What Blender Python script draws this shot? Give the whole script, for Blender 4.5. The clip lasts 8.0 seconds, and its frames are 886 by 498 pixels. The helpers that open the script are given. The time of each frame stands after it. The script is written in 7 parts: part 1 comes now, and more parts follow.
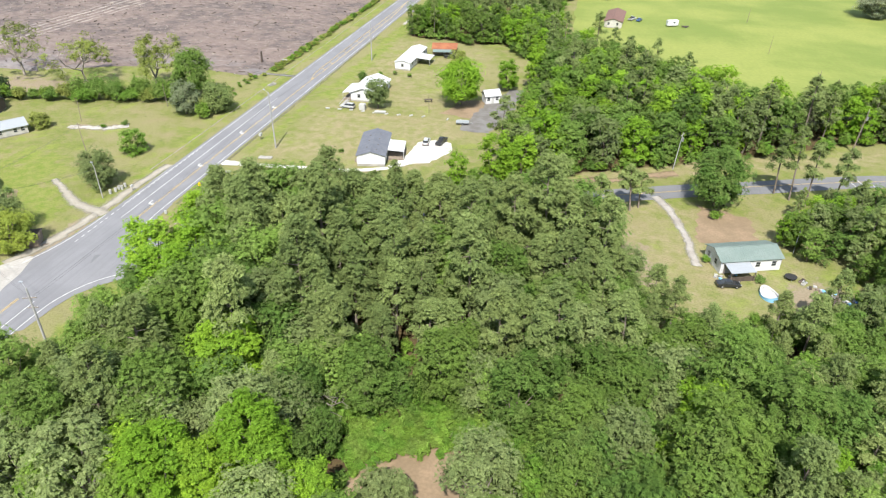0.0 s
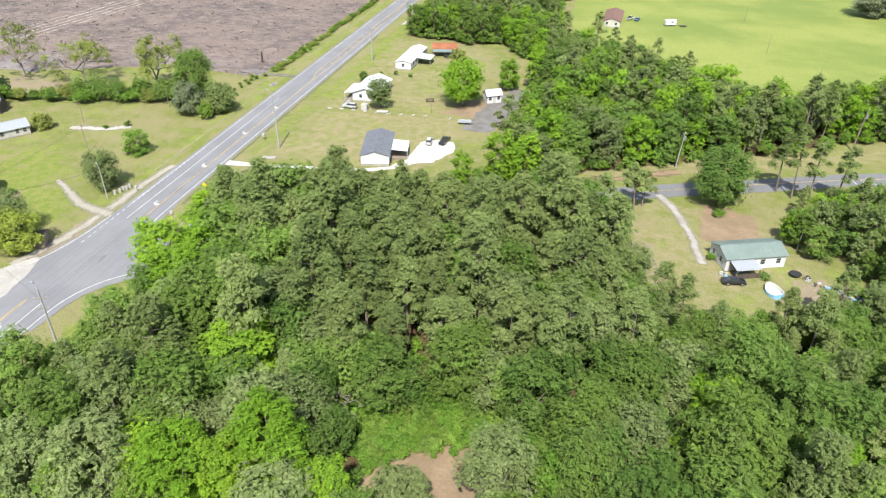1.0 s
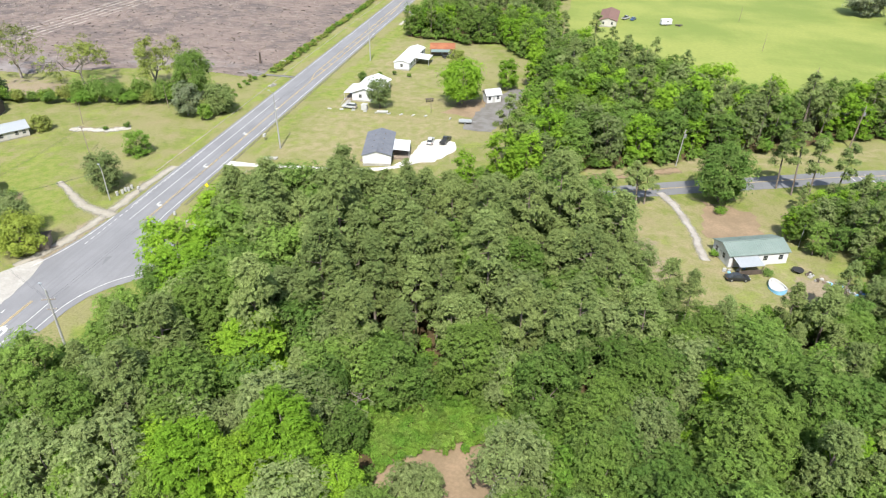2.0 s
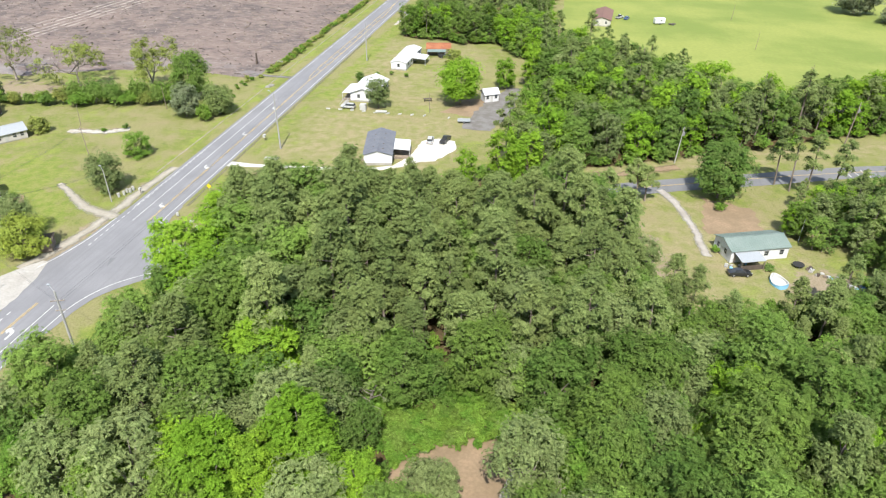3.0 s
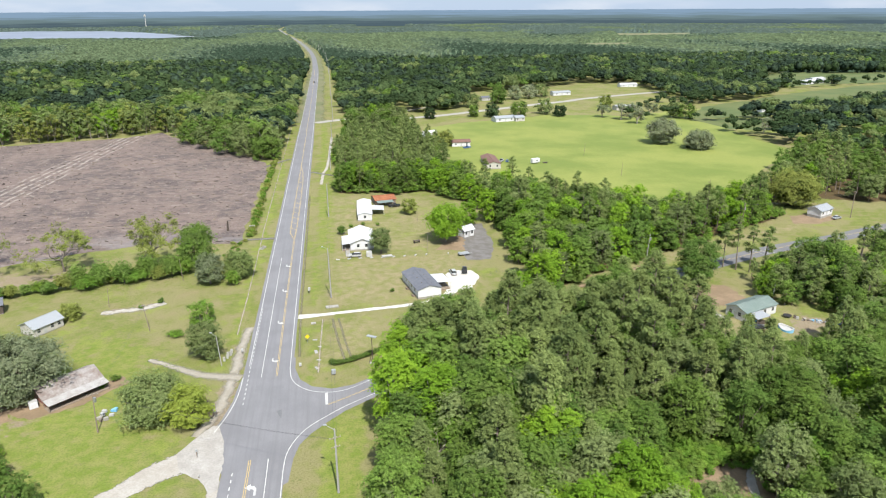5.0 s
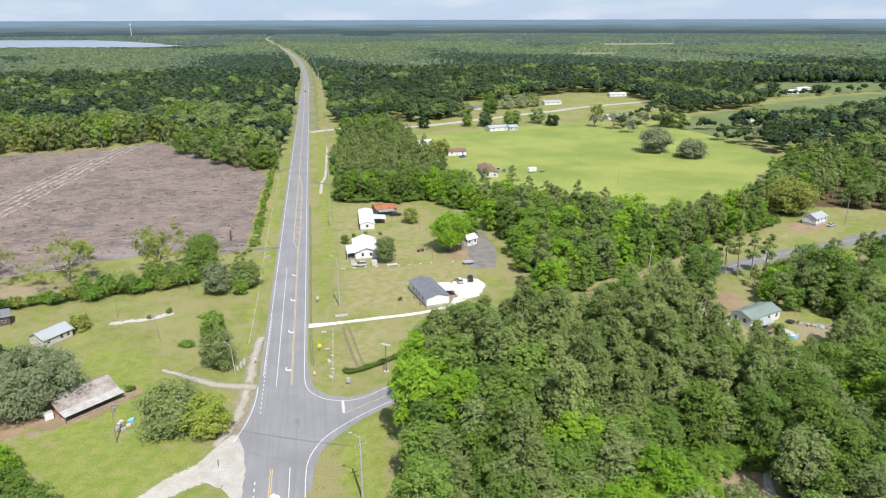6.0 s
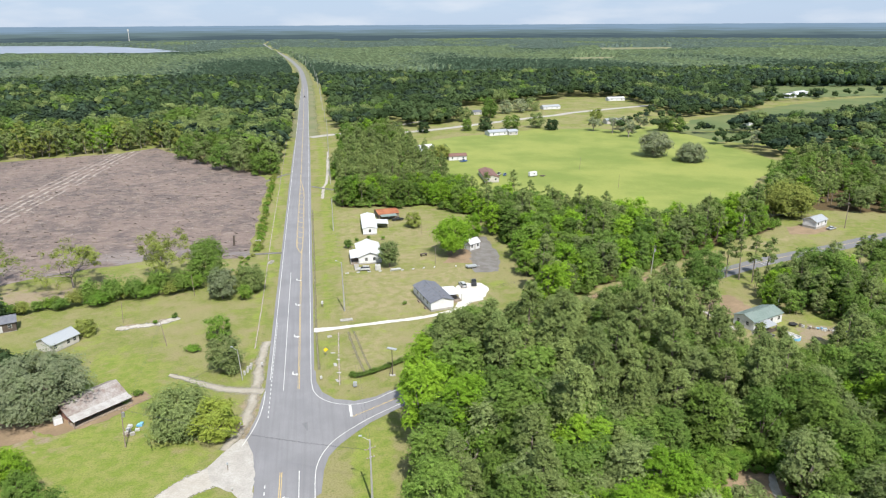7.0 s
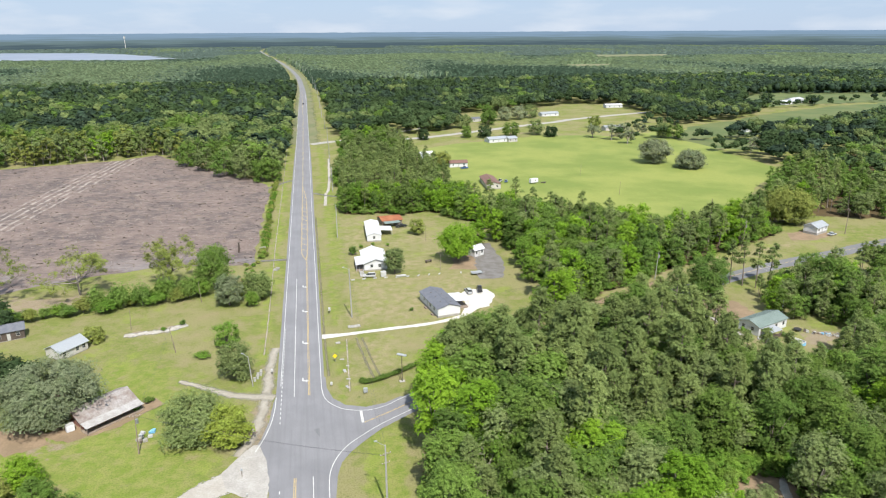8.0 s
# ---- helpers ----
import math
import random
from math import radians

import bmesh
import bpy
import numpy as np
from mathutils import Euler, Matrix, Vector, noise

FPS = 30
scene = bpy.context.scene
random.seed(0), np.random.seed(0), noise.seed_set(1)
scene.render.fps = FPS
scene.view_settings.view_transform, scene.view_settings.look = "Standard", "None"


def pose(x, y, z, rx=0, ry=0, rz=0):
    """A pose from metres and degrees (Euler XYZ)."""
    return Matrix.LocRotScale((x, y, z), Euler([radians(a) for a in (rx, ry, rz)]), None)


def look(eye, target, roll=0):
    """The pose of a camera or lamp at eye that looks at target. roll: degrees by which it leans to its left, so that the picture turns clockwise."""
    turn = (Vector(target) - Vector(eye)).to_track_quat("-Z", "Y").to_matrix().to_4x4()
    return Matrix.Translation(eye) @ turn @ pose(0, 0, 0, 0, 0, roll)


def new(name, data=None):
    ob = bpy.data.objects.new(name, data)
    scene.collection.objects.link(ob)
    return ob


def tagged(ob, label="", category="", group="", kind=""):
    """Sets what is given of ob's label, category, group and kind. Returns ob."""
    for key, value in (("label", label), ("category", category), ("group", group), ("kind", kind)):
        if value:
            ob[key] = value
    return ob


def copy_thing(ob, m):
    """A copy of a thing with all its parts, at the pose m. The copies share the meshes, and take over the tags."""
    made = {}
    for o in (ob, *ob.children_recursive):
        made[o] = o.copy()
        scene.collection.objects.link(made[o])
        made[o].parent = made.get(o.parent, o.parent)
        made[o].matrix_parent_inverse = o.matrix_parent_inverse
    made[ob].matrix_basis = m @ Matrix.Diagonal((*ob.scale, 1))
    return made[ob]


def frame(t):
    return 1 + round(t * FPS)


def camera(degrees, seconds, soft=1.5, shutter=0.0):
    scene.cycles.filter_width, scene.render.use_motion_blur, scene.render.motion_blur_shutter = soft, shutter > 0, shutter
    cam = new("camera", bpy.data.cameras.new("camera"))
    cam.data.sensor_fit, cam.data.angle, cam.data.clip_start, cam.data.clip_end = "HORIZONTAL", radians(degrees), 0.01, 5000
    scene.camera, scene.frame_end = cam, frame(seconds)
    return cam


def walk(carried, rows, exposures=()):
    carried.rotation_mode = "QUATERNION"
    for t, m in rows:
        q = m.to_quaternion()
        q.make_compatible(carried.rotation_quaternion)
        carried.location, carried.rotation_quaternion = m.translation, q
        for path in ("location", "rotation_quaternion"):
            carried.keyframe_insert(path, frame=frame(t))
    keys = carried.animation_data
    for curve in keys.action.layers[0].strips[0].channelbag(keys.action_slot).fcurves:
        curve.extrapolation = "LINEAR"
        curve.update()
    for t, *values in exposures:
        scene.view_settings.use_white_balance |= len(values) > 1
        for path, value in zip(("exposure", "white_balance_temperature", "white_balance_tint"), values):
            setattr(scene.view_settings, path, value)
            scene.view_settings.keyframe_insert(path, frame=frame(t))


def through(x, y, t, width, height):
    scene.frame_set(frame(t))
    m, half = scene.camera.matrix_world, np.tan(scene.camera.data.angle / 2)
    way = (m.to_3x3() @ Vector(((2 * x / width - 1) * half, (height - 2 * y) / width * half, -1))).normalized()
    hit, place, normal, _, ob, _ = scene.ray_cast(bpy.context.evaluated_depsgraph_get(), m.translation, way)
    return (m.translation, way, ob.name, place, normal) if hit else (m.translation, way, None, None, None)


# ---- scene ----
cam = camera(66.0, 8.0, soft=1.15)
SIZE = 0.58  # shrinks the site plan, where all places below are near-true metres, to slow the flight
PATH = [
    (0, (99.372, -91.937, 77.46), (99.001, -90.274, 76.414), 0.6),
    (0.5, (98.167, -92.56, 77.477), (97.804, -90.894, 76.431), 0.6),
    (1, (97.01, -93.091, 77.528), (96.654, -91.424, 76.482), 0.6),
    (1.5, (95.922, -93.562, 77.392), (95.574, -91.893, 76.347), 0.6),
    (3, (91.97, -95.646, 77.39), (91.66, -93.968, 76.347), 0.5),
    (3.5, (86.241, -98.779, 77.413), (85.975, -97.084, 76.387), 0.5),
    (4, (61.341, -111.336, 79.536), (61.265, -109.545, 78.648), 0.2),
    (4.5, (31.843, -121.406, 82.759), (32.006, -119.553, 82.022), -0.1),
    (5, (16.726, -124.769, 84.478), (17.026, -122.906, 83.815), -0.3),
    (6.5, (9.064, -125.496, 85.197), (9.408, -123.632, 84.562), -0.2),
    (7, (7.687, -126.053, 85.473), (8.035, -124.186, 84.846), -0.3),
    (7.5, (6.382, -126.41, 85.783), (6.733, -124.541, 85.164), -0.3),
    (8, (4.098, -126.603, 85.931), (4.459, -124.733, 85.322), -0.3),
]
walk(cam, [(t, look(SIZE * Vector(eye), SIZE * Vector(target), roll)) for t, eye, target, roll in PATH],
     [(0.0, 1.0), (3.5, 0.98), (4.0, 0.87), (4.5, 0.81), (5.0, 0.78), (8.0, 0.77)])

# ---- light ----
SUN_UP, SUN_TURN = 54.0, 172.0          # degrees above the horizon; from +y towards +x
sun_way = Vector((math.sin(radians(SUN_TURN)) * math.cos(radians(SUN_UP)), math.cos(radians(SUN_TURN)) * math.cos(radians(SUN_UP)), math.sin(radians(SUN_UP))))
sun = new("sun", bpy.data.lights.new("sun", "SUN"))
sun.data.energy, sun.data.angle, sun.data.color = 4.3, radians(0.53), (1.0, 0.955, 0.88)
sun.matrix_world = look((0, 0, 300), Vector((0, 0, 300)) - sun_way)
world = bpy.data.worlds.new("sky")
scene.world = world
world.use_nodes = True
wn, wl = world.node_tree.nodes, world.node_tree.links
sky = wn.new("ShaderNodeTexSky")
sky.sky_type, sky.sun_disc = "NISHITA", False
sky.sun_elevation, sky.sun_rotation = radians(SUN_UP), radians(SUN_TURN)
sky.air_density, sky.dust_density, sky.ozone_density = 1.0, 0.3, 2.0
wn["Background"].inputs["Strength"].default_value = 0.16
# thin broken cloud, denser towards the horizon
coords = wn.new("ShaderNodeTexCoord")
stretch = wn.new("ShaderNodeMapping")
stretch.inputs["Scale"].default_value = (3.5, 3.5, 16.0)
puffs = wn.new("ShaderNodeTexNoise")
puffs.inputs["Scale"].default_value, puffs.inputs["Detail"].default_value = 2.2, 6.0
cover = wn.new("ShaderNodeMapRange")
cover.inputs["From Min"].default_value, cover.inputs["From Max"].default_value = 0.44, 0.72
cover.inputs["To Max"].default_value = 0.6
blend = wn.new("ShaderNodeMix")
blend.data_type = "RGBA"
blend.inputs["B"].default_value = (3.1, 3.25, 3.5, 1)
wl.new(coords.outputs["Generated"], stretch.inputs["Vector"])
wl.new(stretch.outputs["Vector"], puffs.inputs["Vector"])
wl.new(puffs.outputs["Fac"], cover.inputs["Value"])
wl.new(cover.outputs["Result"], blend.inputs["Factor"])
veil = wn.new("ShaderNodeMix")
veil.data_type = "RGBA"
veil.inputs["Factor"].default_value, veil.inputs["B"].default_value = 0.93, (1.62, 2.12, 2.9, 1)
wl.new(sky.outputs["Color"], veil.inputs["A"])
wl.new(veil.outputs["Result"], blend.inputs["A"])
wl.new(blend.outputs["Result"], wn["Background"].inputs["Color"])

rng = np.random.default_rng(7)


# ---- materials ----
def nodes_of(name):
    m = bpy.data.materials.new(name)
    m.use_nodes = True
    n = m.node_tree.nodes
    return m, n, m.node_tree.links, n["Principled BSDF"]


def site(n, l):
    """The place on the site plan."""
    x = n.new("ShaderNodeVectorMath")
    x.operation = "SCALE"
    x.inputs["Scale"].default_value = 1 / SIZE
    l.new(n.new("ShaderNodeNewGeometry").outputs["Position"], x.inputs[0])
    return x.outputs[0]


def noise_node(n, l, scale, detail=4.0, rough=0.55, vector=None, dims="3D"):
    t = n.new("ShaderNodeTexNoise")
    t.inputs["Scale"].default_value, t.inputs["Detail"].default_value, t.inputs["Roughness"].default_value = scale, detail, rough
    if vector is not None:
        l.new(vector, t.inputs["Vector"])
    return t.outputs["Fac"]


def remap(n, l, value, a, b, lo=0.0, hi=1.0):
    r = n.new("ShaderNodeMapRange")
    r.interpolation_type = "SMOOTHSTEP"
    r.inputs["From Min"].default_value, r.inputs["From Max"].default_value = a, b
    r.inputs["To Min"].default_value, r.inputs["To Max"].default_value = lo, hi
    l.new(value, r.inputs["Value"])
    return r.outputs["Result"]


def mix(n, l, fac, a, b, how="MIX"):
    x = n.new("ShaderNodeMix")
    x.data_type, x.blend_type = "RGBA", how
    for sock, v in (("Factor", fac), ("A", a), ("B", b)):
        if isinstance(v, bpy.types.NodeSocket):
            l.new(v, x.inputs[sock])
        else:
            x.inputs[sock].default_value = v if sock == "Factor" else (*v, 1)
    return x.outputs["Result"]


def maths(n, l, op, a, b=0.0):
    x = n.new("ShaderNodeMath")
    x.operation = op
    for k, v in enumerate((a, b)):
        if isinstance(v, bpy.types.NodeSocket):
            l.new(v, x.inputs[k])
        else:
            x.inputs[k].default_value = v
    return x.outputs[0]


def ragged(m, scale=0.9, reach=0.55, lo=0.28, hi=0.42):
    """Lets a ground cover end in loose patches along its border, where its edge value falls to nothing."""
    n, l = m.node_tree.nodes, m.node_tree.links
    edge = n.new("ShaderNodeAttribute")
    edge.attribute_name = "edge"
    rag = maths(n, l, "MULTIPLY", maths(n, l, "SUBTRACT", noise_node(n, l, scale, 5.0, 0.7, site(n, l)), 0.5), reach * 2.5)
    keep = remap(n, l, maths(n, l, "ADD", edge.outputs["Fac"], rag), lo, hi)
    cut, clear = n.new("ShaderNodeMixShader"), n.new("ShaderNodeBsdfTransparent")
    l.new(keep, cut.inputs[0])
    l.new(clear.outputs[0], cut.inputs[1])
    l.new(n["Principled BSDF"].outputs[0], cut.inputs[2])
    l.new(cut.outputs[0], n["Material Output"].inputs["Surface"])
    return m


def plain(name, c, c2=None, scale=1.5, rough=0.7, metal=0.0, bump=0.0, fine=None, vary=0.0):
    """A surface of two tones at two scales, with relief."""
    m, n, l, bsdf = nodes_of(name)
    geo = site(n, l)
    c2 = c2 or tuple(v * 0.7 for v in c)
    a = remap(n, l, noise_node(n, l, scale, 5.0, 0.6, geo), 0.36, 0.64)
    b = noise_node(n, l, fine or scale * 9, 3.0, 0.6, geo)
    col = mix(n, l, a, c, c2)
    col = mix(n, l, remap(n, l, b, 0.3, 0.7, 0.0, 0.35), col, tuple(v * 0.6 for v in c2))
    if vary:
        info = n.new("ShaderNodeObjectInfo").outputs["Random"]
        col = mix(n, l, maths(n, l, "MULTIPLY", info, vary), col, tuple(v * 0.5 for v in c))
    l.new(col, bsdf.inputs["Base Color"])
    bsdf.inputs["Roughness"].default_value, bsdf.inputs["Metallic"].default_value = rough, metal
    if bump:
        bp = n.new("ShaderNodeBump")
        bp.inputs["Strength"].default_value, bp.inputs["Distance"].default_value = bump, 0.05
        l.new(b, bp.inputs["Height"])
        l.new(bp.outputs["Normal"], bsdf.inputs["Normal"])
    return m


def foliage(name, c, c2, c3, through=0.3, grit=7.0, gap=0.475, deep=0.15, vary=0.12):
    """Leaves: a tone for each tree, another for each spray, and light let through."""
    m, n, l, bsdf = nodes_of(name)
    n.remove(bsdf)
    tone = n.new("ShaderNodeAttribute")
    tone.attribute_name = "tone"
    each = maths(n, l, "FRACT", maths(n, l, "ADD", n.new("ShaderNodeObjectInfo").outputs["Random"], tone.outputs["Fac"]))
    geo = n.new("ShaderNodeNewGeometry")
    col = mix(n, l, each, c, c2)
    place = site(n, l)
    big = noise_node(n, l, 0.35, 2.0, 0.5, place)
    col = mix(n, l, remap(n, l, big, 0.4, 0.7, 0.0, 0.6), col, c3)
    fine = noise_node(n, l, 2.4, 3.0, 0.7, place)
    grain = noise_node(n, l, grit, 2.0, 0.6, place)
    whole = maths(n, l, "FRACT", maths(n, l, "MULTIPLY", each, 5.3))
    spray = maths(n, l, "MULTIPLY", remap(n, l, geo.outputs["Random Per Island"], 0.0, 1.0, 0.88, 1.14), remap(n, l, fine, 0.3, 0.72, 0.78, 1.24))
    # grain varies leaf tone; coarse on far crowns, it paints shade between them
    spray = maths(n, l, "MULTIPLY", spray, maths(n, l, "MULTIPLY", remap(n, l, grain, 0.35, 0.7, 1 - deep, 1.1 + deep), remap(n, l, whole, 0.0, 1.0, 1 - vary, 1 + vary)))
    scale = n.new("ShaderNodeVectorMath")
    scale.operation = "SCALE"
    l.new(col, scale.inputs[0])
    l.new(spray, scale.inputs["Scale"])
    d, t = n.new("ShaderNodeBsdfDiffuse"), n.new("ShaderNodeBsdfTranslucent")
    x = n.new("ShaderNodeMixShader")
    x.inputs[0].default_value = through
    l.new(scale.outputs[0], d.inputs["Color"])
    l.new(scale.outputs[0], t.inputs["Color"])
    l.new(d.outputs[0], x.inputs[1])
    l.new(t.outputs[0], x.inputs[2])
    # ragged leaf edges: gaps between the leaves of a spray
    gaps = remap(n, l, noise_node(n, l, grit * 0.8, 2.0, 0.7, place), gap - 0.02, gap + 0.02)
    cut, clear = n.new("ShaderNodeMixShader"), n.new("ShaderNodeBsdfTransparent")
    l.new(gaps, cut.inputs[0])
    l.new(clear.outputs[0], cut.inputs[1])
    l.new(x.outputs[0], cut.inputs[2])
    l.new(cut.outputs[0], n["Material Output"].inputs["Surface"])
    return m


def ground_material():
    m, n, l, bsdf = nodes_of("ground")
    geo = site(n, l)
    def zone(name, a=0.35, b=0.65, rag=0.5, scale=0.22):
        z = n.new("ShaderNodeAttribute")
        z.attribute_name = name
        off = maths(n, l, "MULTIPLY", maths(n, l, "SUBTRACT", noise_node(n, l, scale, 5.0, 0.65, geo), 0.5), rag * 2.4)
        return remap(n, l, maths(n, l, "ADD", z.outputs["Fac"], off), a, b)
    n1, n2, n3 = noise_node(n, l, 0.045, 5, 0.65, geo), noise_node(n, l, 0.35, 6, 0.7, geo), noise_node(n, l, 2.6, 5, 0.75, geo)
    col = mix(n, l, remap(n, l, n1, 0.42, 0.58), (0.164, 0.190, 0.050), (0.232, 0.216, 0.100))
    col = mix(n, l, remap(n, l, n2, 0.46, 0.66, 0.0, 0.8), col, (0.226, 0.208, 0.102))
    col = mix(n, l, remap(n, l, n2, 0.30, 0.44, 0.6, 0.0), col, (0.085, 0.118, 0.026))
    col = mix(n, l, zone("lush"), col, mix(n, l, remap(n, l, n2, 0.35, 0.65), (0.150, 0.202, 0.036), (0.224, 0.234, 0.074)))
    col = mix(n, l, zone("dry", 0.25, 0.85, 0.8, 0.12), col, mix(n, l, remap(n, l, n2, 0.38, 0.62), (0.205, 0.206, 0.080), (0.285, 0.240, 0.142)))
    n4 = noise_node(n, l, 0.11, 4, 0.6, geo)
    col = mix(n, l, remap(n, l, n4, 0.54, 0.68, 0.0, 0.6), col, (0.214, 0.260, 0.054))
    col = mix(n, l, remap(n, l, n4, 0.34, 0.45, 0.6, 0.0), col, (0.255, 0.214, 0.120))
    col = mix(n, l, zone("litter"), col, mix(n, l, n2, (0.06, 0.045, 0.024), (0.138, 0.093, 0.051)))
    col = mix(n, l, zone("bare", 0.4, 0.6, 0.55, 0.3), col, mix(n, l, n2, (0.312, 0.264, 0.198), (0.216, 0.162, 0.102)))
    # far ground, its green tinted cooler to stand in for haze
    wild = mix(n, l, remap(n, l, noise_node(n, l, 0.004, 6, 0.7, geo), 0.35, 0.65), (0.040, 0.064, 0.042), (0.078, 0.100, 0.062))
    wild = mix(n, l, remap(n, l, noise_node(n, l, 0.0017, 4, 0.6, geo), 0.56, 0.64, 0, 0.8), wild, (0.126, 0.129, 0.054))
    col = mix(n, l, zone("wild", 0.35, 0.65, 0.1), col, wild)
    col = mix(n, l, remap(n, l, n3, 0.42, 0.68, 0.0, 0.45), col, (0.055, 0.070, 0.020))
    l.new(col, bsdf.inputs["Base Color"])
    bsdf.inputs["Roughness"].default_value = 0.95
    bsdf.inputs["Specular IOR Level"].default_value = 0.1
    bp = n.new("ShaderNodeBump")
    bp.inputs["Strength"].default_value, bp.inputs["Distance"].default_value = 0.6, 0.15
    l.new(n3, bp.inputs["Height"])
    l.new(bp.outputs["Normal"], bsdf.inputs["Normal"])
    return m


def clearcut_material():
    m, n, l, bsdf = nodes_of("clearcut_soil")
    geo = site(n, l)
    mp = n.new("ShaderNodeMapping")
    mp.inputs["Rotation"].default_value = (0, 0, radians(28))
    mp.inputs["Scale"].default_value = (0.7, 1.25, 1)
    l.new(geo, mp.inputs["Vector"])
    a = noise_node(n, l, 0.028, 5, 0.62, geo)
    b = noise_node(n, l, 0.30, 6, 0.7, mp.outputs["Vector"])
    c = noise_node(n, l, 1.4, 5, 0.75, mp.outputs["Vector"])
    d = noise_node(n, l, 0.10, 7, 0.72, geo)
    col = mix(n, l, remap(n, l, a, 0.42, 0.58), (0.158, 0.118, 0.103), (0.104, 0.081, 0.074))
    col = mix(n, l, remap(n, l, d, 0.45, 0.62, 0, 0.8), col, (0.192, 0.147, 0.124))
    col = mix(n, l, remap(n, l, d, 0.34, 0.46, 0.7, 0), col, (0.085, 0.069, 0.066))
    col = mix(n, l, remap(n, l, b, 0.52, 0.66, 0, 0.75), col, (0.245, 0.200, 0.174))
    col = mix(n, l, remap(n, l, b, 0.34, 0.46, 0.7, 0), col, (0.052, 0.042, 0.040))
    col = mix(n, l, remap(n, l, c, 0.60, 0.68, 0, 0.9), col, (0.30, 0.27, 0.245))
    col = mix(n, l, remap(n, l, c, 0.32, 0.42, 0.6, 0), col, (0.040, 0.033, 0.032))
    # one band of pale skid trails up the western side
    sep = n.new("ShaderNodeSeparateXYZ")
    l.new(geo, sep.inputs[0])
    across = maths(n, l, "SUBTRACT", sep.outputs["X"], maths(n, l, "MULTIPLY", sep.outputs["Y"], 0.1))
    across = maths(n, l, "ADD", across, maths(n, l, "MULTIPLY", noise_node(n, l, 0.06, 3, 0.5, geo), 4.0))
    trail = maths(n, l, "ABSOLUTE", maths(n, l, "SINE", maths(n, l, "MULTIPLY", across, 0.75)))
    zone = maths(n, l, "MULTIPLY", remap(n, l, across, -172.0, -168.0), remap(n, l, across, -150.0, -154.0))
    zone = maths(n, l, "MULTIPLY", zone, remap(n, l, noise_node(n, l, 0.16, 5, 0.7, geo), 0.38, 0.60))
    col = mix(n, l, maths(n, l, "MULTIPLY", maths(n, l, "MULTIPLY", remap(n, l, trail, 0.72, 0.95), zone), 0.9), col, (0.34, 0.30, 0.26))
    ash = remap(n, l, sep.outputs["Y"], 165.0, 128.0)
    ash = maths(n, l, "MULTIPLY", ash, remap(n, l, noise_node(n, l, 0.045, 5, 0.7, mp.outputs["Vector"]), 0.47, 0.62))
    col = mix(n, l, maths(n, l, "MULTIPLY", ash, 0.55), col, (0.235, 0.224, 0.224))
    l.new(col, bsdf.inputs["Base Color"])
    bsdf.inputs["Roughness"].default_value = 0.95
    bp = n.new("ShaderNodeBump")
    bp.inputs["Strength"].default_value, bp.inputs["Distance"].default_value = 0.8, 0.3
    l.new(b, bp.inputs["Height"])
    l.new(bp.outputs["Normal"], bsdf.inputs["Normal"])
    return m


def asphalt_material(name, c, c2, tracks=()):
    """Worn asphalt; tracks: x of the polished wheel paths along y."""
    m, n, l, bsdf = nodes_of(name)
    geo = site(n, l)
    col = mix(n, l, remap(n, l, noise_node(n, l, 0.09, 5, 0.6, geo), 0.35, 0.65), c, c2)
    mp = n.new("ShaderNodeMapping")
    mp.inputs["Scale"].default_value = (1.1, 0.03, 1)
    l.new(geo, mp.inputs["Vector"])
    streak = noise_node(n, l, 1.0, 4, 0.6, mp.outputs["Vector"])
    col = mix(n, l, remap(n, l, streak, 0.42, 0.68, 0, 0.5), col, tuple(v * 0.72 for v in c))
    grit = noise_node(n, l, 9.0, 3, 0.7, geo)
    col = mix(n, l, remap(n, l, grit, 0.3, 0.7, 0, 0.35), col, tuple(v * 0.62 for v in c2))
    crack = noise_node(n, l, 0.7, 6, 0.75, geo)
    col = mix(n, l, remap(n, l, crack, 0.66, 0.74, 0, 0.35), col, tuple(v * 1.35 for v in c))
    l.new(col, bsdf.inputs["Base Color"])
    bsdf.inputs["Roughness"].default_value = 0.85
    bsdf.inputs["Specular IOR Level"].default_value = 0.25
    return m


GROUND = ground_material()
CLEARCUT = clearcut_material()
PASTURE = plain("pasture_grass", (0.136, 0.186, 0.030), (0.220, 0.250, 0.054), 0.022, 0.95, fine=0.7)
# pasture grass darkened in its colour, for fields under cloud
SHADED_GRASS = plain("cloud_shaded_grass", (0.074, 0.112, 0.030), (0.116, 0.140, 0.044), 0.03, 0.95, fine=0.5)
VERGE = plain("verge_grass", (0.118, 0.142, 0.056), (0.182, 0.174, 0.092), 0.03, 0.95, fine=0.4)
ASPHALT = asphalt_material("worn_asphalt", (0.226, 0.226, 0.238), (0.190, 0.190, 0.202))
SOFT_SAND = ragged(plain("washed_sand", (0.41, 0.392, 0.365), (0.35, 0.33, 0.30), 0.2, 0.95, fine=2.5), 0.35, 0.3, 0.1, 1.15)
TRACK = ragged(plain("worn_track", (0.215, 0.190, 0.128), (0.165, 0.155, 0.095), 0.5, 0.95), 0.9, 0.55, 0.25, 1.25)
DUST_PALE = ragged(plain("white_scraped_sand", (0.44, 0.42, 0.38), (0.34, 0.31, 0.26), 0.5, 0.95, fine=2.0), 0.45, 0.7, 0.3, 0.8)
DUST = ragged(plain("tan_dust", (0.37, 0.342, 0.29), (0.29, 0.264, 0.215), 0.4, 0.95, fine=2.0), 0.4, 0.4, 0.1, 0.9)
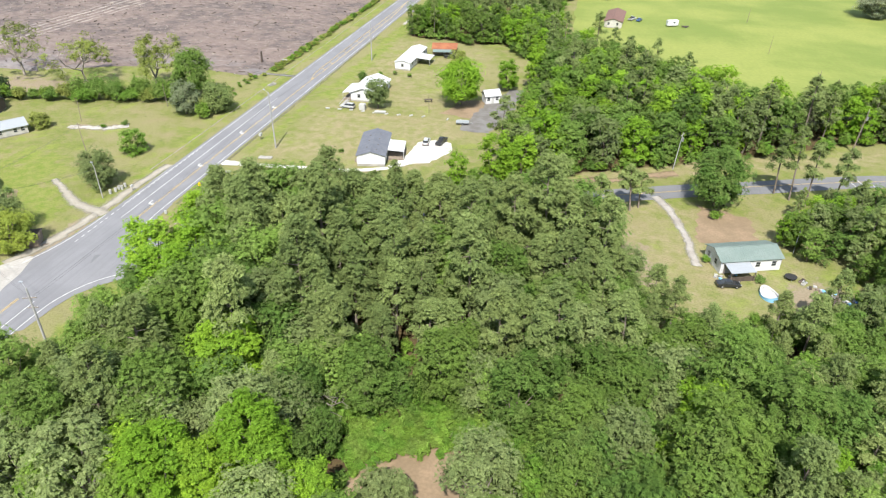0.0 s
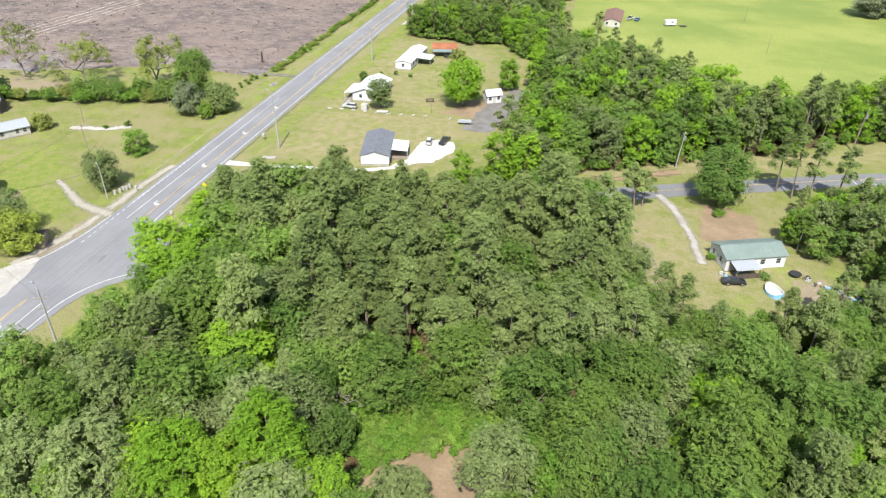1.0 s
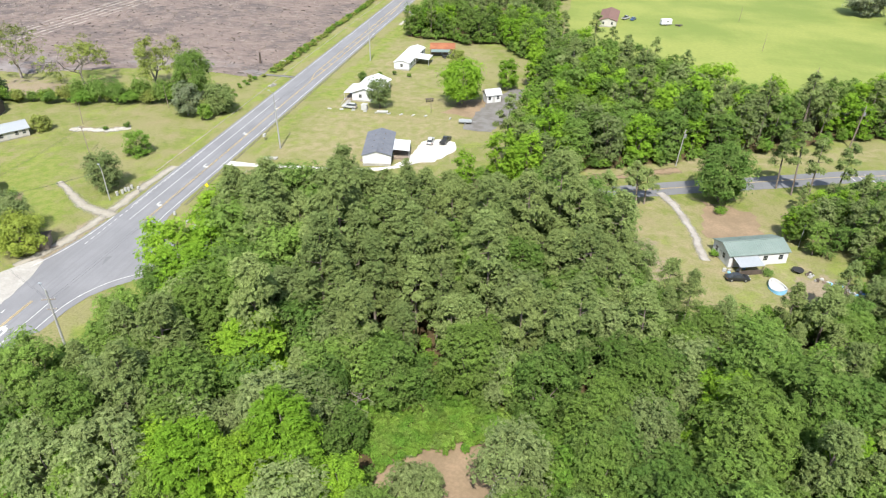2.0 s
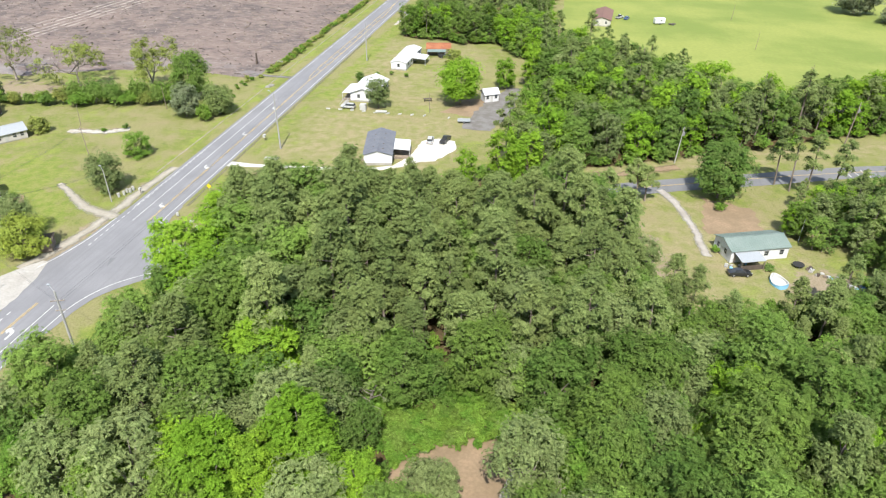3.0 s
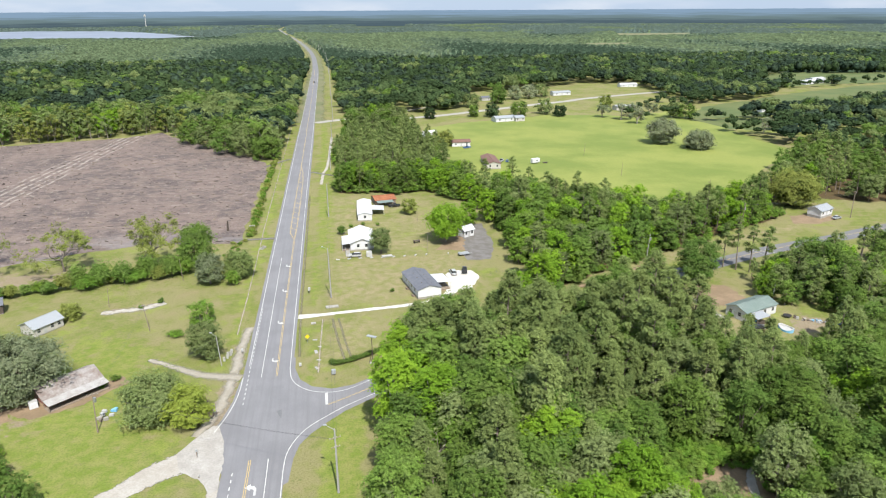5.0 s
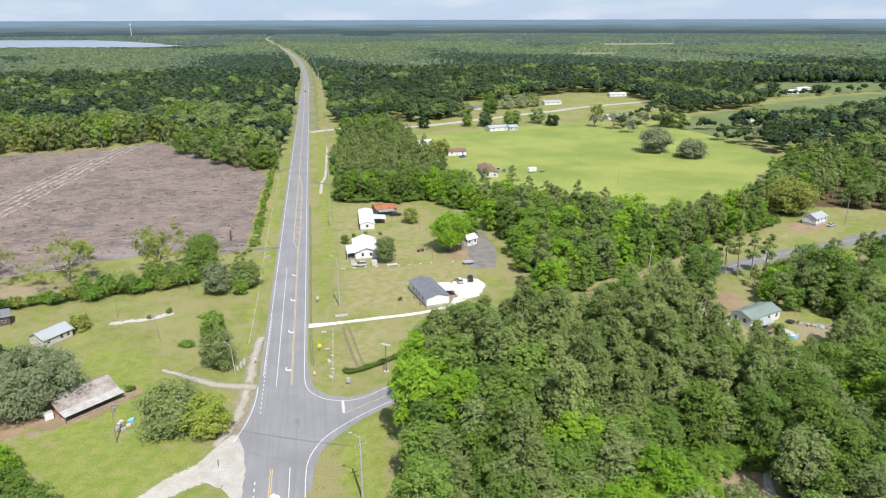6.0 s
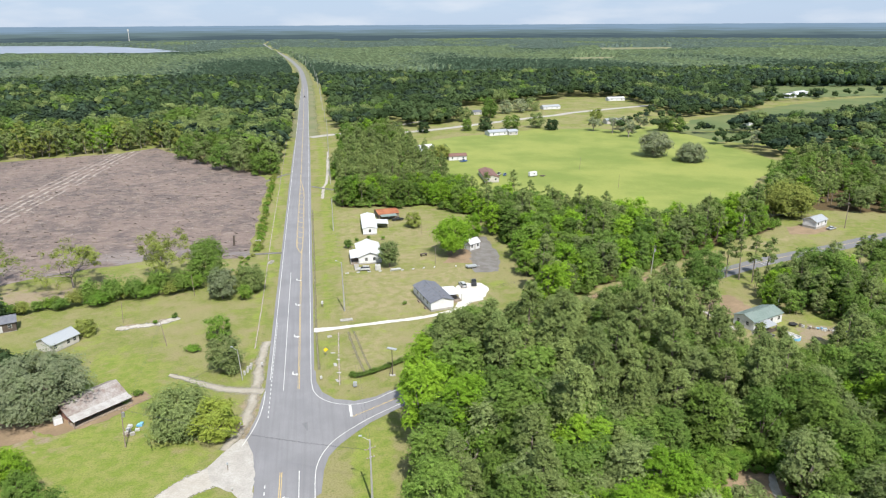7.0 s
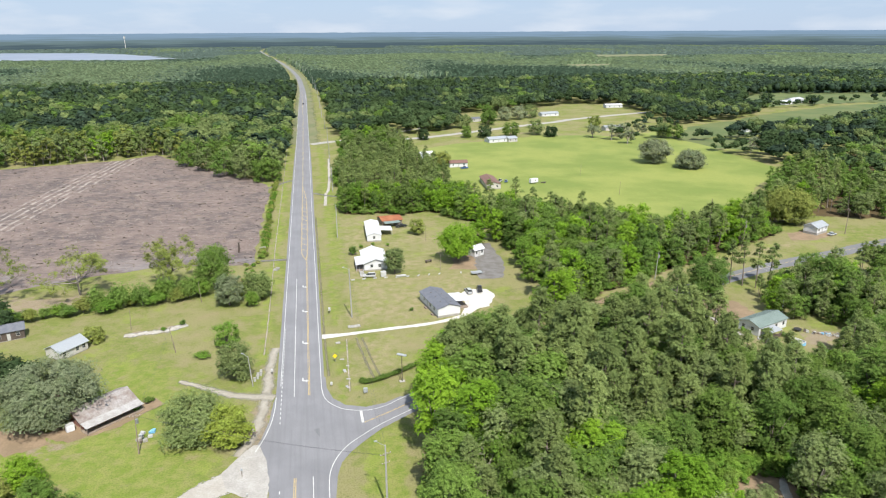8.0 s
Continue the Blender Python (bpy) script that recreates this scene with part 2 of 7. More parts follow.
BROKEN_SAND = ragged(plain("broken_sand", (0.42, 0.38, 0.31), (0.32, 0.275, 0.21), 0.5, 0.95, fine=3.0), 0.5, 0.7, 0.3, 1.15)
ASPHALT_SIDE = asphalt_material("side_asphalt", (0.185, 0.186, 0.193), (0.155, 0.157, 0.165))
SAND = plain("pale_sand", (0.41, 0.388, 0.352), (0.345, 0.318, 0.275), 0.2, 0.95, fine=2.5, bump=0.3)
SHELL = plain("white_shell", (0.58, 0.565, 0.53), (0.50, 0.475, 0.42), 0.3, 0.95, fine=3.0)
GRAVEL = plain("grey_gravel", (0.186, 0.18, 0.174), (0.136, 0.124, 0.112), 0.3, 0.95, fine=4.0)
DUSTY = plain("dusty_gravel", (0.37, 0.345, 0.31), (0.285, 0.26, 0.23), 0.3, 0.95, fine=3.0)
DIRT = plain("brown_dirt", (0.268, 0.192, 0.122), (0.205, 0.148, 0.090), 0.2, 0.95, fine=2.0)
for cover_m, grain in ((CLEARCUT, 0.35), (PASTURE, 0.3), (SHADED_GRASS, 0.3), (VERGE, 0.3), (SAND, 0.8), (SHELL, 1.2), (GRAVEL, 0.9), (DUSTY, 0.9), (DIRT, 0.6)):
    soft = cover_m in (DIRT, DUSTY, GRAVEL)
    ragged(cover_m, grain, 0.5 if cover_m in (CLEARCUT, PASTURE, SHADED_GRASS, VERGE, DIRT) else 0.28, 0.12 if soft else 0.28, 0.85 if soft else 0.42)
WHITE_LINE = plain("white_road_paint", (0.592, 0.592, 0.576), (0.44, 0.44, 0.432), 0.9, 0.7)
YELLOW_LINE = plain("yellow_road_paint", (0.54, 0.40, 0.155), (0.44, 0.33, 0.15), 0.9, 0.7)
CONCRETE = plain("concrete", (0.385, 0.371, 0.343), (0.294, 0.28, 0.252), 0.8, 0.9)
BARK = plain("bark", (0.155, 0.12, 0.09), (0.24, 0.20, 0.17), 1.2, 0.95, bump=0.5)
PALE_BARK = plain("pale_bark", (0.34, 0.30, 0.26), (0.23, 0.20, 0.17), 1.0, 0.95, bump=0.4)
PINE = foliage("pine_needles", (0.142, 0.194, 0.066), (0.198, 0.250, 0.084), (0.180, 0.226, 0.080), 0.28, vary=0.14)
OAK = foliage("oak_leaves", (0.084, 0.154, 0.034), (0.140, 0.220, 0.044), (0.142, 0.194, 0.058), 0.28, vary=0.18)
BRIGHT = foliage("spring_leaves", (0.148, 0.274, 0.026), (0.206, 0.336, 0.032), (0.136, 0.244, 0.032), 0.3)
# dark leaves of some oaks; far stands use them to paint in cloud shade
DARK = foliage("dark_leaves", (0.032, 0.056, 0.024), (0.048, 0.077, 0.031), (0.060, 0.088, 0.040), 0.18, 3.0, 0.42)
# blue-grey leaf tones, with distance haze mixed into the colour
HAZED = foliage("hazed_leaves", (0.066, 0.098, 0.066), (0.098, 0.132, 0.084), (0.110, 0.138, 0.090), 0.15, 0.17, -1, 0.4)
# lighter leaves: sun between cloud shadows painted into the far crowns
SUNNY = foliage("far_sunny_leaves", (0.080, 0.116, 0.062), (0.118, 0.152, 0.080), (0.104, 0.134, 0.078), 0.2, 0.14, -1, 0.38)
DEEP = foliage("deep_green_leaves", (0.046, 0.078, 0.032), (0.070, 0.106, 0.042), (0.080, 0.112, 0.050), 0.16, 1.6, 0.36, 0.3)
# dark blue-green leaves: cloud shade and haze put into the colour
CLOUDED = foliage("cloud_shaded_leaves", (0.026, 0.045, 0.030), (0.042, 0.064, 0.040), (0.050, 0.075, 0.048), 0.15, 0.17, -1, 0.4)
MOSSY = foliage("mossy_leaves", (0.146, 0.190, 0.072), (0.184, 0.228, 0.088), (0.132, 0.186, 0.060), 0.24)
OLIVE = foliage("olive_leaves", (0.185, 0.228, 0.055), (0.230, 0.250, 0.066), (0.162, 0.205, 0.054), 0.26)
GOLDEN = foliage("golden_green_leaves", (0.226, 0.282, 0.050), (0.286, 0.332, 0.062), (0.206, 0.266, 0.056), 0.28)
# bluest leaves: the haze of the farthest forest put into their colour
FAR_HAZED = foliage("far_hazed_leaves", (0.060, 0.088, 0.076), (0.084, 0.112, 0.092), (0.092, 0.120, 0.098), 0.15, 0.14, -1, 0.4)
SHRUB = foliage("shrub_leaves", (0.102, 0.205, 0.031), (0.150, 0.246, 0.038), (0.166, 0.222, 0.054), 0.28)
HOARY = foliage("hoary_leaves", (0.190, 0.225, 0.128), (0.245, 0.272, 0.168), (0.148, 0.196, 0.088), 0.24)
WHITE_METAL = plain("white_metal_roof", (0.58, 0.59, 0.60), (0.50, 0.51, 0.52), 0.5, 0.4, 0.0)
TEAL_METAL = plain("green_metal_roof", (0.155, 0.205, 0.185), (0.185, 0.232, 0.212), 0.3, 0.45)
RUST_METAL = plain("rusted_metal_roof", (0.35, 0.14, 0.063), (0.266, 0.091, 0.042), 0.5, 0.7)
OLD_METAL = plain("weathered_metal_roof", (0.34, 0.325, 0.315), (0.19, 0.145, 0.125), 0.28, 0.6)
# lighter copy of the old roof metal, painting sunlight onto the store's porch roof
PALE_METAL = plain("sunlit_metal_roof", (0.42, 0.41, 0.40), (0.33, 0.31, 0.295), 0.5, 0.55)
BARE_METAL = plain("galvanised_metal", (0.36, 0.385, 0.41), (0.364, 0.385, 0.406), 0.6, 0.45, 0.2)
SHINGLE = plain("grey_shingle", (0.112, 0.120, 0.145), (0.142, 0.150, 0.174), 0.8, 0.9, fine=5.0, bump=0.4)
RED_SHINGLE = plain("red_brown_shingle", (0.189, 0.105, 0.084), (0.154, 0.087, 0.073), 0.8, 0.9)
WHITE_WALL = plain("white_siding", (0.66, 0.67, 0.685), (0.58, 0.585, 0.60), 0.6, 0.7)
CREAM_WALL = plain("cream_siding", (0.52, 0.50, 0.47), (0.46, 0.44, 0.41), 0.6, 0.7)
BRICK = plain("red_brick", (0.36, 0.17, 0.13), (0.28, 0.13, 0.10), 1.5, 0.9)
WOOD = plain("weathered_wood", (0.27, 0.22, 0.17), (0.19, 0.15, 0.12), 1.2, 0.9, bump=0.3)
DARK_WOOD = plain("dark_wood", (0.10, 0.075, 0.06), (0.07, 0.055, 0.045), 1.2, 0.9)
GREY_POLE = plain("concrete_pole", (0.36, 0.355, 0.345), (0.31, 0.305, 0.295), 0.5, 0.8)
CABLE = plain("black_cable", (0.05, 0.05, 0.055), (0.035, 0.035, 0.04), 2.0, 0.6)
GLASS = plain("dark_window_glass", (0.03, 0.035, 0.04), (0.05, 0.055, 0.06), 0.5, 0.08)
TRIM = plain("white_trim", (0.47, 0.47, 0.46), (0.41, 0.41, 0.40), 1.0, 0.6)
RUBBER = plain("black_rubber", (0.025, 0.025, 0.026), (0.02, 0.02, 0.02), 3.0, 0.85)
STEEL = plain("steel", (0.45, 0.46, 0.47), (0.36, 0.37, 0.38), 1.0, 0.4, 0.6)
SIGN_YELLOW = plain("sign_yellow", (0.85, 0.62, 0.02), (0.80, 0.57, 0.02), 1.0, 0.5)
BLUE = plain("faded_blue_plastic", (0.16, 0.42, 0.68), (0.24, 0.50, 0.72), 0.9, 0.5)
# pale blue base colour stands in for the sky reflected in the lake
WATER = plain("still_water", (0.19, 0.22, 0.28), (0.25, 0.28, 0.34), 0.004, 0.4)


def paint(name, c):
    m = plain(name, c, tuple(v * 0.9 for v in c), 0.8, 0.3)
    m.node_tree.nodes["Principled BSDF"].inputs["Coat Weight"].default_value = 0.5
    return m


PAINT_WHITE, PAINT_BLACK = paint("white_paint", (0.45, 0.45, 0.445)), paint("black_paint", (0.02, 0.021, 0.024))
PAINT_SILVER, PAINT_BLUE = paint("silver_paint", (0.42, 0.44, 0.46)), paint("blue_paint", (0.05, 0.12, 0.30))


# ---- builders ----
def mesh_of(name, verts, tris, mats=(), index=None, tone=None):
    """A mesh from arrays of triangles."""
    me = bpy.data.meshes.new(name)
    verts, tris = np.asarray(verts, np.float32), np.asarray(tris, np.int32)
    me.vertices.add(len(verts))
    me.vertices.foreach_set("co", verts.ravel())
    me.loops.add(tris.size)
    me.loops.foreach_set("vertex_index", tris.ravel())
    me.polygons.add(len(tris))
    me.polygons.foreach_set("loop_start", np.arange(0, tris.size, 3, dtype=np.int32))
    for m in mats:
        me.materials.append(m)
    if index is not None:
        me.polygons.foreach_set("material_index", np.asarray(index, np.int32))
    if tone is not None:
        me.attributes.new("tone", "FLOAT", "POINT").data.foreach_set("value", np.asarray(tone, np.float32))
    me.update(calc_edges=True)
    me.validate()
    return me


def part(name, bm, material, parent=None, label=""):
    """One mesh object from a bmesh, under a thing or a part."""
    me = bpy.data.meshes.new(name)
    bmesh.ops.recalc_face_normals(bm, faces=bm.faces)
    bm.to_mesh(me)
    bm.free()
    me.materials.append(material)
    ob = new(name, me)
    ob.parent = parent
    return tagged(ob, label)


def thing(name, m, label, category, group="", kind=""):
    ob = new(name)
    ob.empty_display_size = 0.5
    ob.matrix_basis = m
    return tagged(ob, label, category, group, kind)


def box(bm, x0, y0, z0, x1, y1, z1, bevel=0.0):
    r = bmesh.ops.create_cube(bm, size=1.0, matrix=Matrix.LocRotScale(((x0 + x1) / 2, (y0 + y1) / 2, (z0 + z1) / 2), None, (x1 - x0, y1 - y0, z1 - z0)))
    if bevel:
        bmesh.ops.bevel(bm, geom=list({e for v in r["verts"] for e in v.link_edges}), offset=bevel, segments=2, affect="EDGES")
    return bm


def boxed(*a, bevel=0.0):
    return box(bmesh.new(), *a, bevel=bevel)


def tube(bm, a, b, r0, r1, n=8):
    """A tapered rod from a to b."""
    a, b = Vector(a), Vector(b)
    d = b - a
    m = Matrix.Translation((a + b) / 2) @ d.to_track_quat("Z", "Y").to_matrix().to_4x4()
    bmesh.ops.create_cone(bm, cap_ends=True, segments=n, radius1=r0, radius2=r1, depth=d.length, matrix=m)
    return bm


def inside(poly, x, y):
    x, y = np.asarray(x, float), np.asarray(y, float)
    hit = np.zeros(x.shape, bool)
    for (x0, y0), (x1, y1) in zip(poly, poly[1:] + poly[:1]):
        cross = (y0 > y) != (y1 > y)
        with np.errstate(divide="ignore", invalid="ignore"):
            hit ^= cross & (x < (x1 - x0) * (y - y0) / (y1 - y0 + 1e-9) + x0)
    return hit


def scatter(poly, gap, jitter=0.42, seed=0):
    """Points of a shaken grid inside an outline."""
    r = np.random.default_rng(seed)
    p = np.array(poly, float)
    (x0, y0), (x1, y1) = p.min(0), p.max(0)
    gx, gy = np.meshgrid(np.arange(x0, x1, gap), np.arange(y0, y1, gap * 0.87))
    gx = gx + (np.arange(gx.shape[0]) % 2)[:, None] * gap / 2
    gx, gy = gx.ravel() + r.uniform(-jitter, jitter, gx.size) * gap, gy.ravel() + r.uniform(-jitter, jitter, gx.size) * gap
    keep = inside(poly, gx, gy)
    return np.stack([gx[keep], gy[keep]], 1)


def smooth_line(pts, step=3.0):
    """Points along a soft curve through pts."""
    p = [Vector(q) for q in pts]
    p = [2 * p[0] - p[1]] + p + [2 * p[-1] - p[-2]]
    out = []
    for a, b, c, d in zip(p, p[1:], p[2:], p[3:]):
        k = max(2, int((c - b).length / step))
        for i in range(k):
            t = i / k
            out.append(0.5 * ((2 * b) + (c - a) * t + (2 * a - 5 * b + 4 * c - d) * t * t + (3 * b - a - 3 * c + d) * t ** 3))
    return out + [p[-2]]


def strip(pts, left, right, z, wobble=0.0, step=3.0, seed=0, bm=None):
    """A ribbon along a curve, from left to right of it."""
    bm = bm or bmesh.new()
    edge = bm.verts.layers.float.new("edge")

    def rag(u, side):
        return wobble * 2.2 * (noise.noise(Vector((u * 0.21, seed * 3.7, side))) + 0.5 * noise.noise(Vector((u * 0.8, seed, side + 5))))

    run = 0.0
    line = smooth_line([Vector((*p[:2], 0)) for p in pts], step)
    rows = []
    for k, p in enumerate(line):
        d = (line[min(k + 1, len(line) - 1)] - line[max(k - 1, 0)]).normalized()
        n = Vector((-d.y, d.x, 0))
        u = k / (len(line) - 1)
        lw = left(u) if callable(left) else left
        rw = right(u) if callable(right) else right
        run += (p - line[max(k - 1, 0)]).length
        a, b = p + n * (lw + rag(run, 0)), p - n * (rw + rag(run, 9))
        rows.append([bm.verts.new((q.x, q.y, z)) for q in (a, a.lerp(b, 0.5), b)])
        rows[-1][1][edge] = 1.0
    for q0, q1 in zip(rows, rows[1:]):
        for j in (0, 1):
            bm.faces.new((q0[j], q0[j + 1], q1[j + 1], q1[j]))
    return bm


def patch(ring, z, wobble=0.6, step=2.5, seed=0, fade=1.5):
    """A flat area with a worn outline."""
    r = random.Random(seed)
    bm, out = bmesh.new(), []
    for (x0, y0), (x1, y1) in zip(ring, ring[1:] + ring[:1]):
        k = max(1, int(math.hypot(x1 - x0, y1 - y0) / step))
        out += [(x0 + (x1 - x0) * i / k + r.uniform(-wobble, wobble), y0 + (y1 - y0) * i / k + r.uniform(-wobble, wobble)) for i in range(k)]
    f = bm.faces.new([bm.verts.new((x, y, z)) for x, y in out])
    edge = bm.verts.layers.float.new("edge")
    bmesh.ops.inset_region(bm, faces=[f], thickness=fade, use_even_offset=False)
    for v in f.verts:
        v[edge] = 1.0
    bmesh.ops.triangulate(bm, faces=list(bm.faces))
    return bm


# ---- ground ----
def axis(lo, hi, step, far, grow=1.22):
    a = list(np.arange(lo, hi + 0.1, step))
    d, x = step, a[-1]
    while x < far:
        d *= grow
        x += d
        a.append(min(x, far))
    d, x = step, a[0]
    while x > -far:
        d *= grow
        x -= d
        a.insert(0, max(x, -far))
    return np.array(a)


CLEARCUT_EDGE = [(-21, 132), (-20.5, 260), (-24, 282), (-42, 316), (-80, 360), (-108, 402), (-127, 384), (-200, 366), (-260, 350), (-250, 110), (-105, 118), (-80, 131), (-54, 137)]
PASTURE_EDGE = [(84, 384), (115, 405), (200, 433), (246, 424), (262, 402), (300, 394), (306, 345), (301, 300), (302, 258), (251, 214), (205, 160), (175, 150), (145, 138), (118, 158), (100, 178), (88, 225), (85, 290)]
RIGHT_FIELD = [(300, 396), (314, 392), (330, 392), (372, 398), (430, 412), (466, 416), (528, 448), (559, 460), (700, 505), (900, 600), (900, 680), (760, 640), (668, 590), (605, 582), (543, 554), (464, 518), (415, 484), (394, 478), (351, 458), (312, 404)]
FARM_FIELD = [(504, 584), (547, 598), (621, 606), (694, 604), (812, 640), (850, 720), (709, 748), (655, 768), (576, 715), (530, 640)]
FIELD_GAP = [(262, 403), (296, 394), (318, 398), (345, 446), (322, 440), (285, 424)]
CORNER_FIELD = [(322, 388), (366, 376), (331, 327), (304, 341), (300, 394)]
PINEWOOD = [(30, 14), (60, 33), (92, 50), (101, 47), (111, 25), (118, 11), (127, 11), (146, 19), (158, 28), (170, 42), (186, 54), (186, -5), (160, -58), (22.5, -58), (19.5, -38), (20.5, -20), (25, 1)]
NORTHWOOD = [(31, 27), (38, 36), (50, 46), (63, 54), (74, 68), (83, 88), (85, 104), (83, 134), (88, 165), (108, 158), (130, 140), (148, 128), (172, 138), (196, 146), (206, 130), (190, 121), (172, 115), (150, 102), (122, 89), (96, 76), (62, 51)]
EASTWOOD = [(206, 150), (252, 205), (306, 254), (383, 298), (470, 345), (560, 330), (470, 190), (330, 128), (268, 140), (240, 152)]
MIDWOOD = [(18, 202), (19, 300), (28, 352), (27, 425), (60, 428), (78, 385), (70, 350), (82, 300), (78, 285), (79, 228), (85, 190), (78, 174), (60, 200), (46, 196), (34, 202)]
CLEARING = [(73, -40), (74, -30), (78, -27.5), (89, -23.5), (92, -27), (90, -34), (88, -42)]
YARD = [(101, 56), (104, 44), (117, 12), (127, 12), (146, 20), (156, 30), (150, 40), (140, 62), (120, 68)]

HIGHWAY = [(-2.3, -200), (-2.3, 0), (-2.3, 250), (-2.3, 600), (-4, 1000), (-20, 1420), (-66, 1975), (-134, 2590), (-200, 3280)]


def near(poly, x, y, soft=4.0):
    """1 inside an outline, falling to 0 over soft metres outside it."""
    best = np.full(x.shape, 1e9)
    for (x0, y0), (x1, y1) in zip(poly, poly[1:] + poly[:1]):
        dx, dy = x1 - x0, y1 - y0
        t = np.clip(((x - x0) * dx + (y - y0) * dy) / (dx * dx + dy * dy + 1e-9), 0, 1)
        best = np.minimum(best, np.hypot(x - x0 - t * dx, y - y0 - t * dy))
    return np.where(inside(poly, x, y), 0.5 + np.minimum(best / soft, 0.5), 0.5 - np.minimum(best / soft, 0.5))


gx, gy = axis(-130, 250, 3.0, 4900), axis(-60, 400, 3.0, 4900)
GX, GY = np.meshgrid(gx, gy)
keep_r = np.hypot(GX, GY + 100)
GX, GY = np.where(keep_r > 4850, GX * 4850 / np.maximum(keep_r, 1), GX), np.where(keep_r > 4850, GY * 4850 / np.maximum(keep_r, 1), GY)
GZ = np.zeros(GX.shape)
gv = np.stack([GX.ravel(), GY.ravel(), GZ.ravel()], 1)
ni, nj = GX.shape
k = (np.arange(ni - 1)[:, None] * nj + np.arange(nj - 1)[None, :]).ravel()
gt = np.concatenate([np.stack([k, k + 1, k + nj + 1], 1), np.stack([k, k + nj + 1, k + nj], 1)])
ground_mesh = mesh_of("ground", gv, gt, [GROUND])
fx, fy = gv[:, 0], gv[:, 1]
zones = {
    "litter": np.maximum.reduce([near(PINEWOOD, fx, fy, 4), near(NORTHWOOD, fx, fy, 4), near(EASTWOOD, fx, fy, 4), near(MIDWOOD, fx, fy, 4)]),
    "dry": np.maximum.reduce([0.75 * near([(9, 66), (62, 66), (66, 110), (14, 108)], fx, fy, 10), 0.58 * near(YARD, fx, fy, 8), 0.7 * near([(102, 54), (106, 45), (120, 50), (120, 66)], fx, fy, 8), 0.7 * near([(95, 70), (210, 114), (205, 122), (90, 80)], fx, fy, 5),
                              0.66 * near([(8, 28), (28, 40), (30, 60), (10, 58)], fx, fy, 8), 0.6 * near([(12, 100), (60, 108), (60, 190), (12, 200)], fx, fy, 10), 0.8 * near([(-62, 16), (-50, 15), (-38, 29), (-36, 38), (-48, 22)], fx, fy, 6)]),
    "lush": np.maximum.reduce([0.85 * near([(5, 20), (9, 20), (8, 60), (6, 60)], fx, fy, 5), 0.8 * near([(6, 66), (10, 66), (10, 110), (7, 110)], fx, fy, 6), 0.7 * near([(-15, 45), (-10, 45), (-10, 420), (-15, 420)], fx, fy, 5),
                               0.7 * near([(-110, -40), (-14, -40), (-14, 30), (-40, 60), (-110, 60)], fx, fy, 25), 0.8 * near([(6, -60), (14, -60), (22, 10), (12, 8)], fx, fy, 5), 0.8 * near([(8, 115), (16, 115), (14, 420), (8, 420)], fx, fy, 6)]),
    "bare": np.maximum.reduce([0.95 * near([(-13, -8), (-9.5, 14), (-9.5, 30), (-10.5, 48), (-12.5, 48), (-12.6, 30), (-13.5, 14), (-16, 0)], fx, fy, 3), 0.72 * near([(137, 22), (150, 28), (156, 31), (149, 38), (141, 34)], fx, fy, 6), 0.75 * near([(-58, 22), (-50, 19), (-40, 28), (-37, 33), (-41, 34), (-46, 27), (-54, 25)], fx, fy, 4),
                               0.6 * near([(-54, 72), (-37, 76), (-37, 80), (-54, 76)], fx, fy, 3), 0.62 * near([(-110, 92), (-70, 100), (-60, 112), (-110, 116)], fx, fy, 12), 0.56 * near([(100, 40), (118, 18), (122, 30), (112, 56)], fx, fy, 10), 0.62 * near([(11.5, 64.5), (16, 65), (16, 68), (12, 68)], fx, fy, 3), 0.64 * near([(9.2, 26), (10.6, 26), (11.4, 60), (10, 60)], fx, fy, 2.5), 0.6 * near([(3.6, 24), (5.0, 24), (5.0, 130), (3.8, 130)], fx, fy, 3), 0.6 * near([(-66, 18), (-56, 10), (-50, 16), (-58, 22)], fx, fy, 7)]),
    "wild": np.clip((np.hypot(fx, fy + 100) - 900) / 300, 0, 1) * (np.abs(fx - np.interp(fy, [p[1] for p in HIGHWAY], [p[0] for p in HIGHWAY])) > 20),
}
for key, value in zones.items():
    ground_mesh.attributes.new(key, "FLOAT", "POINT").data.foreach_set("value", value.astype(np.float32))
tagged(new("ground", ground_mesh), "flat mown grass and bare sandy soil reaching the horizon", "ground", kind="structure")


def flat(name, bm, material, label, category="ground"):
    ob = part(name, bm, material)
    return tagged(ob, label, category, kind="structure")


flat("clearcut_field", patch(CLEARCUT_EDGE, 0.05, 1.0, 6, 1, 5.0), CLEARCUT, "cleared brown field of torn soil and logging debris", "field")
flat("pasture", patch(PASTURE_EDGE, 0.05, 1.0, 6, 2, 5.0), PASTURE, "smooth bright green pasture of short grass", "field")
flat("pasture_far", patch(RIGHT_FIELD, 0.05, 3, 10, 3, 6.0), SHADED_GRASS, "long green field between dark tree rows", "field")
flat("pasture_corner", patch(CORNER_FIELD, 0.047, 2, 8, 44, 3.0), SHADED_GRASS, "cloud-darkened green corner field behind a hedge", "field")
flat("farm_field", patch(FARM_FIELD, 0.05, 3, 10, 41, 6.0), SHADED_GRASS, "far green field round a white farm", "field")
flat("pasture_gap", patch(FIELD_GAP, 0.045, 2, 8, 4, 3.0), PASTURE, "green grass between two pastures", "field")

# ---- roads ----


def highway_width(u):
    return 5.95 - 1.0 * min(1, max(0, (u - 0.16) / 0.04)) - 0.9 * min(1, max(0, (u - 0.28) / 0.08))


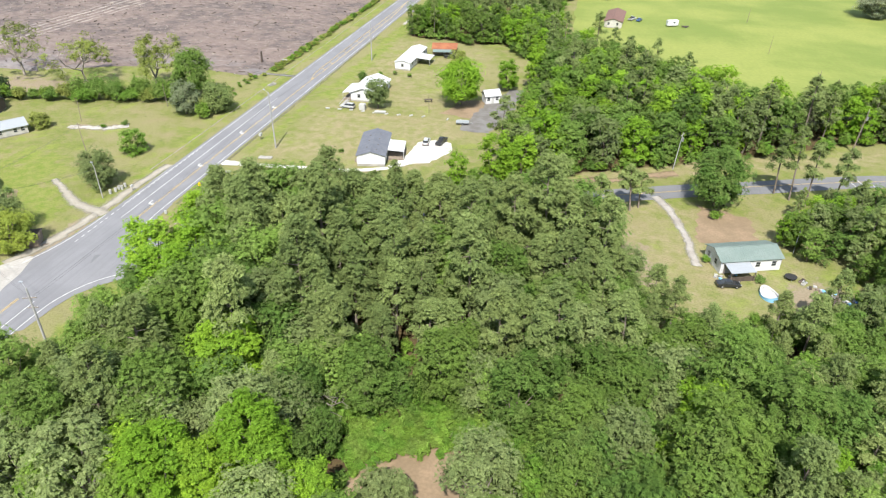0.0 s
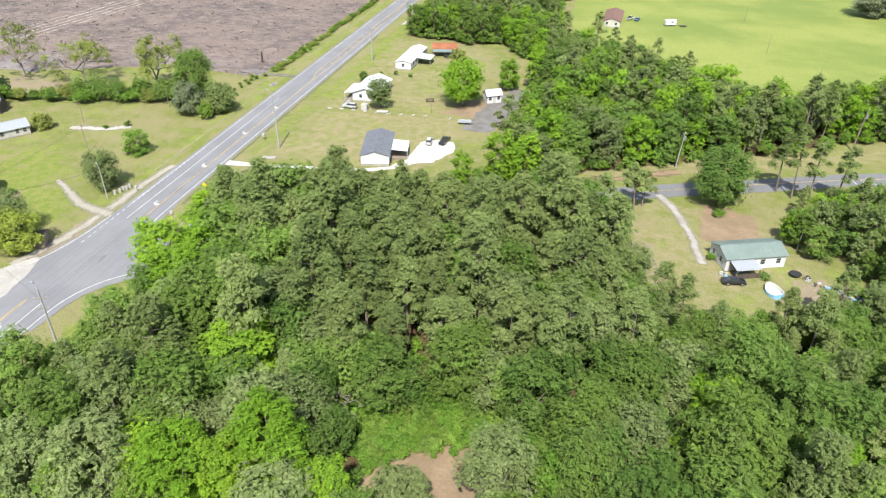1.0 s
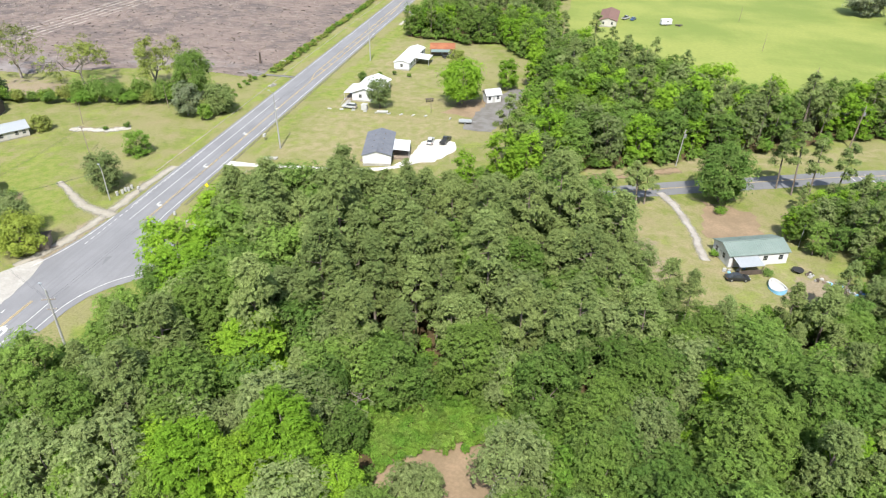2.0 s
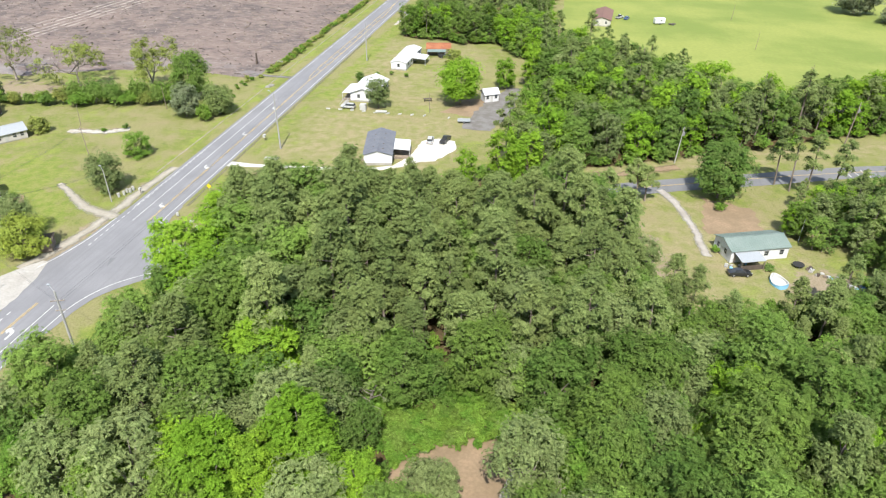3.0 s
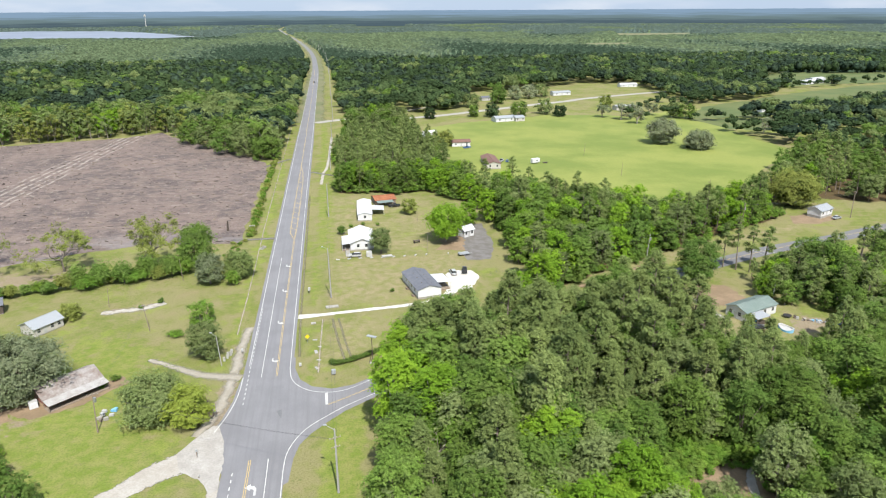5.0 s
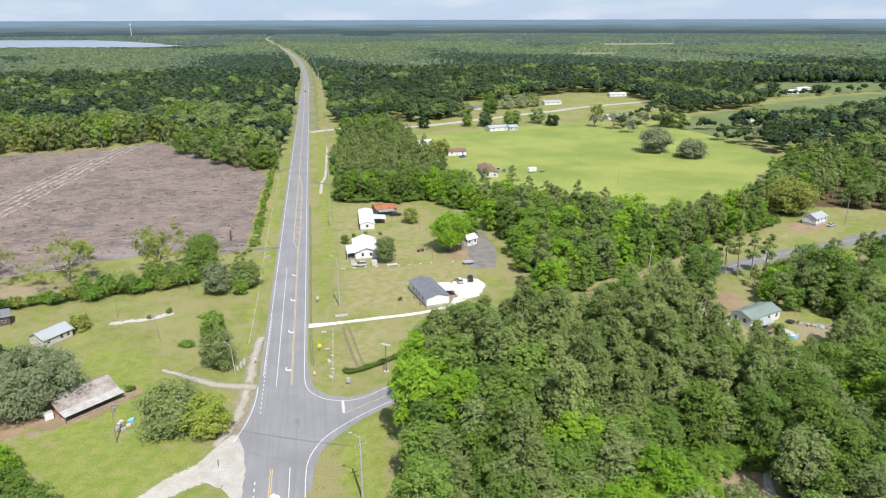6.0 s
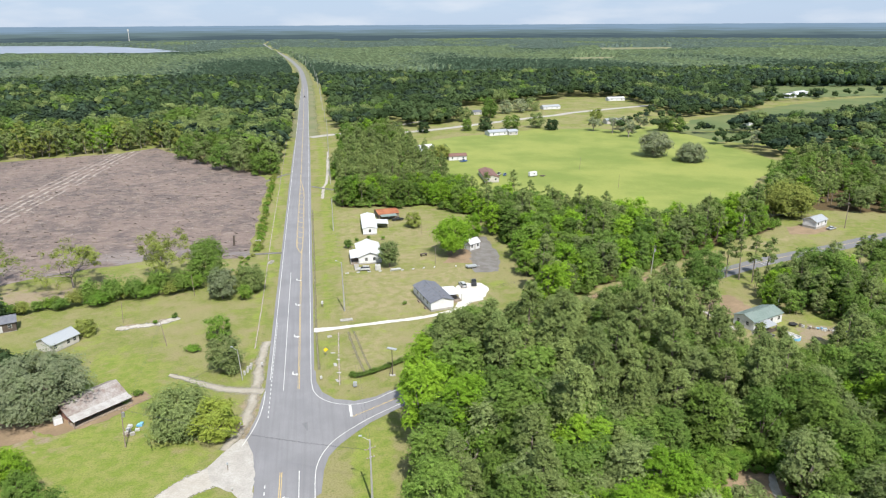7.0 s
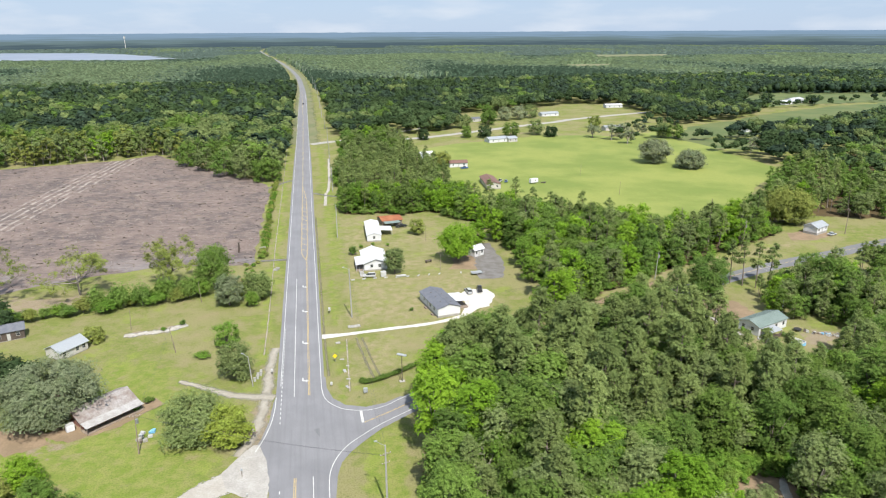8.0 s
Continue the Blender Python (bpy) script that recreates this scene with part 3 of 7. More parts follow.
flat("highway_verge", strip([(-2.3, 430), (-2.3, 600), *HIGHWAY[4:7]], 15, 18, 0.04, 1.5, 14.0, 46), VERGE, "mown pale grass corridor along the far highway", "ground")
road = flat("highway", strip(HIGHWAY, highway_width, highway_width, 0.06, 0.05, 8.0, 5), ASPHALT, "worn grey three-lane highway running to the horizon", "road")
SIDE = [(2, 8), (14, 12.9), (18, 15.2), (26, 20.0), (60, 41), (97, 61), (121, 71.5), (142, 79), (172, 90), (208, 99), (240, 108), (330, 128)]
side_road = flat("side_road", strip(SIDE, 3.5, 3.5, 0.065, 0.08, 3.0, 6), ASPHALT_SIDE, "grey two-lane side road winding through the trees", "road")
apron = [(4.0, 36), (4.2, 30), (5.6, 24.4), (8.4, 20.7), (13, 18.8), (18, 19.8), (22, 22.2), (26, 15.6), (21.7, 12.6), (16, 8.8), (12, 4.9), (8.6, 1.3), (6.4, -2.4), (5.2, -7), (4.6, -14), (2, -16), (2, 36)]
flat("junction_apron", patch(apron, 0.072, 0.05, 2, 7, 0.5), ASPHALT, "flared grey asphalt mouth of the side road", "road")
turnout = [(-7.8, 31), (-8.9, 24), (-9.3, 17), (-10.7, 10), (-12.4, 4.6), (-11, -4), (-8, -10)]
flat("road_turnout", patch(turnout, 0.07, 0.05, 2, 8, 0.4), ASPHALT, "widened grey asphalt beside the sand road mouth", "road")
flat("sand_road", strip([(-13.6, -2.8), (-16.5, -4.4), (-21.4, -7.4), (-25.8, -11.6), (-36, -19.5), (-50, -30), (-72, -46)], lambda u: 5.6 - 2.0 * min(1, u * 5), lambda u: 5.6 - 2.0 * min(1, u * 5), 0.08, 0.12, 1.5, 9), SAND, "wide pale sand road meeting the highway", "road")
flat("sand_mouth", patch([(-12.4, 7.5), (-15.5, 3), (-18, -1), (-16.5, -7.5), (-12.4, -10.5), (-9.6, -15), (-8.3, -14), (-8.4, -5), (-9.4, 2), (-11.2, 7.5)], 0.09, 0.15, 1.0, 35, 3.0), SOFT_SAND, "pale washed sand spread where two roads meet", "ground")
flat("sand_verge", strip([(-8.5, -75), (-8.4, -30), (-9, -9)], 2.0, 0.9, 0.055, 0.25, 2, 10), SAND, "strip of pale sand along the highway edge", "ground")
flat("dirt_drive", strip([(-8.6, 27.6), (-13, 28.8), (-18, 30.6), (-23, 33.6), (-28, 37.6), (-33, 41)], lambda u: 3.0 - 1.9 * u, lambda u: 3.0 - 1.9 * u, 0.085, 0.3, 0.8, 11), DUST, "short grey gravel drive fading into grass", "drive")
flat("shell_drive", strip([(3.8, 61), (8, 61), (24, 62.6), (38, 64.2), (48, 68), (55, 75)], lambda u: 2.3 - min(1, u * 8) * 0.9, lambda u: 2.6 - min(1, u * 8) * 1.1, 0.085, 0.12, 1.2, 13), SHELL, "bright white shell driveway", "drive")
flat("shell_parking", patch([(48, 69), (58, 74), (62.5, 82), (61, 89), (56, 90), (51.5, 87), (51, 78)], 0.09, 0.4, 1.5, 14), SHELL, "white shell parking place beside the grey-roofed house", "drive")
flat("gravel_pad", patch([(61, 100), (70, 98.5), (75, 116), (76, 142), (71, 141), (64, 119)], 0.06, 0.6, 2, 15, 1.6), GRAVEL, "dark grey gravel yard among the trees", "drive")
flat("dirt_yard", patch([(52, 112), (64, 110), (66, 128), (58, 126)], 0.055, 0.9, 2, 16), DIRT, "bare brown earth beneath a broad tree", "ground")
flat("clearing_soil", patch([(71, -42), (72, -30.5), (77, -26.5), (88, -21.5), (94, -24), (93, -34), (90, -44)], 0.055, 0.3, 1.0, 17, 2.5), DIRT, "bare orange-brown soil of a small forest clearing", "ground")
flat("clearing_path", strip([(86, -46), (88.6, -36), (90, -30.5), (92.5, -26), (95, -23)], 1.1, 1.3, 0.09, 0.2, 0.9, 18), SAND, "narrow pale sand path through the clearing", "path")
flat("yard_drive", strip([(117.5, 68), (121, 61), (123, 53), (124.3, 45), (125, 37)], lambda u: 2.6 - 1.0 * min(1, u * 4), lambda u: 2.4 - 0.9 * min(1, u * 4), 0.085, 0.3, 0.8, 19), DUSTY, "pale sandy drive curving into the yard", "drive")
flat("yard_bare_soil", patch([(126, 47), (131, 46.5), (139, 50), (139, 62), (128, 66)], 0.055, 0.9, 2, 20), DIRT, "bare orange-brown soil beside the sandy drive", "ground")
flat("verge_soil", strip([(92, 69), (108, 76), (124, 83)], 2.4, 2.2, 0.052, 0.8, 2, 21), DIRT, "strip of bare brown soil along the woods", "ground")
flat("cross_road", strip([(4, 428), (27, 440), (69, 438), (103, 446), (155, 473), (206, 500), (243, 518), (266, 533), (342, 564), (420, 590)], 4.2, 4.2, 0.07, 0.1, 5, 22), CONCRETE, "pale grey country road crossing behind the pasture", "road")
flat("farm_lane", strip([(40, 452), (62, 468), (84, 484), (108, 506), (124, 532)], 1.8, 1.8, 0.066, 0.2, 3, 45), CONCRETE, "pale farm lane beside the country road", "drive")
flat("cross_road_west", strip([(-22, 270), (-12, 286), (-8, 288)], 2.2, 2.2, 0.075, 0.3, 2, 23), GRAVEL, "short gravel field entrance", "drive")
flat("field_drive", strip([(4, 252), (14, 242.5), (26, 238)], 2.0, 2.0, 0.075, 0.3, 2, 24), GRAVEL, "short grey gravel entrance into the woods", "drive")
flat("side_lane", strip([(-8, 136), (-16, 136.5), (-24, 137)], 1.8, 1.8, 0.075, 0.3, 1.5, 25), GRAVEL, "short gravel crossing over the ditch", "drive")
flat("verge_sand", strip([(-9.6, 56), (-10.2, 44), (-10.8, 33), (-11.2, 24), (-12.0, 16), (-13.6, 9), (-15.4, 4)], 2.4, 2.2, 0.058, 0.4, 1.0, 38), DUST, "patchy bare sand along the edge of the highway", "ground")
flat("verge_sand_east", strip([(9.8, 27), (10.2, 40), (10.8, 58)], 0.55, 0.55, 0.058, 0.08, 1.0, 39), BROKEN_SAND, "broken line of bare sand in the ditch grass", "ground")
flat("verge_soil_east", strip([(4.9, 36), (4.5, 60), (4.4, 120), (4.2, 200)], 0.8, 0.8, 0.056, 0.08, 1.5, 40), TRACK, "worn brown soil along the edge of the highway", "ground")
flat("ditch_sand", strip([(-12.4, 52), (-12.4, 82), (-12.8, 124), (-13.2, 160), (-13.4, 252), (-14, 420)], 0.5, 0.5, 0.06, 0.06, 1.2, 26), BROKEN_SAND, "thin broken line of sand along the ditch", "ground")
flat("sand_strip", strip([(9.5, 222), (10.5, 247), (13, 270), (16, 360)], 1.2, 1.2, 0.06, 0.3, 1.5, 27), SAND, "narrow sandy track beside the highway", "ground")
flat("sand_scar", strip([(-54, 73.4), (-50, 73.8), (-46, 74.2), (-42, 75.2), (-37, 78.6)], 3.0, 3.0, 0.056, 0.5, 0.8, 33), DUST_PALE, "patchy strip of bare white sand on the lawn", "ground")
flat("store_soil", patch([(-61, 21), (-52, 17), (-43, 21.5), (-35, 30), (-37, 33.5), (-46, 26.5), (-55, 24)], 0.054, 0.5, 1.5, 42, 2.0), DIRT, "bare brown soil along the front of the old store", "ground")
flat("oak_soil", patch([(-74, 19), (-64, 14), (-56, 17), (-60, 23), (-70, 25)], 0.053, 0.6, 1.5, 43, 2.5), DIRT, "bare brown soil in the shade of the live oak", "ground")
flat("house_soil", patch([(203, 118), (214, 117), (228, 122), (222, 131), (208, 128)], 0.055, 0.6, 2, 34), DIRT, "bare orange-brown soil below a broad tree", "ground")
flat("lawn_track", strip([(16.5, 32), (15, 44), (13.6, 58)], 0.8, 0.8, 0.052, 0.06, 1.0, 30), TRACK, "worn brown wheel track across the lawn", "ground")
flat("lawn_track_beside", strip([(18.3, 32), (16.8, 44), (15.3, 58)], 0.7, 0.7, 0.0535, 0.06, 1.0, 31), TRACK, "worn brown wheel track across the lawn", "ground")
flat("lake", patch([(-1016, 2420), (-813, 2420), (-517, 2300), (-420, 2420), (-560, 2700), (-640, 2880), (-940, 3250), (-1330, 3350), (-1700, 3000), (-1400, 2500)], 0.08, 30, 60, 28, 6.0), WATER, "pale blue lake far off among the woods", "water")
flat("far_clearing", patch([(1044, 2326), (1319, 2293), (1233, 2134), (974, 2110)], 0.07, 12, 40, 49, 8.0), VERGE, "pale tan clearing in the far forest", "field")
flat("far_clearing_small", patch([(680, 1650), (812, 1643), (773, 1557), (637, 1538)], 0.07, 8, 30, 50, 8.0), VERGE, "small pale clearing in the far forest", "field")

# ---- road markings, each a part of its road ----


def stripe(x0, y0, x1, y1, width, material, parent, name="line", z=0.1):
    d = Vector((x1 - x0, y1 - y0, 0)).normalized()
    n = Vector((-d.y, d.x, 0)) * width / 2
    bm, a, b = bmesh.new(), Vector((x0, y0, z)), Vector((x1, y1, z))
    bm.faces.new([bm.verts.new(p) for p in (a + n, b + n, b - n, a - n)])
    return part(name, bm, material, parent)


def curve_line(pts, width, material, parent, z=0.1, step=1.0, name="line"):
    return part(name, strip(pts, width / 2, width / 2, z, 0, step), material, parent)


curve_line([(-7.25, 33), (-7.3, 120), (-7.3, 250), (-7.3, 560), (-7.6, 900)], 0.17, WHITE_LINE, road, step=6, name="edge_line")
stripe(-3.85, 27, -4.0, 113, 0.16, WHITE_LINE, road, "turn_lane_line")
for off in (-0.16, 0.16):
    stripe(-0.2 + off, 27, -0.4 + off, 134, 0.12, YELLOW_LINE, road, "centre_line")
curve_line([(2.75, 120), (2.5, 250), (2.6, 600), (1, 900)], 0.17, WHITE_LINE, road, step=6, name="edge_line")
curve_line([(2.75, 120), (2.85, 40), (3.0, 29), (3.9, 23.9), (6.2, 20.3), (9.1, 18.2), (13.5, 17.2), (17.6, 18.3), (21.5, 20.8), (26, 23.5), (40, 32)], 0.18, WHITE_LINE, road, name="edge_line", z=0.105)
curve_line([(3.4, -75), (3.4, -20), (3.5, -9), (4.0, -4.6), (5.4, -0.5), (7.8, 3.4), (11.5, 7.0), (16, 10.6), (21.8, 14.3), (26, 16.8), (40, 25.2)], 0.18, WHITE_LINE, road, name="edge_line", z=0.105)
stripe(11.9, 12.0, 11.8, 17.1, 0.6, WHITE_LINE, side_road, "stop_line", 0.11)
for off in (-0.14, 0.14):
    curve_line([(12.2, 12.0 + off), (18, 15.2 + off), (26, 20.0 + off), (60, 41 + off), (97, 61 + off), (121, 71.5 + off), (172, 90 + off), (240, 108 + off)], 0.1, YELLOW_LINE, side_road, 0.11, 3, "centre_line")
dash_mesh = None
for y in list(np.arange(15.5, 70, 2.1)) + list(np.arange(-73, -9, 2.1)):
    x = -6.9 if y > 0 else -6.2
    if dash_mesh is None:
        dash_mesh = stripe(-0.0, -0.5, 0.0, 0.5, 0.2, WHITE_LINE, road, "dash").data
        bpy.data.objects["dash"].location = (x, y, 0)
    else:
        d = new("dash", dash_mesh)
        d.parent, d.location = road, (x, y, 0)
curve_line([(-8.2, 27.3), (-8.3, 22), (-8.8, 16.5), (-10.0, 10.4), (-11.7, 5.0)], 0.2, WHITE_LINE, road, 0.105, 1.0, "edge_line")
for off in (-0.18, 0.18):
    stripe(-3.25 + off, -6, -3.25 + off, -75, 0.15, YELLOW_LINE, road, "centre_line")
stripe(0.35, -6.1, 0.35, -75, 0.17, WHITE_LINE, road, "turn_lane_line")


def arrow(x, y, turn):
    """A turn arrow: a bent shaft with a head, painted on the lane."""
    bm = bmesh.new()
    shaft = [(-0.22, -1.7), (0.22, -1.7), (0.22, -0.3), (0.4, 0.15), (0.9, 0.25), (0.9, -0.25), (2.0, 0.75), (0.9, 1.75), (0.9, 1.15), (0.2, 1.0), (-0.22, 0.3)]
    bm.faces.new([bm.verts.new((px * turn, py * turn, 0.1)) for px, py in shaft])
    ob = part("turn_arrow", bm, WHITE_LINE, road)
    ob.location = (x, y, 0)
    return ob


for y in (35.2, 57.8, 81.6, 104.2):
    arrow(-1.75, y, -1).scale = (-0.85, 0.72, 1)
arrow(-1.4, -15.2, 1).scale = (-1, 1, 1)
arrow(-1.4, -38, 1).scale = (-1, 1, 1)
# painted median that opens where the turn lane begins
for pts in ([(-0.4, 134), (-2.2, 142), (-2.4, 160), (-2.3, 200), (-2.2, 230), (-2.0, 268)], [(-0.4, 134), (0.0, 150), (0.1, 200), (-0.2, 240), (-2.0, 268)], [(-2.0, 268), (-2.2, 600), (-4, 950)]):
    for off in (-0.15, 0.15):
        curve_line([(x + off, y) for x, y in pts], 0.12, YELLOW_LINE, road, 0.1, 6, "median_line")
for y in np.arange(146, 258, 8.0):
    stripe(-2.2, y + 2.5, 0.0, y, 0.25, YELLOW_LINE, road, "hatch")
for x in (168.5, 171, 173.5):
    stripe(x, 86.3, x - 1.4, 91.2, 0.22, WHITE_LINE, side_road, "hatch", 0.11)

# ---- trees: shapes as arrays of triangles ----
T0 = (1 + 5 ** 0.5) / 2
ICO = np.array([(-1, T0, 0), (1, T0, 0), (-1, -T0, 0), (1, -T0, 0), (0, -1, T0), (0, 1, T0), (0, -1, -T0), (0, 1, -T0), (T0, 0, -1), (T0, 0, 1), (-T0, 0, -1), (-T0, 0, 1)]) / math.hypot(1, T0)
ICO_TRIS = np.array([(0, 11, 5), (0, 5, 1), (0, 1, 7), (0, 7, 10), (0, 10, 11), (1, 5, 9), (5, 11, 4), (11, 10, 2), (10, 7, 6), (7, 1, 8), (3, 9, 4), (3, 4, 2), (3, 2, 6), (3, 6, 8), (3, 8, 9), (4, 9, 5), (2, 4, 11), (6, 2, 10), (8, 6, 7), (9, 8, 1)])


OCT = np.array([(1, 0, 0), (-1, 0, 0), (0, 1, 0), (0, -1, 0), (0, 0, 1), (0, 0, -1)], float)
OCT_TRIS = np.array([(0, 2, 4), (2, 1, 4), (1, 3, 4), (3, 0, 4), (2, 0, 5), (1, 2, 5), (3, 1, 5), (0, 3, 5)])


def sprays(centres, radii, count, size, r, down=-0.45, core=0.8):
    """Leaf sprays through lobes: small pointed blades that face outwards and up, round a loose heart."""
    V, F, base = [], [], 0
    heart = np.mean(np.array(centres), axis=0) - (0, 0, 1.5)
    count = int(count * 2.1)
    for c, rad in zip(centres, radii):
        d = r.normal(size=(count * 3, 3))
        d /= np.linalg.norm(d, axis=1)[:, None]
        d = d[d[:, 2] > down][:count]
        m = len(d)
        p = c + d * rad * (0.45 + 0.72 * r.uniform(0, 1, (m, 1)) ** 0.6)
        whole = p - heart
        whole /= np.linalg.norm(whole, axis=1)[:, None] + 1e-9
        nrm = d * 0.5 + whole * 0.5 + r.normal(size=(m, 3)) * 0.5 + (0, -0.05, 0.95)
        nrm /= np.linalg.norm(nrm, axis=1)[:, None]
        t = np.cross(nrm, np.cross(d + r.normal(size=(m, 3)) * 0.8 + (0, 0, 0.5), nrm))
        t /= np.linalg.norm(t, axis=1)[:, None] + 1e-9
        b = np.cross(nrm, t)
        s = size * r.uniform(0.6, 1.25, (m, 1))
        w = s * r.uniform(0.5, 0.95, (m, 1))
        q = np.stack([p - t * s * 0.8 + b * w, p - t * s * r.uniform(0.5, 0.9, (m, 1)) - b * w, p + t * s], 1)
        V.append(q.reshape(-1, 3))
        F.append(base + 3 * np.arange(m)[:, None] + (0, 1, 2))
        base += 3 * m
        if core:
            cv, ct = (ICO, ICO_TRIS) if core > 0.82 else (OCT, OCT_TRIS)
            V.append(c + cv * rad * core * r.uniform(0.7, 1.15, (len(cv), 1)))
            F.append(ct + base)
            base += len(cv)
    return np.concatenate(V), np.concatenate(F)


def limbs(segments, n=5):
    """Tapered rods, given as (a, b, r0, r1)."""
    V, F, base = [], [], 0
    ang = np.arange(n) * 2 * math.pi / n
    ring = np.stack([np.cos(ang), np.sin(ang)], 1)
    for a, b, r0, r1 in segments:
        a, b = np.asarray(a, float), np.asarray(b, float)
        d = (b - a) / (np.linalg.norm(b - a) + 1e-9)
        u = np.cross(d, (0.3, 0.9, 0.1))
        u /= np.linalg.norm(u) + 1e-9
        v = np.cross(d, u)
        off = ring[:, :1] * u + ring[:, 1:] * v
        V += [a + off * r0, b + off * r1]
        k = np.arange(n)
        j = (k + 1) % n
        F += [np.stack([k, j, j + n], 1) + base, np.stack([k, j + n, k + n], 1) + base]
        base += 2 * n
    return np.concatenate(V), np.concatenate(F)


def pine_shape(r, h=18.0, lean=0.6, lobes=38, count=30, size=0.33, wide=2.7, puff=0.9):
    """A tall bare trunk under tiers of needle clumps, drawn in towards the tip."""
    top = np.array([r.normal() * lean, r.normal() * lean, h])
    seg, C, R = [((0, 0, 0), top * 0.5, 0.24, 0.18), (top * 0.5, top * 0.98, 0.18, 0.05)], [], []
    for k in range(lobes):
        u = 0.44 + 0.55 * ((k + 0.5) / lobes) ** 0.9
        a = k * 2.4 + r.uniform(-0.6, 0.6)
        out = wide * (1.0 - abs((u - 0.62) / 0.42) ** 1.7) * r.uniform(0.45, 1.1) if u < 0.96 else 0.15
        c = top * u + np.array([math.cos(a), math.sin(a), 0]) * max(out, 0.1) + (0, 0, r.uniform(-0.3, 0.3))
        if k % 2 == 0:
            seg.append((top * (u - 0.03), c, 0.06, 0.02))
        C.append(c)
        R.append(np.array([puff, puff, puff * 0.85]) * r.uniform(0.7, 1.25) * (1.15 - 0.5 * (u - 0.44)))
    return sprays(C, R, count, size, r, -0.5, 0.6), limbs(seg)


def broad_shape(r, h=14.0, wide=4.0, lobes=18, count=46, size=0.42, low=0.28, gap=1.02):
    """A forked trunk with limbs under a lumpy, uneven crown."""
    fork = np.array([r.normal() * 0.3, r.normal() * 0.3, h * low * 0.9])
    seg, C, R = [((0, 0, 0), fork, 0.30, 0.22)], [], []
    mid = (1 + low) / 2 * h
    lobes, count = int(lobes * 1.6), int(count * 0.7)
    for k in range(lobes):
        a, u = k * 2.4 + r.uniform(-0.5, 0.5), (k + 0.5) / lobes
        up = low * h + (h - low * h) * (0.1 + 0.9 * u) - 1.0
        out = wide * 0.72 * math.sqrt(max(0.02, 1 - ((up - mid + 0.8) / (h - mid + 0.6)) ** 2)) * r.uniform(0.65, 1.15)
        c = np.array([math.cos(a) * out, math.sin(a) * out, up])
        if k % 2 == 0:
            seg.append((fork * r.uniform(0.8, 1.0), fork + (c - fork) * 0.55 + (0, 0, 0.3), 0.14, 0.08))
            seg.append((fork + (c - fork) * 0.55 + (0, 0, 0.3), c, 0.08, 0.03))
        C.append(c)
        R.append(np.array([1.0, 1.0, 0.85]) * wide * 0.35 * r.uniform(0.6, 1.3) * gap)
    return sprays(C, R, count, size, r, -0.4, 0.64), limbs(seg)


def airy_shape(r, h=13.0, leaves=300, size=0.30):
    """A spreading tree just coming into leaf: bare forking limbs with few sprays."""
    seg, tips = [], []

    def grow(p, d, length, rad, depth):
        q = p + d * length
        seg.append((p, q, rad, max(rad * 0.68, 0.03)))
        if depth == 0:
            tips.append(q)
            return
        for _ in range(3 if depth > 4 else 2):
            e = d + r.normal(size=3) * (0.62, 0.62, 0.36) + (0, 0, 0.02)
            grow(q, e / np.linalg.norm(e), length * r.uniform(0.74, 0.95), max(rad * 0.66, 0.045), depth - 1)
    grow(np.zeros(3), np.array([r.normal() * 0.05, r.normal() * 0.05, 1.0]), h * 0.19, 0.5, 6)
    tips = np.array(tips)
    pick = tips[r.integers(0, len(tips), leaves // 5)] + r.normal(size=(leaves // 5, 3)) * 0.5
    return sprays(pick, [np.array([0.65, 0.65, 0.5])] * len(pick), 5, size, r, -0.8, 0), limbs(seg, 4)


def bush_shape(r, wide=2.0, h=2.2, lobes=7, count=40, size=0.32):
    C, R = [], []
    for k in range(lobes):
        a, o = k * 2.4, wide * 0.6 * math.sqrt(k / lobes)
        C.append(np.array([math.cos(a) * o, math.sin(a) * o, h * r.uniform(0.35, 0.62)]))
        R.append(np.array([wide * 0.5, wide * 0.5, h * 0.45]) * r.uniform(0.8, 1.15))
    return sprays(C, R, count, size, r, -0.25, 0.72), limbs([((0, 0, 0), (0, 0, h * 0.5), 0.1, 0.05)])


def tree_thing(name, shape, leaves, bark, label, category="tree", group=""):
    (cv, cf), (tv, tf) = shape
    ob = thing(name, Matrix(), label, category, group)
    for nm, v, f, m in (("trunk", tv, tf, bark), ("crown", cv, cf, leaves)):
        p = new(nm, mesh_of(nm, v, f, [m]))
        p.parent = ob
    return ob


def place_all(kinds, places, seed):
    """Sets trees out, each of a random one of the kinds, turned and sized by chance."""
    r = random.Random(seed)
    used = set()
    for x, y, s in places:
        k = r.randrange(len(kinds))
        m = pose(x, y, -0.05, 0, 0, r.uniform(0, 360)) @ Matrix.Diagonal((s * r.uniform(0.92, 1.08), s * r.uniform(0.92, 1.08), s * r.uniform(0.94, 1.06), 1))
        if k in used:
            copy_thing(kinds[k], m)
        else:
            kinds[k].matrix_basis = m
            used.add(k)
    for k, ob in enumerate(kinds):
        if k not in used:
            for o in (*ob.children_recursive, ob):
                bpy.data.objects.remove(o)


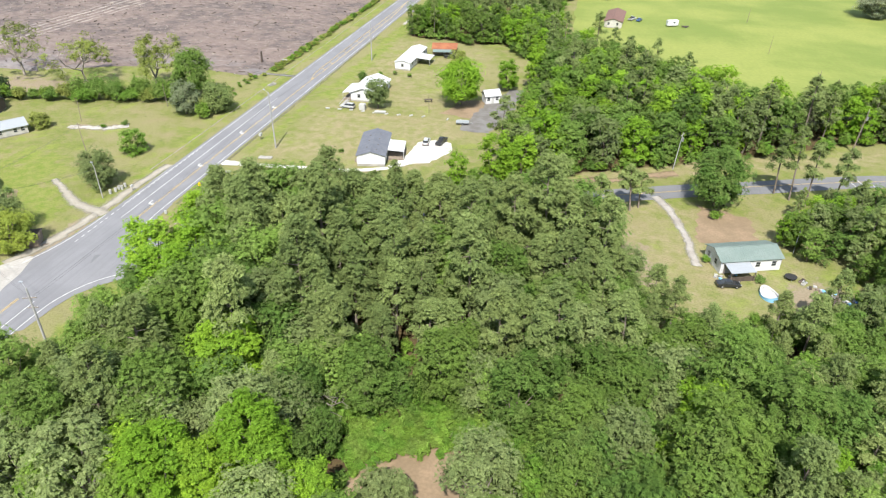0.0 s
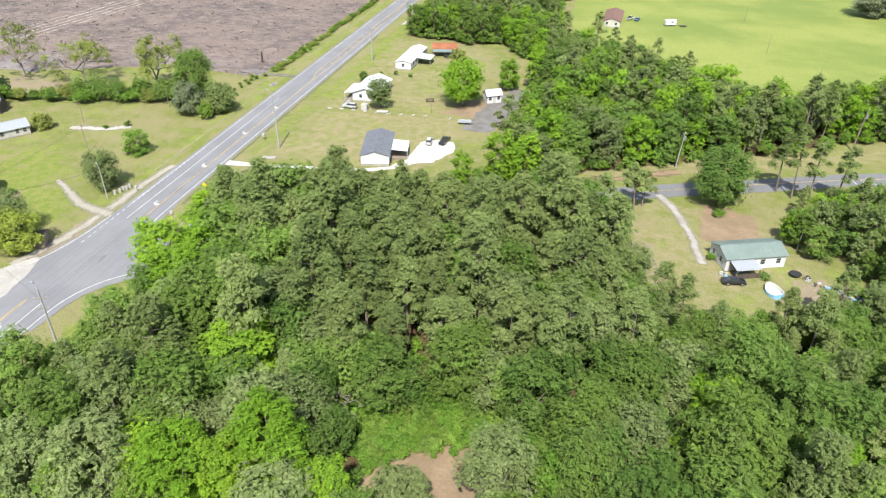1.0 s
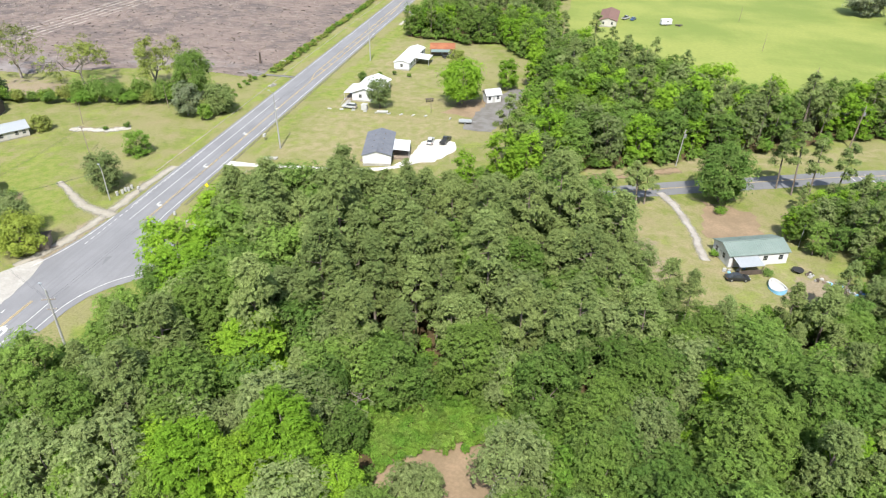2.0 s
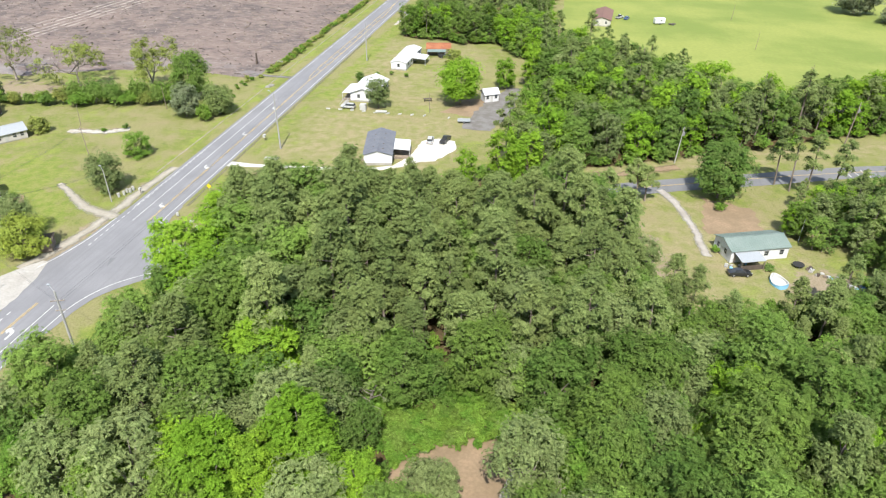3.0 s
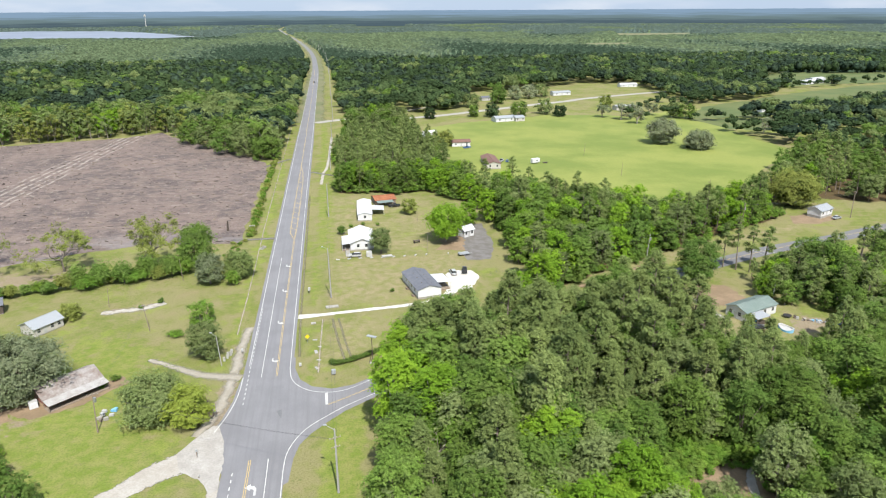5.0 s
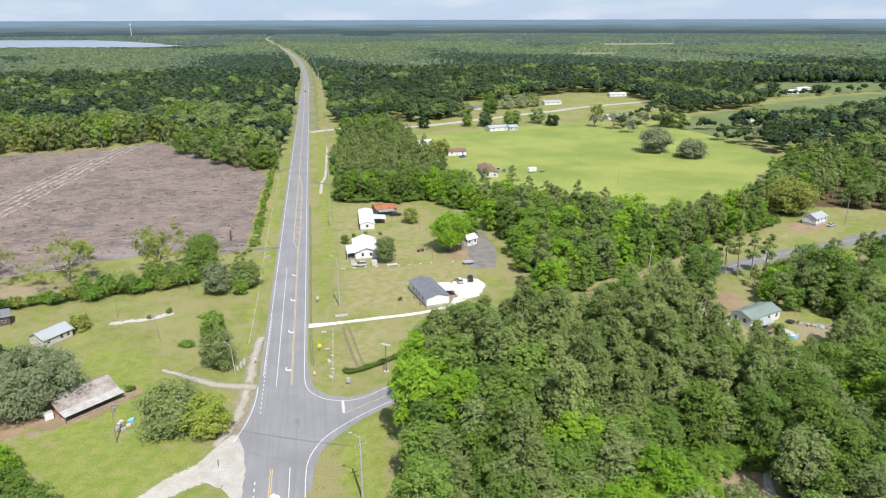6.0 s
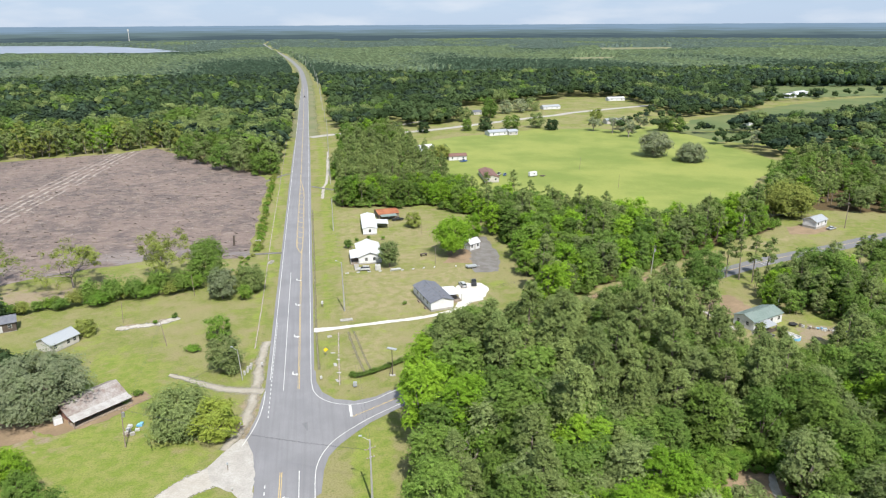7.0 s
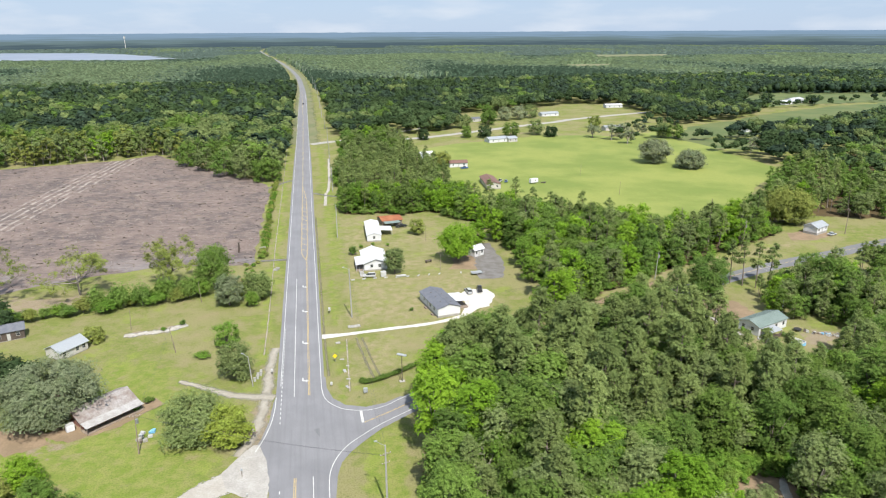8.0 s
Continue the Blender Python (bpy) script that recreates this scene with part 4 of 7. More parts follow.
def stand(name, shapes, mats, places, label, seed, category="woods"):
    """Many trees as one mesh. shapes: (crown, trunk, leaf material, bark material); places: x, y, scale, shape."""
    r = np.random.default_rng(seed)
    V, F, I, T, base = [], [], [], [], 0
    for x, y, s, k in places:
        crown, trunk, leaf, bark = shapes[int(k)]
        a, tone = r.uniform(0, 6.283), r.uniform()
        ca, sa = math.cos(a), math.sin(a)
        rot = np.array([(ca, sa, 0), (-sa, ca, 0), (0, 0, 1)])
        for (v, f), mi in ((crown, leaf), (trunk, bark)):
            if v is None:
                continue
            V.append(v @ rot * (s * r.uniform(0.9, 1.1), s * r.uniform(0.9, 1.1), s * r.uniform(0.92, 1.1)) + (x, y, 0))
            F.append(f + base)
            I.append(np.full(len(f), mi))
            T.append(np.full(len(v), tone))
            base += len(v)
    me = mesh_of(name, np.concatenate(V), np.concatenate(F), mats, np.concatenate(I), np.concatenate(T))
    return tagged(new(name, me), label, category, kind="stuff")


def sr(seed):
    return np.random.default_rng(seed)


MATS = [PINE, OAK, BRIGHT, DARK, MOSSY, OLIVE, SHRUB, BARK, PALE_BARK, HAZED, CLOUDED, DEEP]
M_PINE, M_OAK, M_BRIGHT, M_DARK, M_MOSSY, M_OLIVE, M_SHRUB, M_BARK, M_PALE, M_FAR, M_CLOUDED, M_DEEP = range(12)

# ---- the pine wood under the camera: single trees ----
pines = [tree_thing("pine_tree", pine_shape(sr(10 + k), 16.5 + k % 3 * 1.1), PINE, BARK, "tall grey-green pine with a bare brown trunk", group="pines of the wood") for k in range(6)]
oaks = [tree_thing("oak_tree", broad_shape(sr(30 + k), 14.0 + k % 2, 4.2, 20, 62, 0.36), OAK, BARK, "mid-green broadleaf tree with a rounded crown", group="broadleaf trees of the wood") for k in range(5)]
brights = [tree_thing("sweetgum_tree", broad_shape(sr(50 + k), 14.0 + k % 3, 3.8, 20, 62, 0.36), BRIGHT, PALE_BARK, "vivid lime-green tree in fresh spring leaf", group="lime-green trees of the wood") for k in range(4)]
greens = [tree_thing("maple_tree", broad_shape(sr(90 + k), 13.5 + k % 2, 3.9, 20, 60, 0.35), SHRUB, BARK, "fresh green broadleaf tree in the wood", group="green trees of the wood") for k in range(3)]
mossies = [tree_thing("mossy_oak_tree", broad_shape(sr(60 + k), 13.0, 4.2, 19, 60, 0.34), MOSSY, PALE_BARK, "grey-green tree hung with pale moss", group="mossy trees of the wood") for k in range(3)]

wood = scatter(PINEWOOD, 5.4, 0.36, 3)
hole = near(CLEARING, wood[:, 0], wood[:, 1], 5) < 0.15
low_shrubs = [(70, -31), (71, -20.5), (80, -18.5), (91, -17.5), (93, -21), (88, -23), (78, -27)]
hole &= ~inside(low_shrubs, wood[:, 0], wood[:, 1])
hole &= np.hypot(wood[:, 0] - 82.0, wood[:, 1] + 36) > 4
hole &= ~((wood[:, 0] < 27.5) & (wood[:, 1] > -13))
wood = wood[hole]
pick = rng.uniform(size=len(wood))
wx, wy = wood[:, 0], wood[:, 1]
# pines hold the middle; broadleaf trees the road side, the south and the east
core_pine = np.clip(1.02 - np.hypot((wx - 76) / 46, (wy - 12) / 34) ** 3, 0.08, 0.84)
core_pine[wx > 128] = 0.32
kind = np.where(pick < core_pine, 0, np.where(rng.uniform(size=len(wood)) < 0.50, 1, np.where(rng.uniform(size=len(wood)) < 0.42, 2, 3)))
size = rng.uniform(0.8, 1.18, len(wood))
# tree sizes fitted to the camera's view, tallest towards the junction
size *= np.where(wx < 66, np.where(wy > -16, 1.3, 1.08), np.where((wx < 96) & (wy > 4), 1.04, 0.94))
size = np.where((wy > 0.6 * wx - 12) & (wx > 42), size * 0.82, size)
single = (wx > 12) & (wx < 150) & (wy > -46)
size = np.where((wx > 106) & (wy > -4), size * 0.74, size)
spare = []
kind = np.where((kind == 3) & (wx > 95) & (wy < 10) & (rng.uniform(size=len(wood)) < 0.7), 1, kind)
size = np.where((wx < 34) & (wy < -8), size * 0.84, size)
size = np.where((wx > 50) & (wx < 76) & (wy > 14), np.minimum(size, 0.92 - 0.012 * np.clip(wy - 20, 0, 18)), size)
limes = [(26.2, -2.6, 1.38), (31, 3.5, 1.25), (29.5, 11, 1.05), (33.5, 17.5, 0.95), (34, -9, 1.0), (53, -43.5, 0.9), (58.3, -42.4, 0.9), (65.4, -39.8, 0.85), (71, -39.8, 0.8), (47, -42, 0.85), (119.7, -18.8, 1.05), (114.8, -23.9, 0.85), (133, -26, 0.85), (39.7, -2.3, 0.95), (52.7, -24.4, 1.0), (62.5, -37.5, 0.95), (51.7, -41, 1.0), (118.8, -13.5, 1.0), (99.3, -19.3, 0.8)]
far_from = np.min([np.hypot(wx - a, wy - b) for a, b, _ in limes], axis=0)
kind = np.where((far_from < 3.6) | ((wx < 28.5) & (wy > -16)), 9, kind)
size = np.where((wx < 36) & (wy > -22), np.minimum(size, 1.12), size)
kind[(kind == 2) & (np.hypot((wx - 76) / 50, (wy - 12) / 36) < 1.0)] = 1
place_all(brights, limes, 78)
for group, kinds, cap in ((0, pines, 290), (1, oaks, 200), (2, greens, 120), (3, mossies, 120)):
    idx = np.where((kind == group) & single)[0]
    idx = idx[np.argsort(np.hypot(wx[idx] - 70, wy[idx] + 20))]
    place_all(kinds, [(wx[i], wy[i], size[i]) for i in idx[:cap]], 70 + group)
    spare += list(idx[cap:])
spare += list(np.where(~single & (kind < 9) & (wy > -46))[0])
LIB = []
for k in range(4):
    c, t = pine_shape(sr(110 + k), 17, 0.6, 18, 22, 0.48)
    LIB.append((c, t, M_PINE, M_BARK))
for k, leaf in enumerate((M_OAK, M_OAK, M_BRIGHT, M_MOSSY)):
    c, t = broad_shape(sr(120 + k), 13, 4.2, 14, 36, 0.52, 0.12)
    LIB.append((c, t, leaf, M_BARK))
pick_lib = {0: (0, 1, 2, 3), 1: (4, 5), 2: (6,), 3: (7,)}
stand("wood_edge_trees", LIB, MATS, [(wx[i], wy[i], size[i], random.Random(int(i)).choice(pick_lib[int(kind[i])])) for i in spare], "mixed pines and broadleaf trees at the edge of the wood", 5)

MIDLIB = []
for k in range(4):
    c, t = pine_shape(sr(112 + k), 17, 0.6, 11, 14, 0.75, 2.4, 1.4)
    MIDLIB.append((c, t, M_PINE, M_BARK))
for k, leaf in enumerate((M_OAK, M_OAK, M_BRIGHT, M_MOSSY)):
    c, t = broad_shape(sr(124 + k), 13, 4.4, 10, 32, 0.72, 0.12, 1.05)
    MIDLIB.append((c, t, leaf, M_BARK))
# undergrowth between the trunks and the low shrubs in the open
UNDER = []
for k, leaf in enumerate((M_SHRUB, M_OAK, M_SHRUB)):
    c, t = bush_shape(sr(140 + k), 1.9, 2.6, 3, 11, 0.6)
    UNDER.append((c, (None, None), leaf, M_BARK))
spots = scatter(PINEWOOD, 4.2, 0.45, 8)
spots = spots[(near(CLEARING, spots[:, 0], spots[:, 1], 3) < 0.05) & (spots[:, 0] < 190) & (spots[:, 1] > -60)]
spots = [(x, y, rng.uniform(0.6, 1.35), rng.integers(0, 3)) for x, y in spots]
spots += [(x, y, rng.uniform(0.6, 1.0), 0) for x, y in scatter(low_shrubs, 1.5, 0.45, 9)]
spots += [(x, y, rng.uniform(0.8, 1.5), rng.integers(0, 3)) for x, y in scatter([(64, -34), (66, -18), (80, -14), (96, -14), (100, -24), (96, -32), (90, -17), (70, -20)], 2.2, 0.45, 10)]
spots += [(x + rng.normal() * 0.7, y + rng.normal() * 0.7, rng.uniform(0.35, 0.7), 0) for p, q in (((71.5, -34), (73, -30)), ((73, -30), (78, -26.8)), ((78, -26.8), (88, -22.4)), ((88, -22.4), (93, -25))) for x, y in [(p[0] + (q[0] - p[0]) * u, p[1] + (q[1] - p[1]) * u) for u in np.linspace(0, 1, 9)]]
stand("undergrowth", UNDER, MATS, spots, "dense bright green shrubs below the trees", 6, "shrubs")

def hem(poly, gap, seed, lo=0.7, hi=1.6):
    r = np.random.default_rng(seed)
    out = []
    for (x0, y0), (x1, y1) in zip(poly, poly[1:] + poly[:1]):
        for u in np.arange(0, 1, gap / max(gap, math.hypot(x1 - x0, y1 - y0))):
            out.append((x0 + (x1 - x0) * u + r.normal() * 1.2, y0 + (y1 - y0) * u + r.normal() * 1.2, r.uniform(lo, hi), r.integers(0, 3)))
    return out


hems = hem(PINEWOOD[:13], 2.6, 61) + hem(NORTHWOOD, 2.8, 62) + hem(MIDWOOD, 3.2, 63, 0.8, 1.8)
hems = [q for q in hems if not (abs(q[1] - np.interp(q[0], [p[0] for p in SIDE], [p[1] for p in SIDE])) < 5.0 and q[0] > 0)]
stand("wood_edge_shrubs", UNDER, MATS, hems, "green shrubs along the edges of the woods", 64, "shrubs")

# grey half-bare trees among the green ones
greys = [tree_thing("grey_tree", airy_shape(sr(80 + k), 16.5, 260, 0.36), MOSSY, PALE_BARK, "half-bare tree with pale grey limbs in the wood", group="half-bare trees of the wood") for k in range(3)]
place_all(greys, [(31, -22, 0.9), (40, -33, 0.85), (47, -29, 0.95), (57, -31, 0.8), (44, -18, 1.0), (36, 4, 0.95), (61, -12, 0.9), (103, -25, 0.8), (108, -14, 0.85), (120, -30, 0.85), (97, -37, 0.75), (70, 4, 1.0), (133, -4, 0.8), (88, 20, 0.9), (27, -30, 0.9), (35, -38, 0.9), (52, -36, 0.85), (66, -24, 0.95), (40, -24, 0.9), (28, -12, 0.8), (98, -30, 0.85), (112, -30, 0.8), (127, -22, 0.8), (93, -2, 0.9), (60, 24, 0.95), (66, 30, 0.9), (78, 34, 0.85), (100, 30, 0.8)], 79)

# ---- the woods round about ----
def fringe(poly, gap, seed, mixp, scale=(0.7, 1.25)):
    r = np.random.default_rng(seed)
    p = scatter(poly, gap, 0.4, seed)
    k = r.choice(len(LIB), len(p), p=np.array(mixp) / sum(mixp))
    return [(x, y, r.uniform(*scale), i) for (x, y), i in zip(p, k)]


PINEY, LEAFY = [0.5, 0.5, 0.5, 0.5, 2.6, 2.6, 2.8, 2.0], [0.4, 0.4, 0.4, 0.4, 3, 3, 2, 1.2]
north = [q for q in fringe(NORTHWOOD, 6.0, 21, PINEY) if not inside([(61, 99), (79, 99), (79, 133), (63, 133)], [q[0]], [q[1]])[0]]
edge_wood = [(78, 140), (80, 178), (90, 190), (104, 173), (120, 157), (136, 143), (130, 130), (100, 138)]
stand("north_wood_edge", LIB, MATS, fringe(edge_wood, 6.4, 51, [0.4, 0.4, 0.4, 0.4, 2.6, 2.6, 2.6, 0.8], (0.85, 1.12)), "green broadleaf trees along the pasture", 52)
stand("north_wood", LIB, MATS, north, "belt of mixed trees between the side road and the pasture", 22)
mid_front = [q for q in fringe(MIDWOOD, 6.6, 23, [0.3, 0.3, 0.3, 0.3, 2.2, 2.2, 3.4, 0.8], (0.75, 1.05)) if q[1] < 228]
stand("mid_wood_front", LIB, MATS, mid_front, "bright green broadleaf trees behind the houses", 24)
mid_pines = [q for q in fringe(MIDWOOD, 6.8, 28, [2.4, 2.4, 2.4, 2.4, 0.8, 0.8, 0.2, 2.2], (0.62, 0.95)) if 222 < q[1] < 345]
stand("mid_wood", MIDLIB, MATS, mid_pines, "grey-green pines between the highway and the pasture", 29)
mid_oaks = [q for q in fringe(MIDWOOD, 9.0, 20, [0.2, 0.2, 0.2, 0.2, 3, 3, 0.8, 2.0], (0.8, 1.25)) if q[1] > 352]
stand("mid_wood_oaks", MIDLIB, MATS, mid_oaks, "broad oaks beside the country road", 19)
east = fringe([(158, 36), (150, 44), (148, 60), (152, 72), (168, 78), (190, 86), (240, 96), (290, 106), (290, 74), (205, 62), (172, 44)], 7.5, 25, LEAFY)
east += fringe([(146, 40), (144, 50), (146, 60), (151, 68), (160, 71), (170, 76), (172, 50), (160, 33)], 5.6, 27, LEAFY, (0.6, 0.95))
road_off = [np.interp(q[0], [p[0] for p in SIDE], [p[1] for p in SIDE]) - q[1] for q in east]
east = [(x, y, z * (0.66 if d < 26 else 0.9), k) for (x, y, z, k), d in zip(east, road_off) if d > 13]
stand("yard_wood", LIB, MATS, east, "broadleaf trees and pines beside the yard", 26)

# woods farther off: fewer, larger sprays
FAR = []
for k, leaf in enumerate((M_DARK, M_CLOUDED, M_DEEP, M_MOSSY, M_OAK, M_OAK, M_MOSSY)):
    r = sr(160 + k)
    C = [np.array([0, 0, 8.5])] + [np.array([math.cos(a) * 2.6, math.sin(a) * 2.6, r.uniform(6.0, 9.0)]) for a in np.arange(5) * 1.2566]
    R = [np.array([2.6, 2.6, 2.6]) * r.uniform(0.8, 1.1) for _ in C]
    c = sprays(C, R, 8, 1.15, r, -0.1, 0.85)
    FAR.append((c, (None, None), leaf, M_BARK))
FARTHER = []
for k, leaf in enumerate((M_DARK, M_CLOUDED, M_DEEP, M_DARK, M_OAK, M_DEEP, M_MOSSY)):
    r = sr(180 + k)
    v, f = ICO * (4.2, 4.2, 4.6) * r.uniform(0.75, 1.2, (12, 1)) + (0, 0, 7), ICO_TRIS
    c = sprays([np.array([0, 0, 7.5])], [np.array([4.2, 4.2, 4.2])], 10, 1.7, r, 0.0, 0)
    FARTHER.append(((np.concatenate([v, c[0]]), np.concatenate([f, c[1] + 12])), (None, None), leaf, M_BARK))


def wedge(x, y, wide=0.05):
    """Whether a far place lies in the part of the country that the way looks over."""
    a = np.arctan2(x - 5, y + 126)
    return (a > -0.50 - wide) & (a < 0.80 + wide)


EAST_FAR = [(309, 263), (306, 282), (326, 318), (345, 345), (368, 370), (335, 374), (330, 384), (370, 394), (429, 408), (466, 412), (528, 444), (559, 456), (700, 500), (740, 470), (640, 330), (470, 345), (383, 300)]


def far_woods(name, poly, gap, seed, mixp, lib, label, scale=(0.75, 1.25), sunny=0.24):
    r = np.random.default_rng(seed)
    p = scatter(poly, gap, 0.45, seed)
    p = p[wedge(p[:, 0], p[:, 1])]
    # groves of one kind, by a slow pattern
    slow = np.array([noise.noise(Vector((x * 0.006, y * 0.006, seed))) for x, y in p])
    share = np.cumsum(np.array(mixp) / sum(mixp))
    grove = np.array([noise.noise(Vector((x * 0.02, y * 0.014, seed + 40.0))) for x, y in p]) * 0.9 + 0.5 + r.normal(size=len(p)) * 0.16
    k = np.searchsorted(share, np.clip(grove, 0, 0.999))
    # lighter leaves paint sunlit patches into the stand
    light = r.choice([2, 4, 3, 6], len(p))
    k = np.where(slow + r.normal(size=len(p)) * 0.05 > sunny, light, k)
    return stand(name, lib, MATS, [(x, y, r.uniform(*scale), i) for (x, y), i in zip(p, k)], label, seed)


WILD = [4, 4, 2.2, 2.4, 0.6, 1.6, 0.3]
GROVE = []
for k, leaf in enumerate((M_OLIVE, M_MOSSY, M_OAK, M_PINE, M_OLIVE, M_BRIGHT, M_MOSSY)):
    c, t = broad_shape(sr(170 + k), 13, 4.0, 8, 17, 0.85, 0.16)
    GROVE.append((c, t, leaf, M_PALE))
# light leaf mixes here, dark ones behind: sun and cloud shade painted by colour
far_woods("west_wood", [(-18, 276), (-40, 318), (-80, 364), (-108, 406), (-127, 388), (-200, 370), (-270, 352), (-420, 420), (-430, 470), (-260, 455), (-150, 450), (-60, 380), (-15, 330)], 9.0, 31, [0.8, 2.4, 2.6, 1.4, 0.6, 1.6, 2.2], GROVE, "sunlit wood of mixed trees behind the cleared field", (0.95, 1.65))
far_woods("west_wood_dark", [(-15, 332), (-60, 382), (-150, 452), (-260, 457), (-430, 472), (-450, 560), (-13, 560)], 9.8, 38, [4, 4, 1.2, 1.4, 0.8, 0.2, 0.6], FAR, "cloud-darkened wood behind the sunlit grove", (1.0, 1.6), 0.4)
far_woods("west_forest", [(-13, 560), (-440, 560), (-620, 1010), (-14, 1010)], 10, 32, WILD, FARTHER, "cloud-darkened forest stretching along the highway", (0.8, 1.4), 0.34)
far_woods("beyond_forest", [(23, 465), (92, 470), (135, 480), (150, 545), (160, 610), (215, 606), (250, 628), (311, 672), (372, 655), (356, 560), (430, 600), (500, 600), (530, 640), (576, 718), (25, 720)], 9.6, 33, [3, 2.4, 4, 0.25, 1.0, 0.3, 0.25], FAR, "cloud-darkened forest behind the country road", (0.9, 1.4), 0.6)
far_woods("beyond_forest_far", [(24, 720), (600, 720), (640, 742), (810, 700), (770, 650), (800, 640), (1050, 700), (1050, 1010), (19, 1010)], 10, 34, [4, 4, 2.4, 2, 0.5, 1.6, 0.2], FARTHER, "cloud-darkened forest reaching far away", (0.8, 1.4), 0.5)
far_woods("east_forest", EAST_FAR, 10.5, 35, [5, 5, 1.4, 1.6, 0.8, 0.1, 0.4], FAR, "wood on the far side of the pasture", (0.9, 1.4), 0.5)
far_woods("farm_trees", [(345, 466), (394, 484), (415, 488), (464, 524), (500, 566), (500, 602), (430, 600), (356, 560)], 9.0, 39, [5, 4, 1.4, 1.6, 0.8, 0.1, 0.4], FAR, "dark trees between two far fields", (0.8, 1.25), 0.5)
stand("east_wood", MIDLIB, MATS, [q for q in fringe(EASTWOOD, 8.2, 36, [0.8, 0.8, 0.8, 0.8, 3.4, 3.4, 0.3, 1.2], (0.62, 1.05)) if q[0] < 320], "broadleaf wood at the end of the pasture", 37)
stand("east_wood_far", FAR, MATS, [(x, y, z, (0, 2, 2, 4, 5, 2, 4, 6)[k]) for x, y, z, k in fringe(EASTWOOD, 9.5, 47, [1] * 8, (0.7, 1.1)) if x >= 320], "green wood stretching away east of the pasture", 48)


def canopy():
    """The forest of the far distance: an uneven sheet of crowns with open fields in it."""
    ang = np.radians(np.arange(-34, 50, 0.17))
    rad = [1090.0]
    while rad[-1] < 3860:
        rad.append(rad[-1] * 1.0075 + 1.0)
    rad = np.array(rad)
    A, R = np.meshgrid(ang, rad)
    r = sr(99)
    A, R = A + r.normal(size=A.shape) * 0.0009, R + r.normal(size=R.shape) * 3.0
    X, Y = 5 + np.sin(A) * R, -126 + np.cos(A) * R
    Z = 8 + 6 * r.uniform(0, 1, X.shape)
    slow = np.array([noise.noise(Vector((x * 0.0016, y * 0.0011, 4.0))) for x, y in zip(X.ravel(), Y.ravel())]).reshape(X.shape)
    road_x = np.interp(Y, [p[1] for p in HIGHWAY], [p[0] for p in HIGHWAY])
    lake = inside([(-880, 2080), (-700, 2080), (-430, 1980), (-330, 2200), (-540, 2720), (-630, 2900), (-940, 3270), (-1340, 3370), (-1720, 3020), (-1400, 2300)], X, Y)
    lake |= inside([(850, 1830), (1080, 1850), (1330, 2300), (1044, 2330)], X, Y) | inside([(560, 1340), (680, 1350), (815, 1650), (680, 1655)], X, Y) | (np.hypot(X + 654, Y - 2080) < 75)
    fields = inside(FARM_FIELD, X, Y) | inside(RIGHT_FIELD, X, Y)
    openland = fields | (R < 1100) | (slow > 0.34) | ((X - road_x > -18) & (X - road_x < 21)) | lake
    Z = np.where(openland, -1.0, Z)
    v = np.stack([X.ravel(), Y.ravel(), Z.ravel()], 1)
    n, m = X.shape
    k = (np.arange(n - 1)[:, None] * m + np.arange(m - 1)[None, :]).ravel()
    f = np.concatenate([np.stack([k, k + 1, k + m + 1], 1), np.stack([k, k + m + 1, k + m], 1)])
    groves = np.array([noise.noise(Vector((x * 0.004, y * 0.0022, 9.0))) for x, y in zip(X.ravel(), Y.ravel())])
    west = (X < road_x).ravel()
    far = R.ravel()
    # bands of sun and cloud shade, painted by choice of leaf colour
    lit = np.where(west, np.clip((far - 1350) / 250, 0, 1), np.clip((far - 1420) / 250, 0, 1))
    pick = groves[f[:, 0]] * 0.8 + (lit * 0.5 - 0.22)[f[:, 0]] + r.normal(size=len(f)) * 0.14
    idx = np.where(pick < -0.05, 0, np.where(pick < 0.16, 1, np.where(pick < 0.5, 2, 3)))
    # the farthest crowns take the haze-blue leaf colour
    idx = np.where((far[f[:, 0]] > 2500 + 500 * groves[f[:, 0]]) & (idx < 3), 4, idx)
    me = mesh_of("far_forest", v, f, [CLOUDED, HAZED, SUNNY, SUNNY, FAR_HAZED], idx, r.uniform(size=len(v)))
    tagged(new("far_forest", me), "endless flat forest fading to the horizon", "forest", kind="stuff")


canopy()


